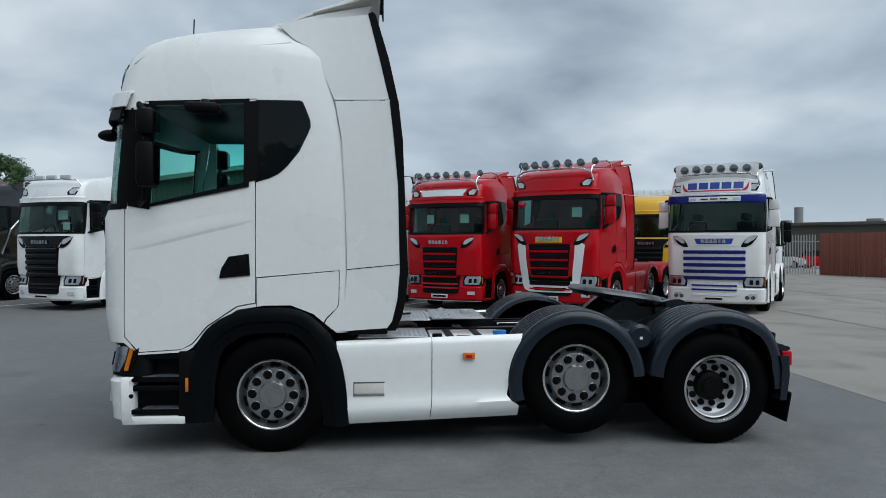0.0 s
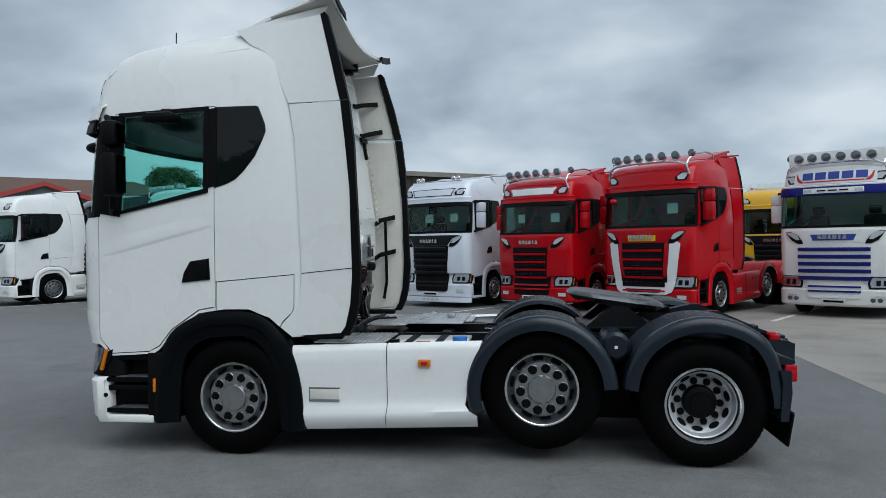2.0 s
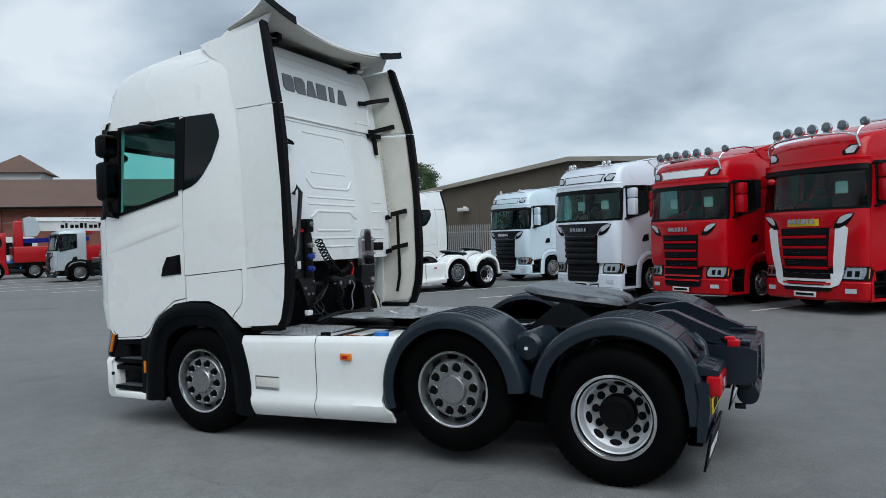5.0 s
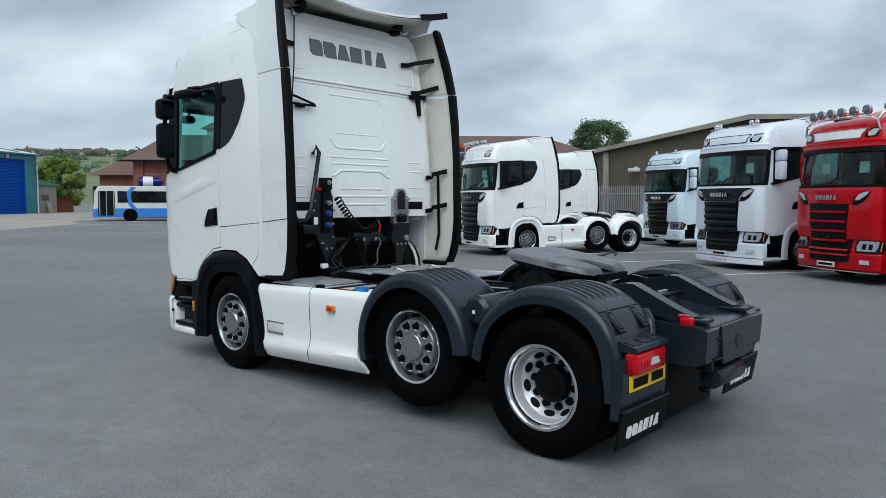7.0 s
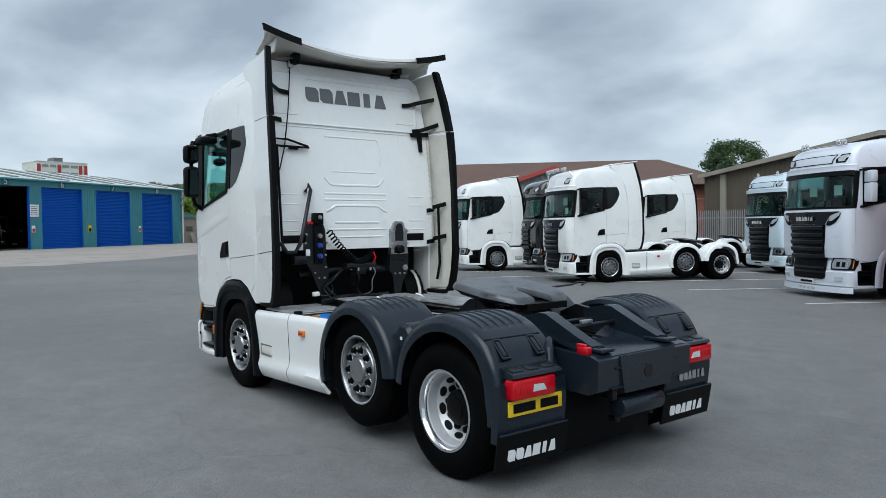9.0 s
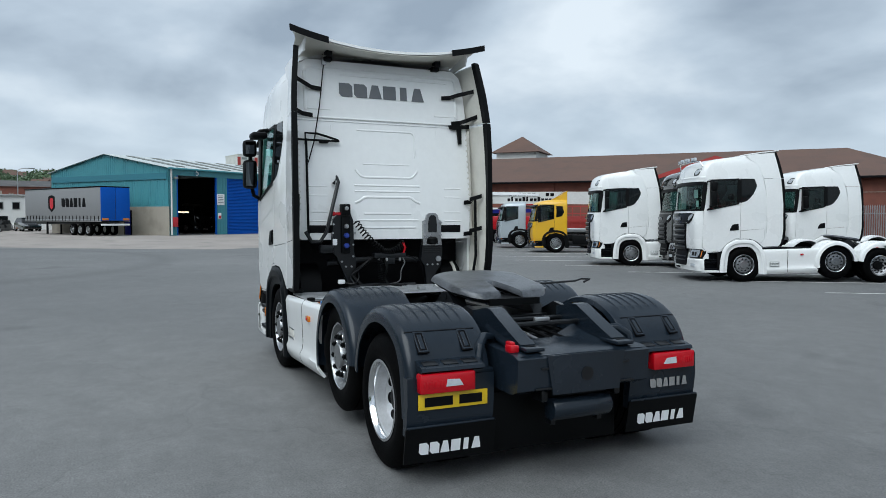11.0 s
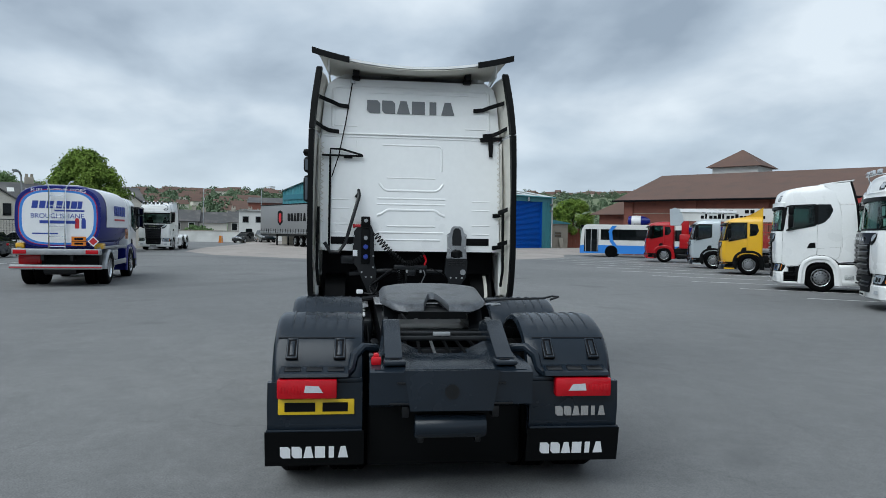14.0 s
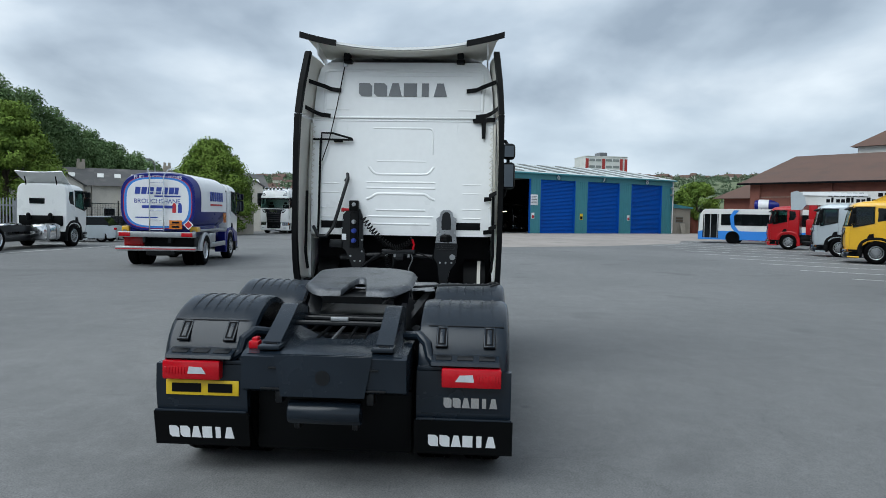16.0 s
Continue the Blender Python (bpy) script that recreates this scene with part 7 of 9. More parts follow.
def main_back(t):
    had = set(t.children_recursive)
    X = 0.775
    wall = [(-1.11, 1.66), (-1.06, 1.62), (1.06, 1.62), (1.11, 1.66), (1.115, 2.4), (1.115, 3.10), (1.085, 3.55), (1.045, 3.69), (0.95, 3.765), (-0.95, 3.765), (-1.045, 3.69), (-1.085, 3.55), (-1.115, 3.10), (-1.115, 2.4)]
    bw = part("back_wall", cut_courses(prism(B(), wall, "x", 0.52, X)), "white", t, "white pressed-steel rear wall of the cab")

    def loop(pts, r=0.009, name="pressing"):
        """A soft raised line that rounds its corners."""
        out = [Vector((0, *pts[0]))]
        for a, b, c in zip(pts, pts[1:], pts[2:]):
            a, b, c = Vector((0, *a)), Vector((0, *b)), Vector((0, *c))
            d = min(0.06, (b - a).length * 0.45, (c - b).length * 0.45)
            p, q = b + (a - b).normalized() * d, b + (c - b).normalized() * d
            out += [p.lerp(b, u).lerp(b.lerp(q, u), u) for u in (0, 0.25, 0.5, 0.75, 1)]
        out.append(Vector((0, *pts[-1])))
        part(name, tube(B(), [(X - r * 0.9, p.y, p.z) for p in out], r * 1.8, 10), "white", bw)
    part("ledge", box(B(), X - 0.01, X + 0.02, -1.11, 1.11, 3.06, 3.08, 0.006), "white", bw)
    part("ledge", box(B(), X - 0.01, X + 0.008, -1.11, 1.11, 3.025, 3.04, 0.003), "white", bw)
    loop([(-0.98, 3.15), (-0.98, 3.66), (0.98, 3.66), (0.98, 3.15)], 0.013)
    loop([(-0.55, 3.60), (0.86, 3.60)], 0.006)
    for s in (-1, 1):
        loop([(s * 0.68, 3.17), (s * 0.95, 3.17), (s * 0.98, 3.2)], 0.007)
        loop([(s * 0.68, 2.98), (s * 0.70, 1.70)], 0.006)
        for z in (1.84, 1.95, 2.14, 2.25):
            loop([(s * 0.76, z), (s * 0.98, z)], 0.006)
    loop([(-0.36, 2.94), (0.38, 2.94), (0.38, 2.62)], 0.008)
    loop([(-0.30, 2.53), (0.30, 2.53)], 0.006)
    loop([(-0.40, 2.46), (-0.33, 2.37), (0.33, 2.37), (0.40, 2.46)], 0.010)
    for z, w in ((2.27, 0.42), (2.20, 0.42), (1.93, 0.30), (1.76, 0.36), (1.85, 0.4)):
        loop([(-w, z), (w, z)], 0.008)
    loop([(-0.42, 2.06), (-0.36, 2.08), (-0.30, 2.13), (0.30, 2.13), (0.36, 2.08), (0.42, 2.06)], 0.011)
    for s in (-1, 1):
        part("air_vent", box(B(), X - 0.01, X + 0.006, min(s * 0.66, s * 0.98), max(s * 0.66, s * 0.98), 1.70, 1.79, 0.004), "ink", t)
    badge_blocks(t, 1.12, 0.165, "x", 0.012, "letter", pose(X + back_lean(3.42), 0.0, 3.42, 0, -8.3, 0), 1, "grey plain block badge")
    # flexing black stays between the wall and the side fairings
    for s in (-1, 1):
        # flat black straps, bent where they meet the wall
        for z, yi in ((3.45, 0.78), (3.13, 0.90)) + (((2.12, 1.02), (1.72, 1.02)) if s > 0 else ()):
            yo = 1.17 if z < 3.3 else 1.14
            bm = B()
            ends = [(X + 0.015, yi, z - 0.045), (X + 0.015, yi + 0.12, z - 0.03), (X + 0.06, yi + 0.19 if yi < 1 else yi + 0.06, z - 0.005), (X + 0.22, yo, z + 0.035)]
            loft(bm, [[(x, s * y, zz - 0.026), (x + 0.012, s * y, zz - 0.026), (x + 0.012, s * y, zz + 0.026), (x, s * y, zz + 0.026)] for x, y, zz in ends])
            bmesh.ops.recalc_face_normals(bm, faces=bm.faces)
            part("stay", bm, "dull", t, smooth=0)
        if s > 0:
            part("bracket", prism(B(), [(0.86, 3.06), (1.14, 3.08), (1.14, 3.03), (1.03, 3.02), (1.02, 2.82), (0.98, 2.82), (0.97, 3.01), (0.87, 3.01)], "x", X + 0.01, X + 0.04), "dull", t)
        part("drain_pipe", tube(B(), [(X + 0.12, s * 1.13, 2.15), (X + 0.13, s * 1.14, 1.4), (X + 0.10, s * 1.12, 1.2)], 0.018, 8), "dull", t)
        part("gap_seal", box(B(), 0.70, X + 0.02, min(s * 1.12, s * 1.15), max(s * 1.12, s * 1.15), 1.65, 3.0, 0.01), "inner", t)
        for k in range(14):
            z = 2.95 - k * 0.07
            part("lacing", tube(B(), [(X + 0.03, s * 1.08, z), (X + 0.06, s * 1.13, z - 0.035), (X + 0.03, s * 1.08, z - 0.07)], 0.006, 5), "inner", t)
        part("fairing_foot", box(B(), 0.66, 1.0, min(s * 1.10, s * 1.20), max(s * 1.10, s * 1.20), 1.02, 1.07, 0.015), "dull", t)
        part("deflector_joint", box(box(B(), 0.70, 0.86, s * 0.70 - 0.05, s * 0.70 + 0.05, 3.74, 3.80, 0.015), 0.80, 0.92, s * 0.70 - 0.04, s * 0.70 + 0.04, 3.78, 3.86, 0.015), "dull", t)
    # aerial lead and grab rail
    part("aerial_lead", tube(B(), [(0.70, -0.74, 3.92), (0.80, -0.74, 3.75), (0.82, -0.82, 3.2), (0.82, -0.90, 2.78), (0.82, -0.98, 2.52)], 0.007, 6), "dull", t)
    part("lead_clip", box(B(), 0.78, 0.82, -0.77, -0.71, 3.70, 3.78, 0.01), "steel", t)
    br = part("aerial_bracket", tube(B(), [(X + 0.03, -1.0, 2.74), (X + 0.03, -1.0, 2.87), (X + 0.05, -0.86, 2.865), (X + 0.05, -0.62, 2.80), (X + 0.05, -0.60, 2.785), (X + 0.05, -0.80, 2.785), (X + 0.04, -1.10, 2.79)], 0.013, 8), "dull", t, "thin open black bracket for the aerial lead")
    part("bracket_pad", box(B(), X + 0.01, X + 0.05, -0.84, -0.73, 2.755, 2.785, 0.008), "dull", br)
    part("stand_pipe", tube(B(), [(0.84, -1.0, 2.80), (0.84, -1.0, 1.75), (0.86, -1.0, 1.62)], 0.014, 8), "dull", t)
    part("grab_rod", tube(B(), [(0.80, -0.68, 2.28), (0.84, -0.65, 2.36), (0.86, -0.64, 2.30), (0.90, -0.80, 1.72), (0.92, -0.88, 1.60), (0.92, -0.98, 1.60), (0.90, -1.05, 1.72)], 0.022, 8), "frame", t)
    for ob in [o for o in t.children_recursive if o not in had and o.type == "MESH" and o.name.split(".")[0] != "badge_block"]:
        for v in ob.data.vertices:
            v.co.x += back_lean(v.co.z) if v.co.x > 0.6 else 0.0


def coil(p0, p1, r, turns, sag, thick, axis_up=(0, 0, 1)):
    pts = []
    a, b = Vector(p0), Vector(p1)
    n = turns * 10
    d = (b - a).normalized()
    u = d.cross(Vector((1, 0, 0))).normalized()
    for i in range(n + 1):
        k = i / n
        c = a.lerp(b, k) + Vector((0, 0, -sag * 4 * k * (1 - k)))
        t = 2 * math.pi * turns * k
        pts.append(c + Vector((1, 0, 0)) * r * math.cos(t) + u * r * math.sin(t))
    return tube(B(), pts, thick, 5)


def hose(name, pts, r, material, t, label=""):
    """A slack line through the given points."""
    out = []
    n = len(pts)
    for k in range(n - 1):
        a, b, c, d = (Vector(pts[max(0, min(n - 1, k + i))]) for i in (-1, 0, 1, 2))
        for q in range(5):
            u = q / 5
            out.append(0.5 * (2 * b + (c - a) * u + (2 * a - 5 * b + 4 * c - d) * u * u + (3 * b - a - 3 * c + d) * u ** 3))
    out.append(Vector(pts[-1]))
    return part(name, tube(B(), out, r, 6), material, t, label)


def main_connections(t):
    """Hose tower, cab spring tower, valve block and lines in the dark gap behind the cab."""
    # black sheet that stands in for the deep shade under the cab
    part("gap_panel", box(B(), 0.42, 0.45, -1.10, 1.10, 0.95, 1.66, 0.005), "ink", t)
    # tower with the air and electric couplings
    tw = part("hose_tower", prism(B(), [(-0.66, 1.42), (-0.50, 1.05), (-0.43, 1.05), (-0.42, 1.38), (-0.45, 1.48), (-0.455, 1.84), (-0.49, 1.93), (-0.52, 1.95), (-0.62, 1.95), (-0.70, 1.86), (-0.72, 1.52), (-0.70, 1.46)], "x", 0.84, 0.89), "frame", t, "black hose coupling tower")
    part("coupling_head", box(B(), 0.85, 0.95, -0.615, -0.505, 1.91, 2.04, 0.012), "dull", tw)
    part("coupling_column", box(B(), 0.89, 0.92, -0.61, -0.50, 1.46, 1.90, 0.012), "dull", tw)
    for z, r, c in ((1.99, 0.024, "steel"), (1.78, 0.026, "steel"), (1.67, 0.030, "blueink"), (1.55, 0.030, "blueink")):
        part("coupling", cyl(cyl(B(), (0.935, -0.555, z), (1, 0, 0), r, 0.05, 12), (0.965, -0.555, z), (1, 0, 0), r * 0.6, 0.03, 10), c, tw)
    part("coupling", cyl(cyl(B(), (0.90, -0.66, 1.925), (0, 1, 0), 0.018, 0.08, 10), (0.90, -0.70, 1.925), (0, 1, 0), 0.026, 0.03, 10), "redlens", tw)
    part("label_tag", box(B(), 0.89, 0.896, -0.71, -0.655, 1.555, 1.63, 0.003), "whitemark", tw)
    for yy, z in ((-0.70, 1.80), (-0.71, 1.70), (-0.44, 1.70), (-0.46, 1.56), (-0.60, 1.36), (-0.55, 1.30), (-0.48, 1.30), (-0.46, 1.42)):
        part("bolt", cyl(B(), (0.895, yy, z), (1, 0, 0), 0.012, 0.02, 8), "steel", tw)
    part("side_valve", box(B(), 0.80, 0.92, -0.86, -0.70, 1.46, 1.56, 0.02), "frame", tw)
    part("plug", box(B(), 0.92, 0.97, -0.66, -0.58, 1.10, 1.15, 0.01), "whitemark", tw)
    # cast tower that carries the cab spring
    tr = part("spring_tower", prism(B(), [(0.44, 1.54), (0.70, 1.54), (0.685, 1.66), (0.69, 1.84), (0.655, 1.86), (0.64, 1.915), (0.61, 1.94), (0.53, 1.94), (0.50, 1.915), (0.485, 1.86), (0.45, 1.84), (0.455, 1.66)], "x", 0.83, 0.89), "alu", t, "cast cab suspension tower")
    part("tower_plate", prism(B(), [(0.515, 1.70), (0.625, 1.70), (0.63, 1.80), (0.615, 1.89), (0.59, 1.915), (0.55, 1.915), (0.525, 1.89), (0.51, 1.80)], "x", 0.89, 0.897), "frame", tr)
    part("tower_arch", prism(B(), [(0.495, 1.555), (0.645, 1.555), (0.64, 1.62), (0.61, 1.645), (0.53, 1.645), (0.50, 1.62)], "x", 0.89, 0.896), "ink", tr)
    for yy, z in ((0.46, 1.82), (0.68, 1.82), (0.465, 1.67), (0.675, 1.67)):
        part("bolt", cyl(B(), (0.90, yy, z), (1, 0, 0), 0.014, 0.03, 8), "steel", tr)
    part("spring", lathe(B(), [(0.045, 0), (0.06, 0.02), (0.06, 0.07), (0.045, 0.09)], (0.90, 0.57, 1.55), 14, "z"), "dull", tr)
    ft = part("tower_foot", prism(B(), [(0.50, 1.02), (0.58, 1.02), (0.62, 1.20), (0.69, 1.30), (0.71, 1.50), (0.70, 1.54), (0.44, 1.54), (0.42, 1.36), (0.47, 1.28)], "x", 0.81, 0.885), "frame", t, "dark cast foot of the spring tower")
    part("pivot", cyl(cyl(B(), (0.89, 0.65, 1.37), (1, 0, 0), 0.035, 0.03, 14), (0.91, 0.65, 1.37), (1, 0, 0), 0.018, 0.02, 10), "steel", ft)
    for k in range(3):
        part("foot_rib", box(B(), 0.885, 0.895, 0.46, 0.68, 1.455 + k * 0.025, 1.465 + k * 0.025, 0.002), "frame", ft)
        part("bolt", cyl(B(), (0.89, 0.50 + 0.07 * k, 1.30), (1, 0, 0), 0.012, 0.02, 8), "steel", ft)
    # beam, valve block and lines
    part("anti_roll_beam", tube(B(), [(0.78, -0.75, 1.34), (0.80, -0.35, 1.37), (0.80, 0.0, 1.38), (0.80, 0.40, 1.36)], 0.035, 10), "frame", t)
    vb = part("valve_block", box(box(B(), 0.82, 0.95, -0.21, 0.20, 1.395, 1.455, 0.015), 0.84, 0.94, -0.06, 0.06, 1.32, 1.41, 0.015), "frame", t, "black valve block with air lines")
    for yy in (-0.15, -0.05, 0.12):
        part("fitting", cyl(B(), (0.93, yy, 1.385), (0, 0, 1), 0.016, 0.05, 8), "steel", vb)
    part("red_fitting", tube(B(), [(0.93, 0.17, 1.45), (0.94, 0.185, 1.52), (0.93, 0.16, 1.58)], 0.014, 6), "redlens", vb)
    part("coil_hose", coil((0.95, -0.45, 1.84), (0.94, -0.12, 1.50), 0.036, 12, 0.03, 0.008), "dull", t, "black coiled air hose")
    part("coil_hose", coil((0.94, -0.12, 1.50), (0.93, 0.16, 1.58), 0.034, 10, 0.06, 0.008), "dull", t)
    part("coil_hose", coil((0.93, -0.14, 1.40), (0.97, -0.12, 1.08), 0.028, 12, 0.0, 0.009), "dull", t)
    hose("hose", [(0.90, -0.07, 1.40), (0.97, -0.06, 1.28), (0.95, -0.08, 1.16), (1.02, -0.02, 1.06), (1.2, 0.1, 1.08)], 0.016, "dull", t)
    hose("hose", [(0.92, 0.14, 1.42), (0.96, 0.17, 1.34), (0.95, 0.13, 1.24), (0.98, 0.10, 1.12), (1.05, -0.05, 1.09)], 0.007, "letter", t, "thin grey air line")
    hose("hose", [(0.88, -0.20, 1.40), (0.94, -0.30, 1.36), (0.96, -0.42, 1.26), (0.92, -0.50, 1.18), (0.98, -0.45, 1.08)], 0.009, "frame", t)
    hose("hose", [(0.86, -0.24, 1.36), (0.92, -0.36, 1.30), (0.92, -0.47, 1.20), (1.0, -0.38, 1.08)], 0.022, "dull", t)
    hose("cable", [(0.92, -0.60, 1.12), (0.98, -0.48, 1.10), (0.98, -0.42, 1.16), (0.90, -0.40, 1.24)], 0.007, "frame", t)
    hose("cable", [(0.86, 0.20, 1.42), (0.92, 0.28, 1.40), (0.92, 0.38, 1.35), (0.88, 0.44, 1.31)], 0.008, "dull", t)
    hose("cable", [(1.04, -0.60, 1.05), (1.06, -0.30, 1.09), (1.05, 0.0, 1.075), (1.12, 0.25, 1.09)], 0.020, "frame", t)
    hose("cable", [(1.08, -0.62, 1.02), (1.09, -0.40, 1.06), (1.10, -0.15, 1.09), (1.3, 0.0, 1.09)], 0.012, "dull", t)
    for s, y0, y1 in ((-1, -1.05, -0.80), (1, 0.78, 1.05)):
        part("splash_guard", sheet(B(), [[(0.45 + 0.30 * math.cos(a), yy, 0.98 + 0.34 * math.sin(a)) for a in (0.0, 0.4, 0.8, 1.2, 1.57)] for yy in (y0, y1)], 0.01), "dull", t)
    part("guard_edge", sheet(B(), [[(0.46 + 0.31 * math.cos(a), yy, 0.98 + 0.36 * math.sin(a)) for a in (0.0, 0.3, 0.6, 0.9, 1.15)] for yy in (0.95, 0.99)], 0.01), "inner", t, "pale torn edge of a splash guard")


def main_deck(t):
    def plate(x0, x1, y0, y1, z, rows=9, name="tread_plate"):
        p = part(name, box(B(), x0, x1, y0, y1, z, z + 0.012, 0.003), "checker", t, "worn aluminium tread plate")
        bm = B()
        nx = int((x1 - x0) / 0.042)
        for i in range(nx):
            x = x0 + (i + 0.5) * (x1 - x0) / nx
            box(bm, x - 0.008, x + 0.008, y0 + 0.02, y1 - 0.02, z + 0.010, z + 0.018)
        tagged(part("tread", bm, "checker", p, smooth=0), kind="stuff")
        return p
    plate(0.80, 1.42, -1.16, -0.52, 0.985)
    plate(1.10, 1.48, -0.46, 0.50, 1.06)
    plate(1.50, 2.02, -0.46, 0.50, 1.075)
    plate(0.80, 1.42, 0.52, 1.16, 0.985)
    plate(1.46, 2.02, 0.52, 1.16, 0.985)
    part("clip", box(B(), 1.82, 1.90, -0.02, 0.06, 1.09, 1.13, 0.012), "steel", t)
    for y in (-0.25, 0.28):
        part("latch", tube(B(), [(1.58, y, 1.09), (1.64, y, 1.12), (1.70, y + 0.05, 1.09)], 0.008, 5), "steel", t)
    tk = part("fluid_tank_top", box(B(), 1.44, 2.12, -1.17, -0.56, 0.955, 0.985, 0.012), "white", t, "pale tank top")
    for x in (1.58, 1.84):
        part("strap", box(B(), x, x + 0.07, -1.175, -0.55, 0.985, 0.992, 0.002), "dull", tk)
    part("sticker", box(B(), 1.68, 1.80, -1.10, -1.02, 0.986, 0.990), "orange", tk)
    part("filler_cap", cyl(cyl(B(), (2.06, -1.10, 0.985), (0, 0, 1), 0.055, 0.05, 20), (2.06, -1.10, 1.02), (0, 0, 1), 0.062, 0.035, 20), "sky", t, "blue filler cap")
    part("filler_cap", cyl(B(), (1.50, -1.12, 0.99), (0, 0, 1), 0.045, 0.05, 16), "dull", t)
    # skirt details, both sides alike
    part("skirt_seam", sheet(B(), [[(x + 0.02 * min(1.0, (z - 0.24) / 0.2), -(y + sill(z, 0.5) + 0.003), z + 0.025) for z, y in SKIRT[1:]] for x in (1.425, 1.430)], 0.004), "ink", t)
    st = part("step_recess", box(B(), 0.765, 1.035, -1.2045, -1.19, 0.485, 0.61, 0.002), "inner", t, "recessed foot step")
    # dark top and left strips, white right one: painted shading of a sunken step
    for x0, x1, z0, z1, c in ((0.765, 1.035, 0.598, 0.610, "letter"), (0.765, 0.772, 0.485, 0.60, "letter"), (1.03, 1.035, 0.485, 0.60, "white")):
        part("step_edge", box(B(), x0, x1, -1.2060, -1.20, z0, z1, 0.001), c, st)
    part("foot_bar", box(B(), 0.772, 1.03, -1.210, -1.20, 0.490, 0.512, 0.003), "steel", st)
    mk_ = part("side_marker", box(B(), 1.72, 1.825, -1.236, -1.20, 0.80, 0.858, 0.006), "orange", t, "orange side marker lamp")
    part("lamp_body", box(B(), 1.745, 1.80, -1.241, -1.23, 0.815, 0.842, 0.003), "redlens", mk_)
    part("side_marker", box(B(), -0.655, -0.63, -1.225, -1.205, 0.55, 0.67, 0.006), "orange", t, "orange side marker lamp")
    part("sensor", cyl(B(), (-1.10, -1.222, 0.52), (0, 1, 0), 0.018, 0.012, 14), "ink", t)
    part("air_tank", lathe(B(), [(0.02, -0.24), (0.09, -0.232), (0.12, -0.20), (0.12, 0.25), (0.09, 0.29), (0.02, 0.30)], (3.36, -0.88, 0.96), 24), "plastic", t, "black air tank between the mudguards")
    part("tank_label", box(B(), 3.345, 3.37, -1.124, -1.12, 0.945, 0.97), "whitemark", t)
    # swage line pressed into door and corner
    for s in (-1, 1):
        bm = B()
        rows = []
        for x, z, k in ((-1.13, 1.765, 0.0), (-1.0, 1.80, 0.7), (-0.8, 1.85, 1.0), (-0.45, 1.94, 1.0), (-0.25, 1.985, 0.8), (-0.085, 2.025, 0.2)):
            rows.append([(x, s * 1.2068, z + 0.17), (x, s * (1.2085 + 0.004 * k), z + 0.06), (x, s * (1.209 + 0.0085 * k), z), (x, s * (1.209 + 0.006 * k), z - 0.012), (x, s * 1.2062, z - 0.045)])
        part("swage", sheet(bm, rows, 0.004), "white", t)
        for z in (0.673, 0.398):
            part("step_plate", box(B(), -1.02, -0.69, min(s * 0.98, s * 1.192), max(s * 0.98, s * 1.192), z, z + 0.012, 0.004), "wornblack", t, "worn grey step plate")
    arm = part("kerb_mirror", box(B(), -0.62, -0.34, -1.42, -1.22, 2.90, 2.985, 0.035), "dull", t, "dark kerb mirror over the door")
    part("mirror_foot", tube(B(), [(-0.48, -1.19, 3.02), (-0.48, -1.30, 3.0), (-0.48, -1.34, 2.95)], 0.03, 8), "dull", arm)
    fm = part("front_mirror", ball(B(), (-1.42, -0.80, 2.78), 0.12, 0.9, 0.7, 0.45, 14, 8), "dull", t, "dark front view mirror")
    part("mirror_foot", tube(B(), [(-1.42, -0.80, 2.80), (-1.37, -0.80, 2.88), (-1.30, -0.80, 2.93)], 0.022, 8), "dull", fm)
    part("aerial", tube(B(), [(-0.77, -0.51, 3.60), (-0.77, -0.51, 3.66), (-0.76, -0.51, 3.93)], 0.006, 6), "ink", t, "thin black roof aerial")
    part("wind_deflector", prism(B(), [(-1.13, 2.13), (-0.95, 2.10), (-0.90, 2.99), (-1.04, 3.0), (-1.09, 2.6)], "y", -1.19, -1.216), "dull", t)


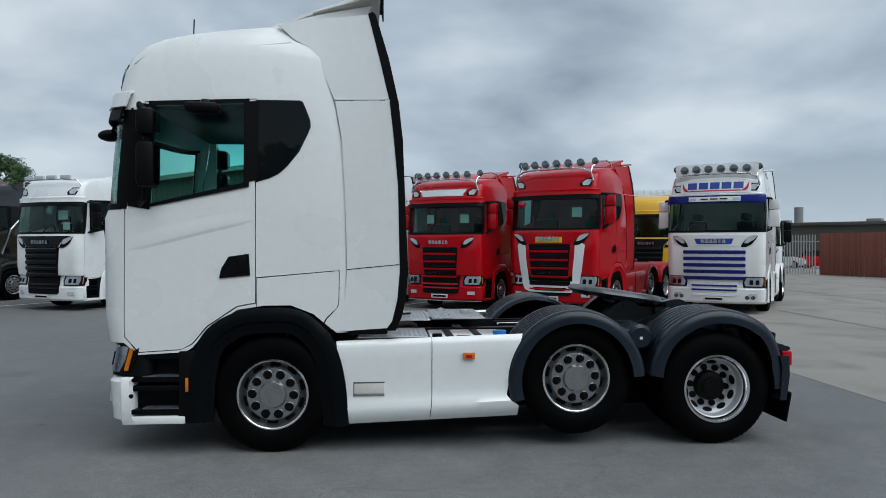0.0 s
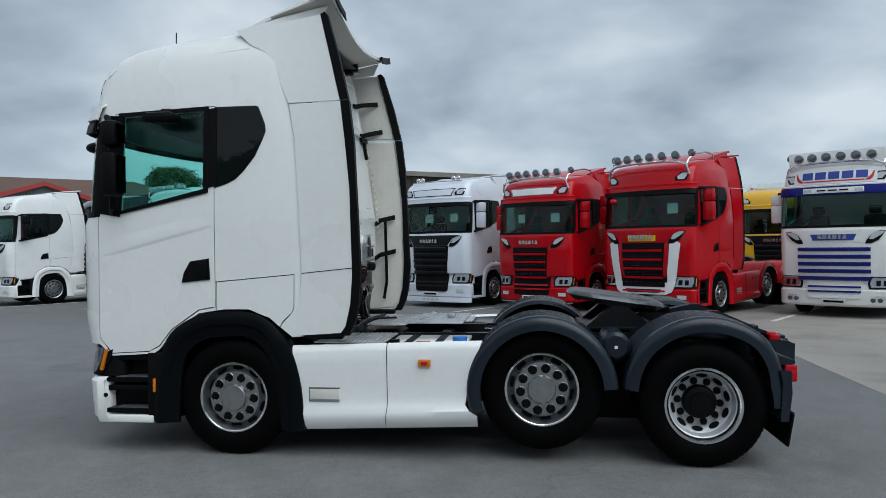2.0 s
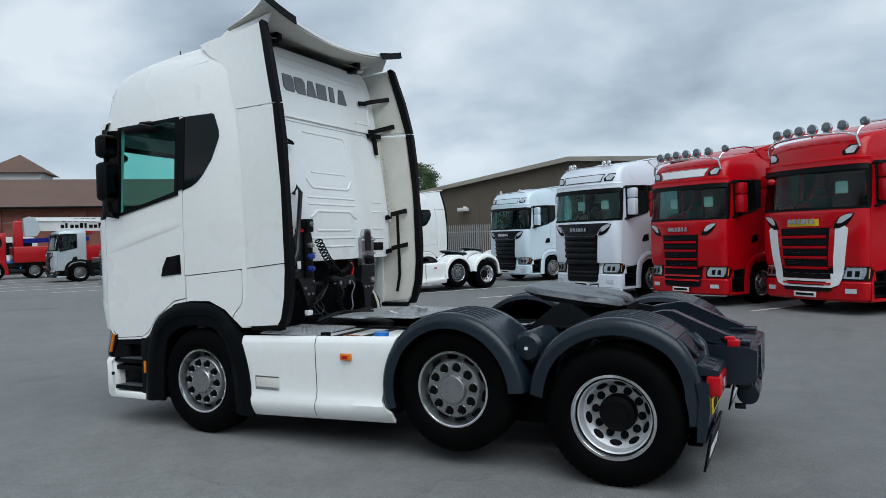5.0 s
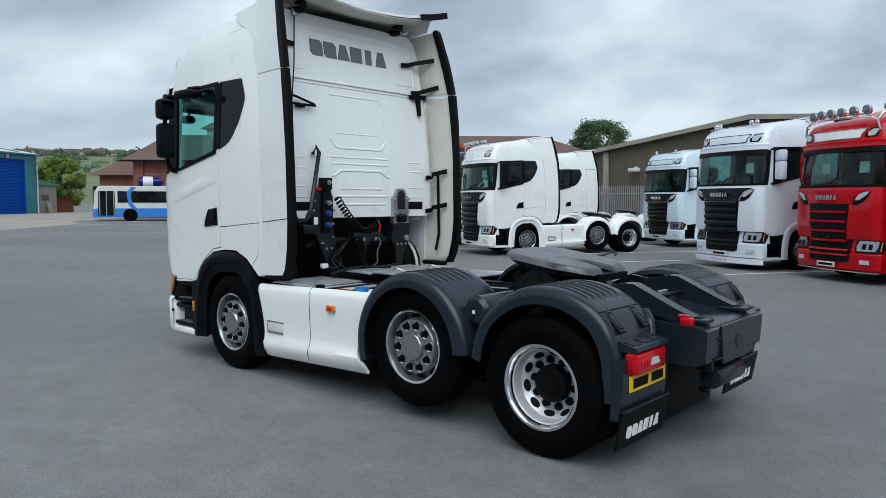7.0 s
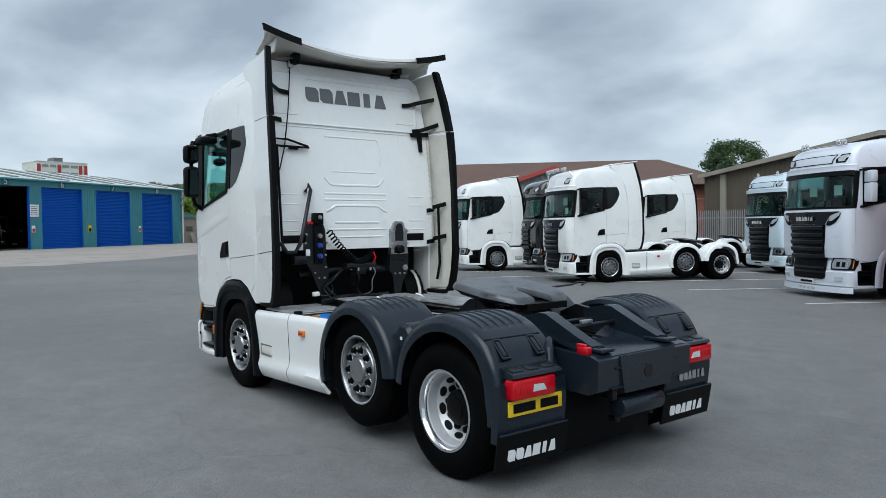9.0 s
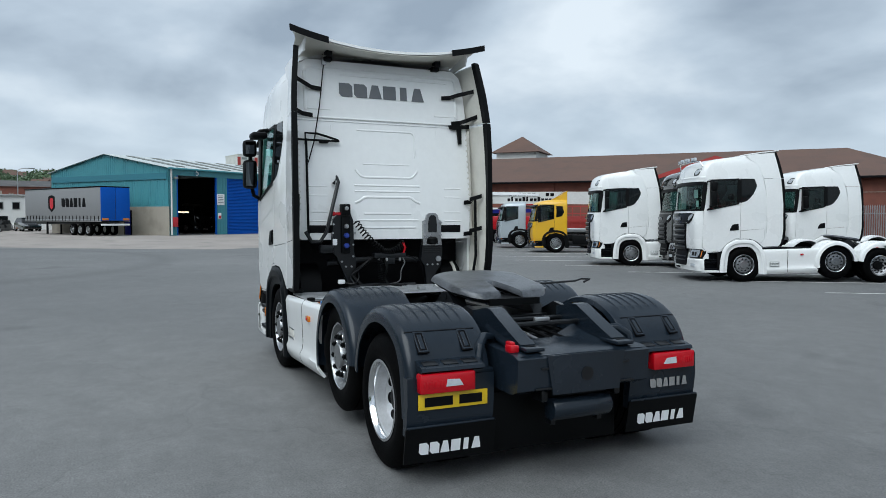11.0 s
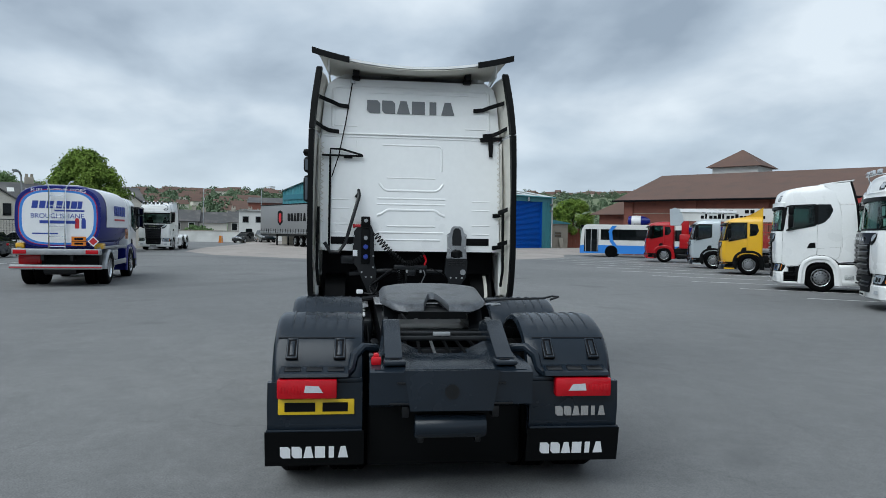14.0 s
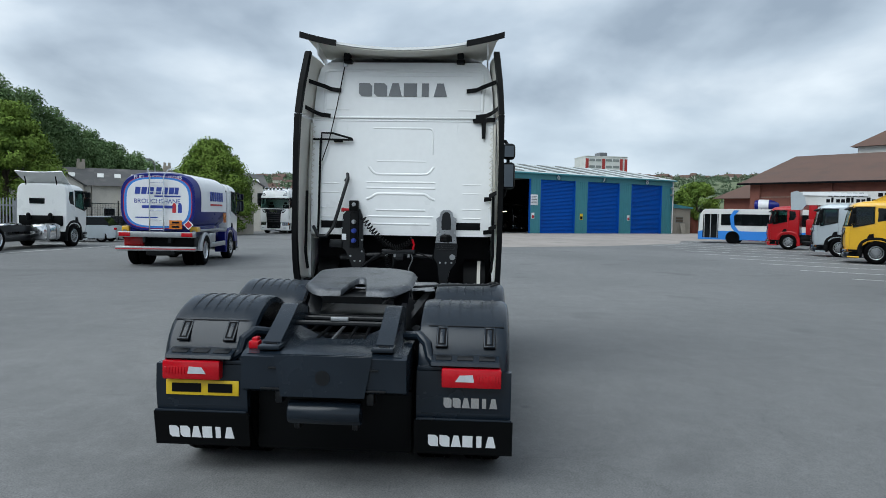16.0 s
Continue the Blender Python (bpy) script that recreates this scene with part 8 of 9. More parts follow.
def main_tail(t):
    for s in (-1, 1):
        lo, hi = lambda a, b: min(s * a, s * b), lambda a, b: max(s * a, s * b)
        # rear quarter of the mudguard
        part("guard_tail", prism(B(), [(4.60, 0.40), (4.66, 0.40), (4.69, 0.62), (4.685, 0.80), (4.60, 0.80), (4.62, 0.7)], "y", s * 0.60, s * 1.255), "plastic", t)
        sp = part("lamp_shelf", prism(B(), [(4.52, 0.84), (4.72, 0.835), (4.745, 0.85), (4.735, 0.872), (4.60, 0.905), (4.53, 0.90)], "y", s * 0.70, s * 1.17), "plastic", t)
        for k in range(3):
            part("shelf_rib", box(B(), -0.035, 0.035, -0.055, 0.055, 0, 0.008, 0.003, pose(4.665, s * (0.785 + 0.15 * k), 0.887, 0, 13.8, 0)), "frame", sp)
        lamp = part("tail_lamp", box(B(), 4.66, 4.755, lo(0.775, 1.185), hi(0.775, 1.185), 0.70, 0.835, 0.014), "redlens", t, "red tail lamp cluster")
        part("lamp_window", prism(B(), [(s * 0.87, 0.745), (s * 1.0, 0.745), (s * 0.99, 0.795), (s * 0.90, 0.79)], "x", 4.754, 4.759), "clear", lamp)
        for k in range(7):
            part("lamp_cell", box(B(), 4.754, 4.758, lo(1.02 + k * 0.022, 1.034 + k * 0.022), hi(1.02 + k * 0.022, 1.034 + k * 0.022), 0.74, 0.79, 0.002), "redlens", lamp)
        part("lamp_bracket", box(B(), 4.62, 4.68, lo(0.60, 0.80), hi(0.60, 0.80), 0.80, 0.83, 0.006), "plastic", t)
        part("mud_flap", prism(B(), [(4.64, 0.21), (4.655, 0.21), (4.70, 0.46), (4.685, 0.46)], "y", s * 0.585, s * 1.27), "dull", t, "black rubber mud flap")
        part("flap_seam", box(B(), 4.685, 4.705, lo(0.60, 1.26), hi(0.60, 1.26), 0.46, 0.475, 0.004), "plastic", t)
        badge_blocks(t, 0.48, 0.085, "x", 0.004, "whitemark", pose(4.672, s * 0.925, 0.31, 0, 10.2, 0), 1, "white plain block badge")
        # clips on the guard
        for y in (0.765, 1.10):
            a = 46
            cp = part("guard_clip", box(B(), -0.012, 0.0035, -0.042, 0.042, -0.092, 0.092, 0.003), "ink", t, m=pose(4.06 + 0.692 * math.cos(radians(a)), s * y, 0.52 + 0.692 * math.sin(radians(a)), 0, -a, 0))
            for e in (-1, 1):
                part("clip_edge", box(B(), 0.0, 0.0075, e * 0.033 - 0.005, e * 0.033 + 0.005, -0.085, 0.085, 0.002), "plastic", cp)
                part("clip_edge", box(B(), 0.0, 0.0075, -0.030, 0.030, e * 0.080 - 0.006, e * 0.080 + 0.006, 0.002), "plastic", cp)
            part("clip_tongue", box(B(), 0.0, 0.0085, -0.016, 0.016, -0.062, 0.062, 0.003), "plastic", cp)
        part("guard_seam", prism(B(), [(4.06 + 0.7035 * math.cos(radians(a)), 0.52 + 0.7035 * math.sin(radians(a))) for a in (53, 53.7)] + [(4.06 + 0.69 * math.cos(radians(a)), 0.52 + 0.69 * math.sin(radians(a))) for a in (53.7, 53)], "y", s * 0.66, s * 1.20), "ink", t)
        part("guard_pipe", tube(B(), [(4.45, s * 0.50, 1.0), (4.52, s * 0.60, 1.02), (4.58, s * 0.66, 0.97), (4.60, s * 0.68, 0.88), (4.66, s * 0.74, 0.83)], 0.035, 10), "plastic", t)
        # loading ramps
        part("ramp", prism(B(), [(4.05, 1.15), (4.26, 1.195), (4.34, 1.195), (4.66, 1.05), (4.80, 0.995), (4.80, 0.94), (4.55, 0.93), (4.05, 0.98)], "y", s * 0.33, s * 0.45), "plastic", t, "black sloping chassis ramp")
        part("ramp_end", box(B(), 4.68, 4.90, lo(0.31, 0.46), hi(0.31, 0.46), 0.955, 0.985, 0.01, None), "plastic", t)
        part("ramp_slot", box(B(), 4.78, 4.84, lo(0.35, 0.42), hi(0.35, 0.42), 0.984, 0.989), "ink", t)
        part("rail_web", prism(B(), [(3.55, 1.02), (3.9, 1.17), (4.1, 1.14), (4.5, 0.98), (4.5, 0.8), (3.55, 0.85)], "y", s * 0.40, s * 0.44), "frame", t)
    badge_blocks(t, 0.38, 0.07, "x", 0.004, "chromebadge", pose(4.692, 0.98, 0.585), 1, "silver plain block badge")
    pl = part("number_plate", box(B(), 4.69, 4.70, -1.18, -0.655, 0.58, 0.688, 0.004), "plate", t, "yellow number plate")
    for y0, y1 in ((-1.135, -0.925), (-0.875, -0.70)):
        part("plate_bar", box(B(), 4.70, 4.703, y0, y1, 0.602, 0.665), "ink", pl)
    # saddle-shaped rear cover and the box under it
    grid = []
    for i in range(9):
        u = i / 8
        row = []
        for j in range(13):
            v = -1 + 2 * j / 12
            dip = (1 - abs(v)) ** 1.3
            row.append((4.30 + 0.62 * u, v * (0.46 + 0.06 * u), 1.075 - 0.14 * u ** 0.7 - (1 - u) ** 1.4 * 0.21 * dip))
        grid.append(row)
    part("rear_cover", sheet(B(), grid, 0.02), "plastic", t, "smooth black plastic end cover")
    bx = part("end_box", prism(B(), [(4.42, 0.68), (4.86, 0.665), (4.94, 0.70), (4.95, 0.92), (4.88, 0.945), (4.42, 0.96)], "y", -0.555, 0.555), "plastic", t, "black plastic end box")
    part("box_panel", prism(B(), [(-0.33, 0.935), (0.33, 0.935), (0.28, 0.66), (-0.28, 0.66)][::1], "x", 4.945, 4.962), "plastic", bx)
    part("emblem", cyl(B(), (4.962, 0, 0.79), (1, 0, 0), 0.05, 0.008, 24), "frame", bx)
    for s in (-1, 1):
        part("box_rib", box(B(), 4.94, 4.957, min(s * 0.26, s * 0.42), max(s * 0.26, s * 0.42), 0.70, 0.715, 0.004), "frame", bx)
        part("box_rib", box(B(), 4.94, 4.957, min(s * 0.24, s * 0.37), max(s * 0.24, s * 0.37), 0.84, 0.855, 0.004), "frame", bx)
        part("tow_eye", box(B(), 4.78, 4.90, s * 0.31 - 0.025, s * 0.31 + 0.025, 0.60, 0.68, 0.008), "frame", t)
        part("eye_bolt", box(B(), 4.76, 4.84, s * 0.20 - 0.02, s * 0.20 + 0.02, 0.41, 0.45, 0.006), "frame", t)
    part("bumper_tube", lathe(B(), [(0.03, -0.25), (0.075, -0.245), (0.082, -0.235), (0.082, 0.235), (0.075, 0.245), (0.03, 0.25)], (4.86, 0.0, 0.535), 22), "plastic", t, "black rear bumper tube")
    # black plate added to cover lit ground where only shade lies
    part("under_bar", box(B(), 4.44, 4.56, -0.56, 0.56, 0.17, 0.62, 0.02), "dull", t)
    part("switch_knob", box(box(B(), 4.74, 4.83, -0.545, -0.475, 0.945, 1.0, 0.012), 4.72, 4.80, -0.53, -0.49, 0.99, 1.02, 0.01), "redlens", t, "red battery switch")
    part("switch_base", cyl(B(), (4.72, -0.43, 0.975), (0, 0, 1), 0.04, 0.05, 14), "dull", t)
    # lines and bars around the coupling
    for k in range(6):
        y = -0.30 + k * 0.12
        part("chassis_line", tube(B(), [(2.2, y, 0.98 + 0.01 * (k % 2)), (3.0, y * 0.9, 1.0), (3.9, y * 0.85, 0.99), (4.45, y, 0.94)], 0.014, 6), "steel" if k == 2 else "dull", t)
    for x in (4.12, 4.37):
        part("cross_bar", tube(B(), [(x, -0.40, 1.065), (x, 0.40, 1.065)], 0.02, 8), "frame", t)
    part("chassis_tag", box(B(), 4.355, 4.385, -0.075, 0.055, 1.082, 1.112, 0.003), "steel", t)
    part("coupling_throat", prism(B(), [(0.0, -0.10), (0.36, -0.24), (0.36, 0.24), (0.0, 0.10)], "z", 1.16, 1.215), "dull", t, m=pose(3.58, 0, 0))
    part("release_rod", tube(B(), [(3.30, 0.42, 1.24), (3.28, 0.70, 1.26), (3.27, 1.06, 1.27), (3.27, 1.14, 1.29), (3.34, 1.18, 1.29), (3.36, 1.10, 1.265)], 0.010, 6), "frame", t, "dark steel pull rod with a loop")
    part("release_rod", tube(B(), [(3.4, 0.42, 1.22), (3.39, 0.58, 1.23), (3.43, 0.62, 1.23), (3.44, 0.54, 1.22)], 0.009, 6), "steel", t)
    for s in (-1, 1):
        # added black sheet: hides lit ground beyond, so the underside stays dark
        part("inner_liner", box(B(), 2.25, 4.50, min(s * 0.535, s * 0.55), max(s * 0.535, s * 0.55), 0.24, 0.88, 0.005), "dull", t, "black sheet added to close the view under the chassis")
        part("air_bag", lathe(B(), [(0.06, -0.14), (0.13, -0.12), (0.15, 0.0), (0.13, 0.12), (0.06, 0.14)], (4.42, s * 0.42, 0.68), 18, "z"), "dull", t)
        part("damper", tube(B(), [(3.55, s * 0.55, 0.6), (3.75, s * 0.5, 0.95)], 0.035, 8), "frame", t)
    part("final_drive", lathe(B(), [(0.05, -0.22), (0.16, -0.16), (0.21, 0.0), (0.16, 0.16), (0.05, 0.22)], (4.02, 0.0, 0.5), 20), "frame", t)


main_back(main)
main_connections(main)
main_deck(main)
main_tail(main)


# ---- markings and surfaces ----
def yard_marks():
    d = along(-124, 1, 0)
    n = Vector((-d.y, d.x))
    for k in range(19):
        p = Vector((8.2 - 3.8 * k, 13.4 - (0.30 * (11.5 - 3.8 * k) if k < 3 else 0.0)))
        ln = 11.0
        q = [p + n * 0.06, p - n * 0.06, p - n * 0.06 + d * ln, p + n * 0.06 + d * ln]
        slab("bay_line", [(v.x, v.y) for v in q], 0.007, 0.010, "line", "worn white bay line on the asphalt", "bay line")
    slab("concrete_slab", [(6.75, 0.2), (6.85, 4.6), (6.9, 7.8), (7.5, 12.3), (10, 22), (28, 46), (70, 46), (70, -3)], -0.2, 0.004, "concrete", "pale worn concrete beside the asphalt", "pavement")
    # the apron climbs gently from the asphalt to the workshop's floor
    edge = [(-92, -15.5), (-84, -13.4), (-62, -14.4), (-50, -13.6), (-42.5, -10), (-36, -1), (-34, 3), (-38.5, 9.5), (-46, 16.5), (-52, 18.3), (-62, 30)]
    crest = [(-92, -12.5), (-84, -11.9), (-66, -10.8), (-57, -6.8), (-53, -4), (-52.5, -1), (-53, 1.5), (-55.5, 6.5), (-61, 14.5), (-65, 21), (-69, 30)]
    bm = B()
    lo, hi = [bm.verts.new((x, y, 0.004)) for x, y in edge], [bm.verts.new((x, y, RISE)) for x, y in crest]
    for i in range(len(lo) - 1):
        bm.faces.new((lo[i], lo[i + 1], hi[i + 1], hi[i]))
    bm.faces.new(hi + [bm.verts.new((-92, 30, RISE))])
    bmesh.ops.recalc_face_normals(bm, faces=bm.faces)
    tagged(part("apron", bm, "apron", smooth=30), "pale concrete apron rising to the workshop", "pavement", kind="structure")
    for p, q in (((-18.6, -18.3), (-30.0, -16.9)), ((-34.8, -25.6), (-46.9, -27.5)), ((-24.0, -21.4), (-36.0, -20.2))):
        u = Vector((q[0] - p[0], q[1] - p[1])).normalized()
        v = Vector((-u.y, u.x)) * 0.06
        slab("bay_line", [(p[0] + v.x, p[1] + v.y), (p[0] - v.x, p[1] - v.y), (q[0] - v.x, q[1] - v.y), (q[0] + v.x, q[1] + v.y)], 0.007, 0.010, "line", "worn white bay line on the asphalt", "bay line")
    # long joints in the pale slab
    for k in range(5):
        x = 11.5 + k * 5.0
        slab("slab_joint", [(x, 1), (x + 0.05, 1), (x + 2.05, 40), (x + 2.0, 40)], 0.007, 0.009, "asphalt", "tarred joint in the concrete", "joint")


yard_marks()


# ---- fences ----
def palisade(name, p0, p1, h, label, gap=0.155):
    a, b = Vector(p0), Vector(p1)
    ln = (b - a).length
    t = thing(name, pose(a.x, a.y, 0, 0, 0, math.degrees(math.atan2(b.y - a.y, b.x - a.x))), label, "fence", kind="structure")
    bm = B()
    n = int(ln / gap)
    for k in range(n):
        x = k * gap
        prism(bm, [(x, 0.05), (x + 0.07, 0.05), (x + 0.07, h - 0.10), (x + 0.035, h), (x, h - 0.10)], "y", -0.012, 0.0)
    tagged(part("pale", bm, "steel", t, smooth=0), kind="stuff")
    for z in (0.4, h - 0.45):
        part("rail", box(B(), 0, ln, 0.0, 0.05, z - 0.03, z + 0.03), "steel", t)
    for k in range(int(ln / 2.75) + 1):
        part("post", box(B(), k * 2.75, k * 2.75 + 0.1, 0.02, 0.1, 0, h - 0.2), "steel", t)


palisade("palisade_fence", (-16.0, 33.0), (-4.0, 29.5), 2.6, "galvanised steel palisade fence")
palisade("palisade_fence", (17.0, 42.0), (28.0, 34.0), 2.5, "galvanised steel palisade fence")
palisade("palisade_fence", (-25.8, -29.0), (-30.4, -21.6), 2.45, "galvanised steel palisade fence")


def board_fence(p0, p1, h):
    a, b = Vector(p0), Vector(p1)
    ln = (b - a).length
    t = thing("board_fence", pose(a.x, a.y, 0, 0, 0, math.degrees(math.atan2(b.y - a.y, b.x - a.x))), "dark red-brown close-boarded fence", "fence", kind="structure")
    n = int(ln / 0.16)
    key = "fence_board"
    for k in range(min(n, 150)):
        mk("board", key, lambda: box(B(), 0.005, 0.15, -0.012, 0.012, 0.02, h, 0.004), "fencewood", t, pose(k * 0.16, 0.004 * (k % 2), -0.03 * ((k * 7) % 3) / 3))
    for z in (0.5, h - 0.4):
        part("rail", box(B(), 0, ln, 0.015, 0.08, z - 0.04, z + 0.04), "fencewood", t)


board_fence((28.0, 34.0), (33.5, 14.0), 2.55)
fa, fb = SHOP @ Vector((SHOP_LEN + 3.5, 1.2, 0)), SHOP @ Vector((SHOP_LEN + 6.4, 0.4, 0))
board_fence((fa.x, fa.y), (fb.x, fb.y), 2.1)


def mesh_fence(p0, p1, h):
    a, b = Vector(p0), Vector(p1)
    ln = (b - a).length
    t = thing("mesh_fence", pose(a.x, a.y, 0, 0, 0, math.degrees(math.atan2(b.y - a.y, b.x - a.x))), "dark chain-link fence on steel posts", "fence", kind="structure")
    bm = B()
    for k in range(int(ln / 0.14)):
        box(bm, k * 0.14, k * 0.14 + 0.008, -0.004, 0.004, 0.05, h)
    for k in range(int(h / 0.14)):
        box(bm, 0, ln, -0.004, 0.004, k * 0.14, k * 0.14 + 0.008)
    tagged(part("mesh", bm, "frame", t, smooth=0), kind="stuff")
    for k in range(int(ln / 3.0) + 1):
        part("post", cyl(B(), (k * 3.0, 0, h / 2 + 0.1), (0, 0, 1), 0.04, h + 0.2, 8), "frame", t)
    part("top_rail", cyl(B(), (ln / 2, 0, h), (1, 0, 0), 0.025, ln, 8), "frame", t)


mesh_fence((-30.5, -21.4), (-46.0, -18.8), 2.2)


# ---- other sheds and houses ----
def red_gable():
    t = gable_shed("clad_store", (-22.2, 36.7), 134, 14, 10.6, 3.9, 5.7, "greyclad", "tile", "grey clad store with red roof edges", rib=0.35)
    part("front_wall", box(B(), 0, 14, -0.02, 0.06, 0, 3.9), "greyclad", t)
    for y0, y1 in ((-0.3, 5.3), (10.9, 5.3)):
        za, zb = 3.85, 5.72
        part("verge", prism(B(), [(y0, za - 0.05), (y1, zb - 0.05), (y1, zb + 0.22), (y0, za + 0.22)], "x", -0.42, -0.28), "redtrim", t, "red verge flashing")


red_gable()


def brown_shed():
    D = 28.6
    t = gable_shed("brown_shed", (6.6, 32.8), 70, 20, D, 5.2, 6.5, "brownclad", "greyclad", "wide brown clad shed with pale roof edges", rib=0.4)
    part("front_wall", box(B(), 0, 20, -0.03, 0.05, 0, 5.2), "brownclad", t)
    for y0, y1 in ((-0.3, D / 2), (D + 0.3, D / 2)):
        part("verge", prism(B(), [(y0, 5.05), (y1, 6.4), (y1, 6.68), (y0, 5.33)], "x", -0.42, -0.28), "block", t)
    part("corner_post", box(B(), -0.14, -0.02, D - 2.3, D - 1.8, 0, 5.2), "block", t)
    lamp = part("wall_lamp", box(B(), -0.5, -0.2, D - 5.6, D - 4.7, 3.7, 3.95, 0.04), "render", t)
    part("lamp_arm", box(B(), -0.3, -0.02, D - 5.2, D - 5.1, 3.9, 4.05, 0.02), "render", lamp)


brown_shed()


def grey_hall():
    t = gable_shed("grey_hall", (15.5, 46.0), -20, 12, 16, 5.0, 6.4, "greyclad", "sheetroof", "low grey hall with a pale sheet roof", rib=0.5)
    part("front_wall", box(B(), 0, 12, -0.03, 0.05, 0, 5.0), "greyclad", t)
    w = thing("warehouse", pose(36, 78, 0, 0, 0, -50), "long low drab warehouse", "building", kind="structure")
    part("wall", box(B(), -20, 60, 0, 18, 0, 3.9), "greenclad", w)
    part("roof", box(B(), -20.4, 60.4, -0.4, 18.4, 3.9, 4.25, 0.05), "greenclad", w)
    for k in range(7):
        part("vent", box(B(), -14 + k * 9, -12.6 + k * 9, 2, 3, 4.25, 4.6, 0.05), "greyclad", w)
    m = thing("vent_stack", pose(72, 107, 0), "thin steel vent stack", "stack", kind="structure")
    part("stack", cyl(B(), (0, 0, 4), (0, 0, 1), 0.7, 8.4, 12), "greyclad", m)


grey_hall()


def house(p, yaw, w, d, eave, ridge, wall, label, chimneys=1, roof="slate", dormers=0):
    t = thing("house", pose(p[0], p[1], p[2] if len(p) > 2 else 0, 0, 0, yaw), label, "house", "houses", kind="structure")
    part("wall", box(B(), 0, w, 0, d, -6, eave), wall, t)
    part("roof", prism(B(), [(-0.3, eave - 0.1), (d / 2, ridge), (d + 0.3, eave - 0.1)], "x", -0.25, w + 0.25), roof, t, smooth=0)
    part("gable", prism(B(), [(0.0, eave - 0.12), (d / 2, ridge - 0.15), (d, eave - 0.12)], "x", -0.02, w + 0.02), wall, t, smooth=0)
    for k in range(chimneys):
        x = (0.4 if k == 0 else w - 1.2)
        c = part("chimney", box(B(), x, x + 0.7, d / 2 - 0.25, d / 2 + 0.25, ridge - 0.6, ridge + 0.5, 0.03), "block", t)
        for q in (0.2, 0.6):
            part("chimney_pot", cyl(B(), (x + q - 0.05, d / 2, ridge + 0.62), (0, 0, 1), 0.12, 0.35, 8), "block", c)
    n = max(2, int(w / 2.2))
    for i in range(n):
        for z in ((1.55, 3.4) if eave < 4 else (0.7, 3.4)):
            if z + 1.4 < eave:
                x = (i + 0.5) * w / n
                f = part("window", box(B(), x - 0.5, x + 0.5, -0.05, 0.02, z, z + 1.3), "render", t)
                part("pane", box(B(), x - 0.42, x + 0.42, -0.06, -0.04, z + 0.08, z + 1.22), "darkwin", f)
    for k in range(dormers):
        x = (k + 0.5) * w / dormers
        part("skylight", box(B(), -0.26, 0.26, -0.42, 0.42, 0.0, 0.08, 0.0, pose(x, d * 0.26, eave + (ridge - eave) * 0.52, math.degrees(math.atan2(ridge - eave, d / 2)), 0, 0)), "render", t)
    return t


def terrace_bay(h, x, eave, wall):
    """A gabled bay that breaks forward from the front of a terraced house."""
    g = part("bay", prism(B(), [(x - 1.3, -0.5), (x + 1.3, -0.5), (x + 1.3, eave - 0.1), (x, eave + 0.75), (x - 1.3, eave - 0.1)], "y", -0.7, 0.4), wall, h, "pale gabled bay")
    for s in (-1, 1):
        part("bay_roof", prism(B(), [(x + s * 1.5, eave - 0.22), (x, eave + 0.80), (x, eave + 0.92), (x + s * 1.55, eave - 0.12)], "y", -0.85, 1.6), "slate", g)
    for dx in (-0.55, 0.55):
        part("bay_window", box(B(), x + dx - 0.3, x + dx + 0.3, -0.74, -0.69, eave - 1.35, eave - 0.35), "darkwin", g)


for p, w, c, n in (((-49.0, -38.2), 6.2, 2, 2), ((-52.0, -32.7), 5.6, 0, 4), ((-54.7, -27.7), 5.0, 1, 4), ((-57.1, -23.2), 4.5, 0, 3)):
    h = house(p, 118, w, 6.6, 4.0, 5.6, "palewall", "terraced house with a slate roof and skylights", c, dormers=n)
    terrace_bay(h, w * 0.7, 4.0, "palewall")
h = house((-89.6, -15.2), 90, 8.0, 8, 4.45, 4.6, "render", "white rendered two-storey house", 0)
for x in (0.9, 2.6):
    f = part("window", box(B(), x - 0.42, x + 0.42, -0.05, 0.02, 2.7, 3.6), "greyclad", h)
    part("pane", box(B(), x - 0.34, x + 0.34, -0.06, -0.04, 2.78, 3.52), "ink", f)
house((-131.0, -19.5), 94, 12.0, 9, 7.0, 8.1, "brick", "brick block with a grey roof", 0)
for k in range(5):
    house((-112.0 - 1.2 * k, -34.0 + 4.4 * k), 96 + (k % 3) * 3, 4.4, 7, 2.9 + (k % 2) * 0.2, 4.7 + (k % 2) * 0.3, ("stone", "stone", "palewall", "stone", "render")[k], "low terraced house with a slate roof", 1 + k % 2)
bw = thing("boundary_wall", pose(-94, -25, 0, 0, 0, 84), "low pale boundary wall", "wall", kind="structure")
part("wall", box(B(), 0, 10, -0.1, 0.1, 0, 1.5), "render", bw)
part("coping", box(B(), -0.05, 10.05, -0.16, 0.16, 1.5, 1.6), "block", bw)
rw = thing("boundary_wall", pose(-46.0, -18.8, 0, 0, 0, 160), "pale rendered boundary wall", "wall", kind="structure")
part("wall", box(B(), 0, 3.6, -0.1, 0.1, 0, 1.9), "block", rw)
part("coping", box(B(), -0.05, 3.65, -0.16, 0.16, 1.9, 2.0), "block", rw)
for x, y in ((-88.4, -17.3),):
    br = thing("traffic_barrier", pose(x, y, 0, 0, 0, 80), "orange plastic traffic barrier", "barrier", "traffic barriers")
    part("body", prism(B(), [(-0.22, 0), (0.22, 0), (0.09, 0.95), (-0.09, 0.95)], "y", -0.36, 0.36), "orange", br)


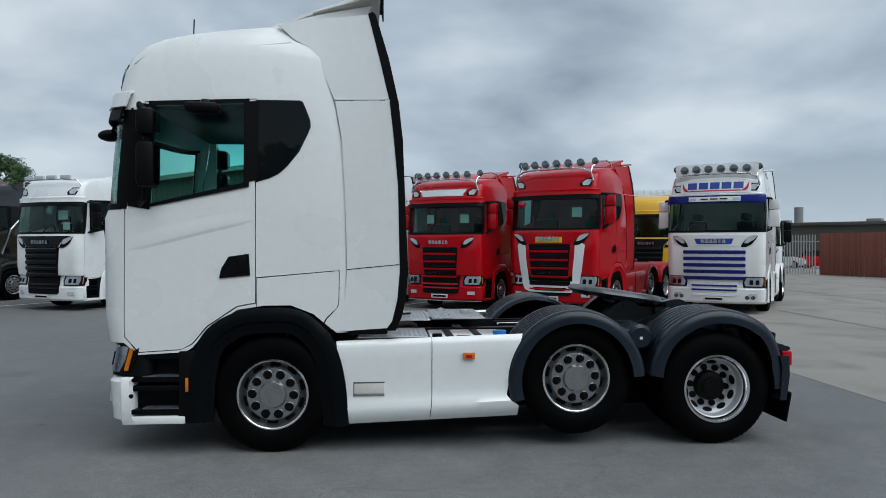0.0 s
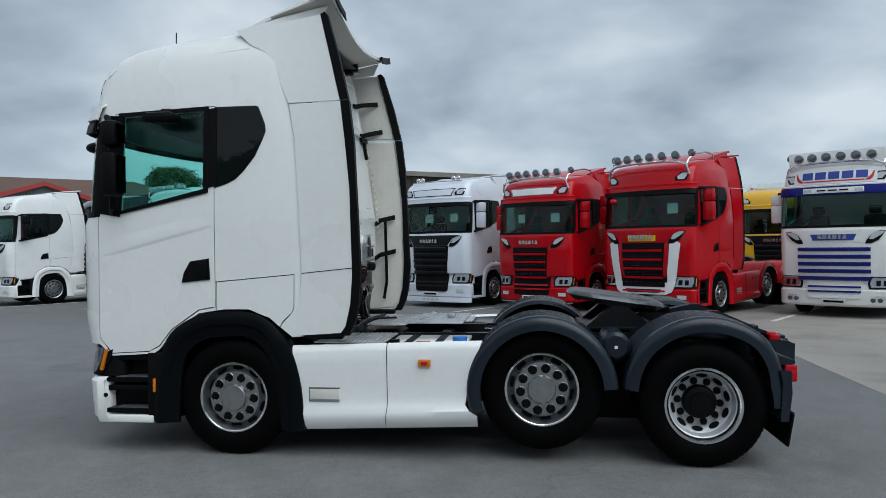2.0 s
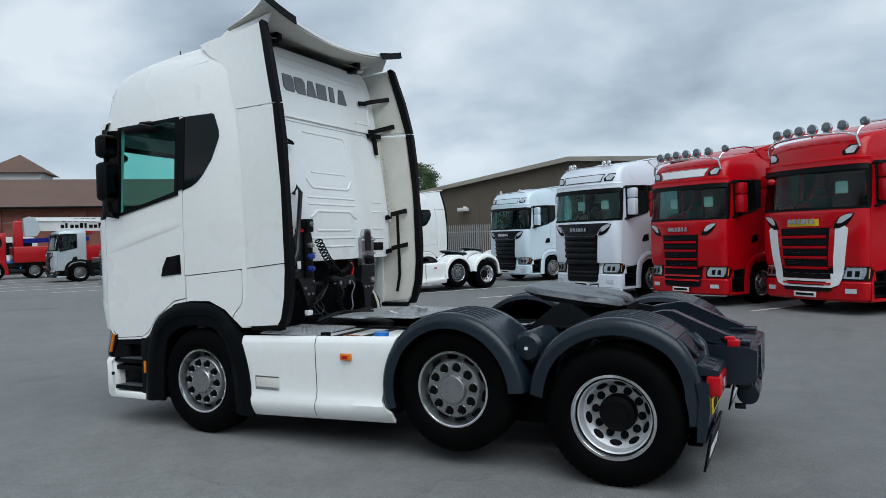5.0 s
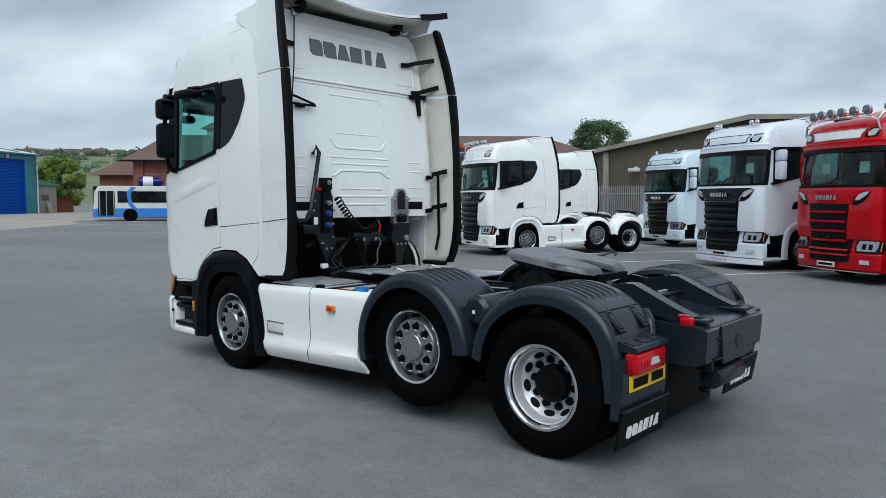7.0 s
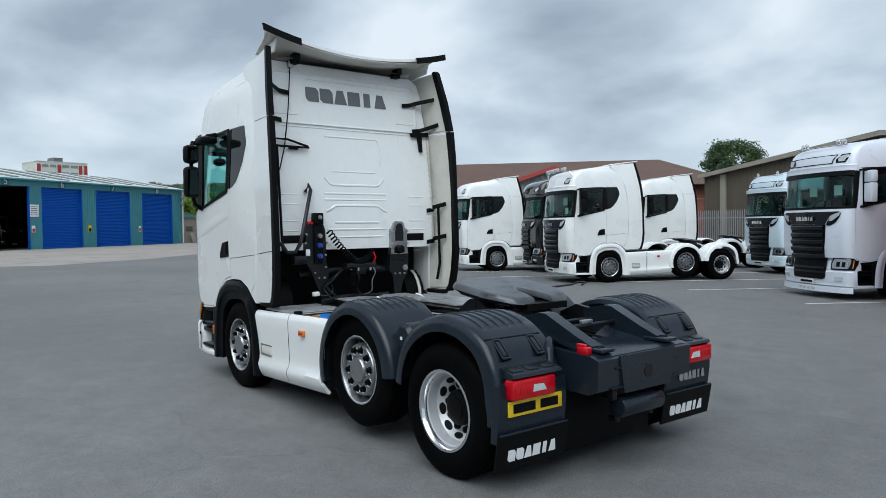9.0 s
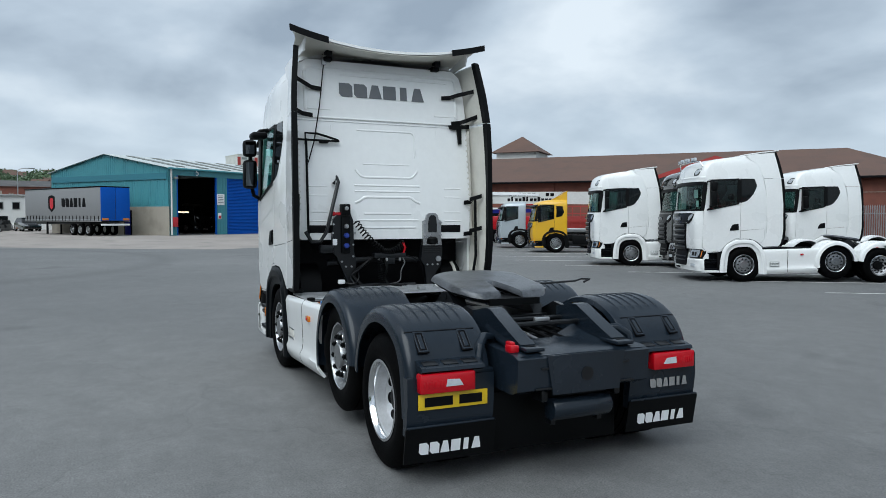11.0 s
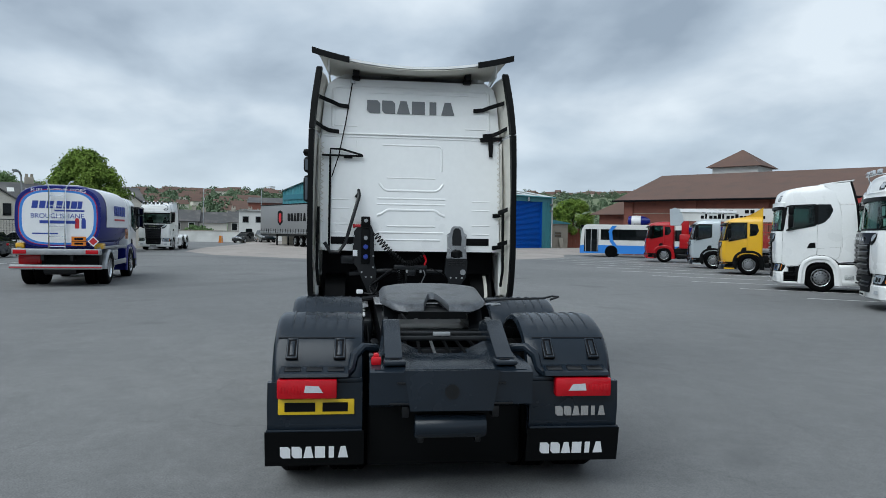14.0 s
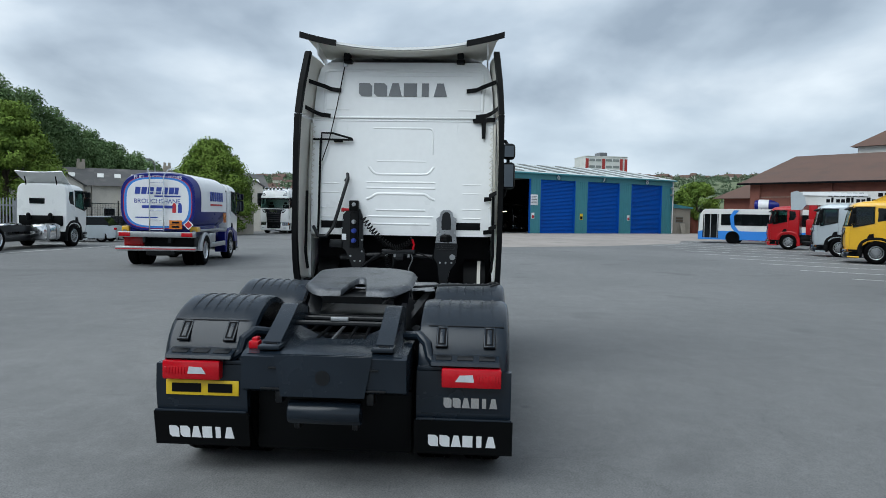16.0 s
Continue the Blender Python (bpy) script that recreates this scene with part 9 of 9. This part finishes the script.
def tower_block():
    t = thing("tower_block", pose(-286, 50.9, 0, 0, 0, 10), "distant white tower block with red bands", "building", kind="structure")
    part("body", box(B(), -7, 7, -8.6, 8.6, 0, 26.0), "render", t)
    for y in (-8.0, -1.2):
        part("red_band", box(B(), 7.0, 7.2, y - 0.6, y + 0.6, 0, 25.2), "redtrim", t)
    for y in (6.1, 8.0):
        part("red_band", box(B(), 7.0, 7.2, y - 0.55, y + 0.55, 0, 25.2), "redtrim", t)
    for k in range(7):
        z = 24.2 - k * 2.6
        for y0, y1 in ((-7.0, -4.8), (-4.3, -2.2), (-0.2, 2.2), (2.7, 5.2)):
            part("window", box(B(), 7.0, 7.1, y0, y1, z, z + 0.9), "greyclad", t)
    part("parapet", box(B(), -7.1, 7.15, -8.7, 8.7, 26.0, 26.25), "render", t)
    part("plant_room", box(B(), -3, 3, -1.4, 1.6, 26.2, 28.0), "letter", t)


tower_block()


def street_lamp(x, y, h, yaw):
    t = thing("street_lamp", pose(x, y, 0, 0, 0, yaw), "grey steel street lamp on a tall post", "street lamp", "street lamps")
    part("post", tube(B(), [(0, 0, 0), (0, 0, h - 0.6), (0.1, 0, h - 0.2), (0.5, 0, h), (1.4, 0, h + 0.05)], 0.06, 8), "steel", t)
    part("lamp_head", box(B(), 1.2, 1.9, -0.12, 0.12, h - 0.05, h + 0.1, 0.03), "greyclad", t)


street_lamp(-42, -22.5, 5.4, 10)
street_lamp(-98, -21.4, 7.5, 190)
street_lamp(-95, -12.9, 7.9, 100)


# ---- trees ----
def tree(x, y, h, r, seed, leaf="leaf", trunk=0.25, base=0.25, n=70, per=120, size=0.14, shape="round", label="broad leafy tree with an uneven crown"):
    """Tapered trunk, limbs to the clumps, and a crown of many small leaf sprays in clumps."""
    rnd = random.Random(seed)
    t = thing("tree", pose(x, y, 0, 0, 0, rnd.uniform(0, 360)), label, "tree", "trees")
    zb = h * base
    bm = B()
    ring_ = [(0, 1.5), (0.15, 1.0), (0.5, 0.75), (0.8, 0.35)]
    tube_pts = [Vector((rnd.uniform(-0.2, 0.2) * k, rnd.uniform(-0.2, 0.2) * k, h * 0.8 * k)) for k, _ in ring_]
    loft(bm, [[(p.x + math.cos(a) * trunk * w, p.y + math.sin(a) * trunk * w, p.z) for a in [2 * math.pi * i / 9 for i in range(9)]] for (k, w), p in zip(ring_, tube_pts)])
    part("trunk", bm, "bark", t)
    clumps = []
    for i in range(n):
        u = Vector((rnd.gauss(0, 1), rnd.gauss(0, 1), rnd.gauss(0, 1))).normalized()
        d = rnd.uniform(0.45, 1.0) ** 0.6
        if shape == "cone":
            k = rnd.random() ** 0.8
            rr = r * (1.0 - k ** 2.2 * 0.8) * (0.72 + 0.28 * min(1, k / 0.2))
            c = Vector((u.x, u.y)).normalized() * rr * rnd.uniform(0.6, 0.93)
            clumps.append((Vector((c.x, c.y, zb + (h - zb) * (0.05 + 0.87 * k))), r * rnd.uniform(0.14, 0.24)))
        else:
            clumps.append((Vector((u.x * r * d * 0.86, u.y * r * d * 0.86, zb + (h - zb) * (0.5 + 0.43 * u.z * d))), r * rnd.uniform(0.16, 0.30)))
    for c, _ in clumps[:10]:
        part("limb", tube(B(), [Vector((0, 0, min(c.z * 0.7, h * 0.6))), Vector((c.x * 0.5, c.y * 0.5, c.z * 0.82)), c], trunk * 0.2, 5), "bark", t)
    # sprays lie about square to the clump's surface, so that its lit and shaded sides read
    g = np.random.default_rng(seed)
    c = np.repeat(np.array([tuple(q) for q, _ in clumps]), per, axis=0)
    cr = np.repeat(np.array([q for _, q in clumps]), per)[:, None]
    k = len(c)

    def unit(v):
        return v / np.linalg.norm(v, axis=1, keepdims=True)
    d = unit(g.normal(size=(k, 3)))
    p = c + d * (1, 1, 0.75) * cr * g.uniform(0.55, 1.08, (k, 1))
    f = unit(d + g.normal(0, 0.5, (k, 3)) + (0, 0, 0.25))
    u = unit(np.cross(f, g.uniform(-1, 1, (k, 3))))
    v = np.cross(f, u) * size * g.uniform(0.4, 0.8, (k, 1))
    u = u * size * g.uniform(0.7, 1.4, (k, 1))
    verts = np.stack((p - u, p + v * 0.9 + u * 0.2, p + u, p - v), axis=1).reshape(-1, 3)
    me = bpy.data.meshes.new("crown")
    me.from_pydata(verts.tolist(), [], np.arange(4 * k).reshape(-1, 4).tolist())
    me.materials.append(M[leaf])
    tagged(part("crown", me, None, t), kind="stuff")
    return t


tree(-72, 140, 20.5, 6.8, 3, "darkleaf", size=0.22, n=150, per=120, trunk=0.5, base=0.34)
tree(-47.5, -20.3, 7.9, 3.6, 5, "conifer", base=0.0, n=230, per=230, size=0.095, shape="cone", label="dense round evergreen tree")
tree(-33.5, -28.0, 8.6, 3.6, 6, "conifer", base=0.05, n=230, per=230, size=0.095, shape="cone", label="dense round evergreen tree")
for k, (x, y, h, r) in enumerate(((-46, -42, 13.6, 5.2), (-52, -43, 14.6, 5.2), (-57, -44, 14.6, 5.0), (-62, -43, 13.2, 4.4), (-67, -43, 12.2, 4.2), (-72, -42.5, 10.4, 3.8), (-79, -42, 9.2, 4.2), (-87, -42, 8.6, 4.2), (-96, -40, 8.2, 4.2), (-41, -40, 12.6, 5.2))):
    tree(x, y, h, r, 20 + k, size=0.125, n=170, per=260, base=0.02, trunk=0.35)
for k in range(15):
    rnd_ = random.Random(300 + k)
    tree(-27 + 6.2 * k, -37 + rnd_.uniform(-3, 3) - 0.12 * k, rnd_.uniform(10.5, 14.5), rnd_.uniform(4.4, 5.6), 60 + k, size=0.42, n=80, per=60, base=0.02, trunk=0.35)
tree(-74, 26.2, 6.4, 2.7, 41, "conifer", n=70, per=260, size=0.11, base=0.05, label="bright green bush beside the annex")
tree(-79, 25.5, 5.6, 2.5, 42, "leaf", n=50, per=220, size=0.12, base=0.05)
tree(-97, -22, 2.4, 2.2, 43, "leaf", n=30, per=120, size=0.13, base=0.05)


# ---- hills ----
def hills():
    rows = []
    rnd = random.Random(7)
    for i in range(29):
        d = 150 + i * 26
        row = []
        for j in range(91):
            a = radians(95 + j * 1.6)
            k = max(0.0, min(1.0, (d - 170) / 480))
            top = 36 - 7 * max(0.0, min(1.0, (j - 48) / 14)) + 2.5 * noise.noise(Vector((j * 0.12, 0.3, 1.7))) + 1.2 * noise.noise(Vector((j * 0.5, 2.1, 0.4)))
            z = -1.0 + top * (k * k * (3 - 2 * k)) + 2.2 * k * noise.noise(Vector((i * 0.35, j * 0.35, 5.0)))
            row.append((math.cos(a) * d, math.sin(a) * d, z))
        rows.append(row)
    bm = B()
    vs = [[bm.verts.new(p) for p in r] for r in rows]
    for a, b in zip(vs, vs[1:]):
        for i in range(len(a) - 1):
            bm.faces.new((a[i], a[i + 1], b[i + 1], b[i]))
    bmesh.ops.recalc_face_normals(bm, faces=bm.faces)
    tagged(part("hillside", bm, "field", smooth=80), "green hillside with woods and far houses", "hill", kind="structure")

    def height(a, d):
        j, i = (math.degrees(a) - 95) / 1.6, (d - 150) / 26
        i0, j0 = int(i), int(j)
        return rows[min(i0, 28)][min(j0, 90)][2]
    # far houses and tree clumps on the slope
    hb, rb = B(), B()
    for k in range(330):
        # a row of houses along the ridge; on the slope they stand among trees
        if k < 190:
            a, d = radians(rnd.uniform(140, 176)), rnd.uniform(575, 660)
        else:
            a, d = radians(rnd.uniform(174, 202)), rnd.uniform(330, 650)
        z = height(a, d)
        w, dp, h = (rnd.uniform(4, 8), 6, rnd.uniform(1.8, 3.0)) if k < 190 else (rnd.uniform(6, 11), 7, rnd.uniform(2.8, 4.0))
        m = pose(math.cos(a) * d, math.sin(a) * d, z, 0, 0, math.degrees(a) + 90 + rnd.uniform(-25, 25))
        box(hb, -w / 2, w / 2, -dp / 2, dp / 2, -2, h, 0, m)
        n0 = len(rb.verts)
        prism(rb, [(-dp / 2 - 0.3, h - 0.1), (0, h + 2.4), (dp / 2 + 0.3, h - 0.1)], "x", -w / 2 - 0.2, w / 2 + 0.2)
        rb.verts.ensure_lookup_table()
        bmesh.ops.transform(rb, matrix=m, verts=rb.verts[n0:])
    tagged(part("hill_houses", hb, "palewall", smooth=0), "pale far houses on the hillside", "houses", kind="stuff")
    tagged(part("hill_roofs", rb, "tile", smooth=0), "grey far roofs on the hillside", "roofs", kind="stuff")
    verts, faces = [], []
    for k in range(1150):
        a, d = radians(rnd.uniform(140, 205)), 260 + 395 * rnd.random() ** 0.6
        z = height(a, d)
        r = rnd.uniform(1.6, 3.4) if a < 3.03 and rnd.random() < 0.9 else rnd.uniform(2.8, 5.2)
        c = Vector((math.cos(a) * d, math.sin(a) * d, z + r * 0.5))
        for j in range(200):
            p = c + Vector((rnd.gauss(0, 1), rnd.gauss(0, 1), rnd.gauss(0, 0.75))).normalized() * r * rnd.uniform(0.6, 1.05)
            u = Vector((rnd.uniform(-1, 1), rnd.uniform(-1, 1), rnd.uniform(-1, 1))).normalized() * r * 0.14
            v = u.cross(Vector((rnd.uniform(-1, 1), rnd.uniform(-1, 1), rnd.uniform(-1, 1)))).normalized() * r * 0.11
            q = len(verts)
            verts += [p - u, p + v, p + u, p - v]
            faces.append((q, q + 1, q + 2, q + 3))
    me = bpy.data.meshes.new("hill_trees")
    me.from_pydata(verts, [], faces)
    me.materials.append(M["hillwood"])
    tagged(part("hill_trees", me, None), "dark far trees on the hillside", "trees", kind="stuff")


hills()
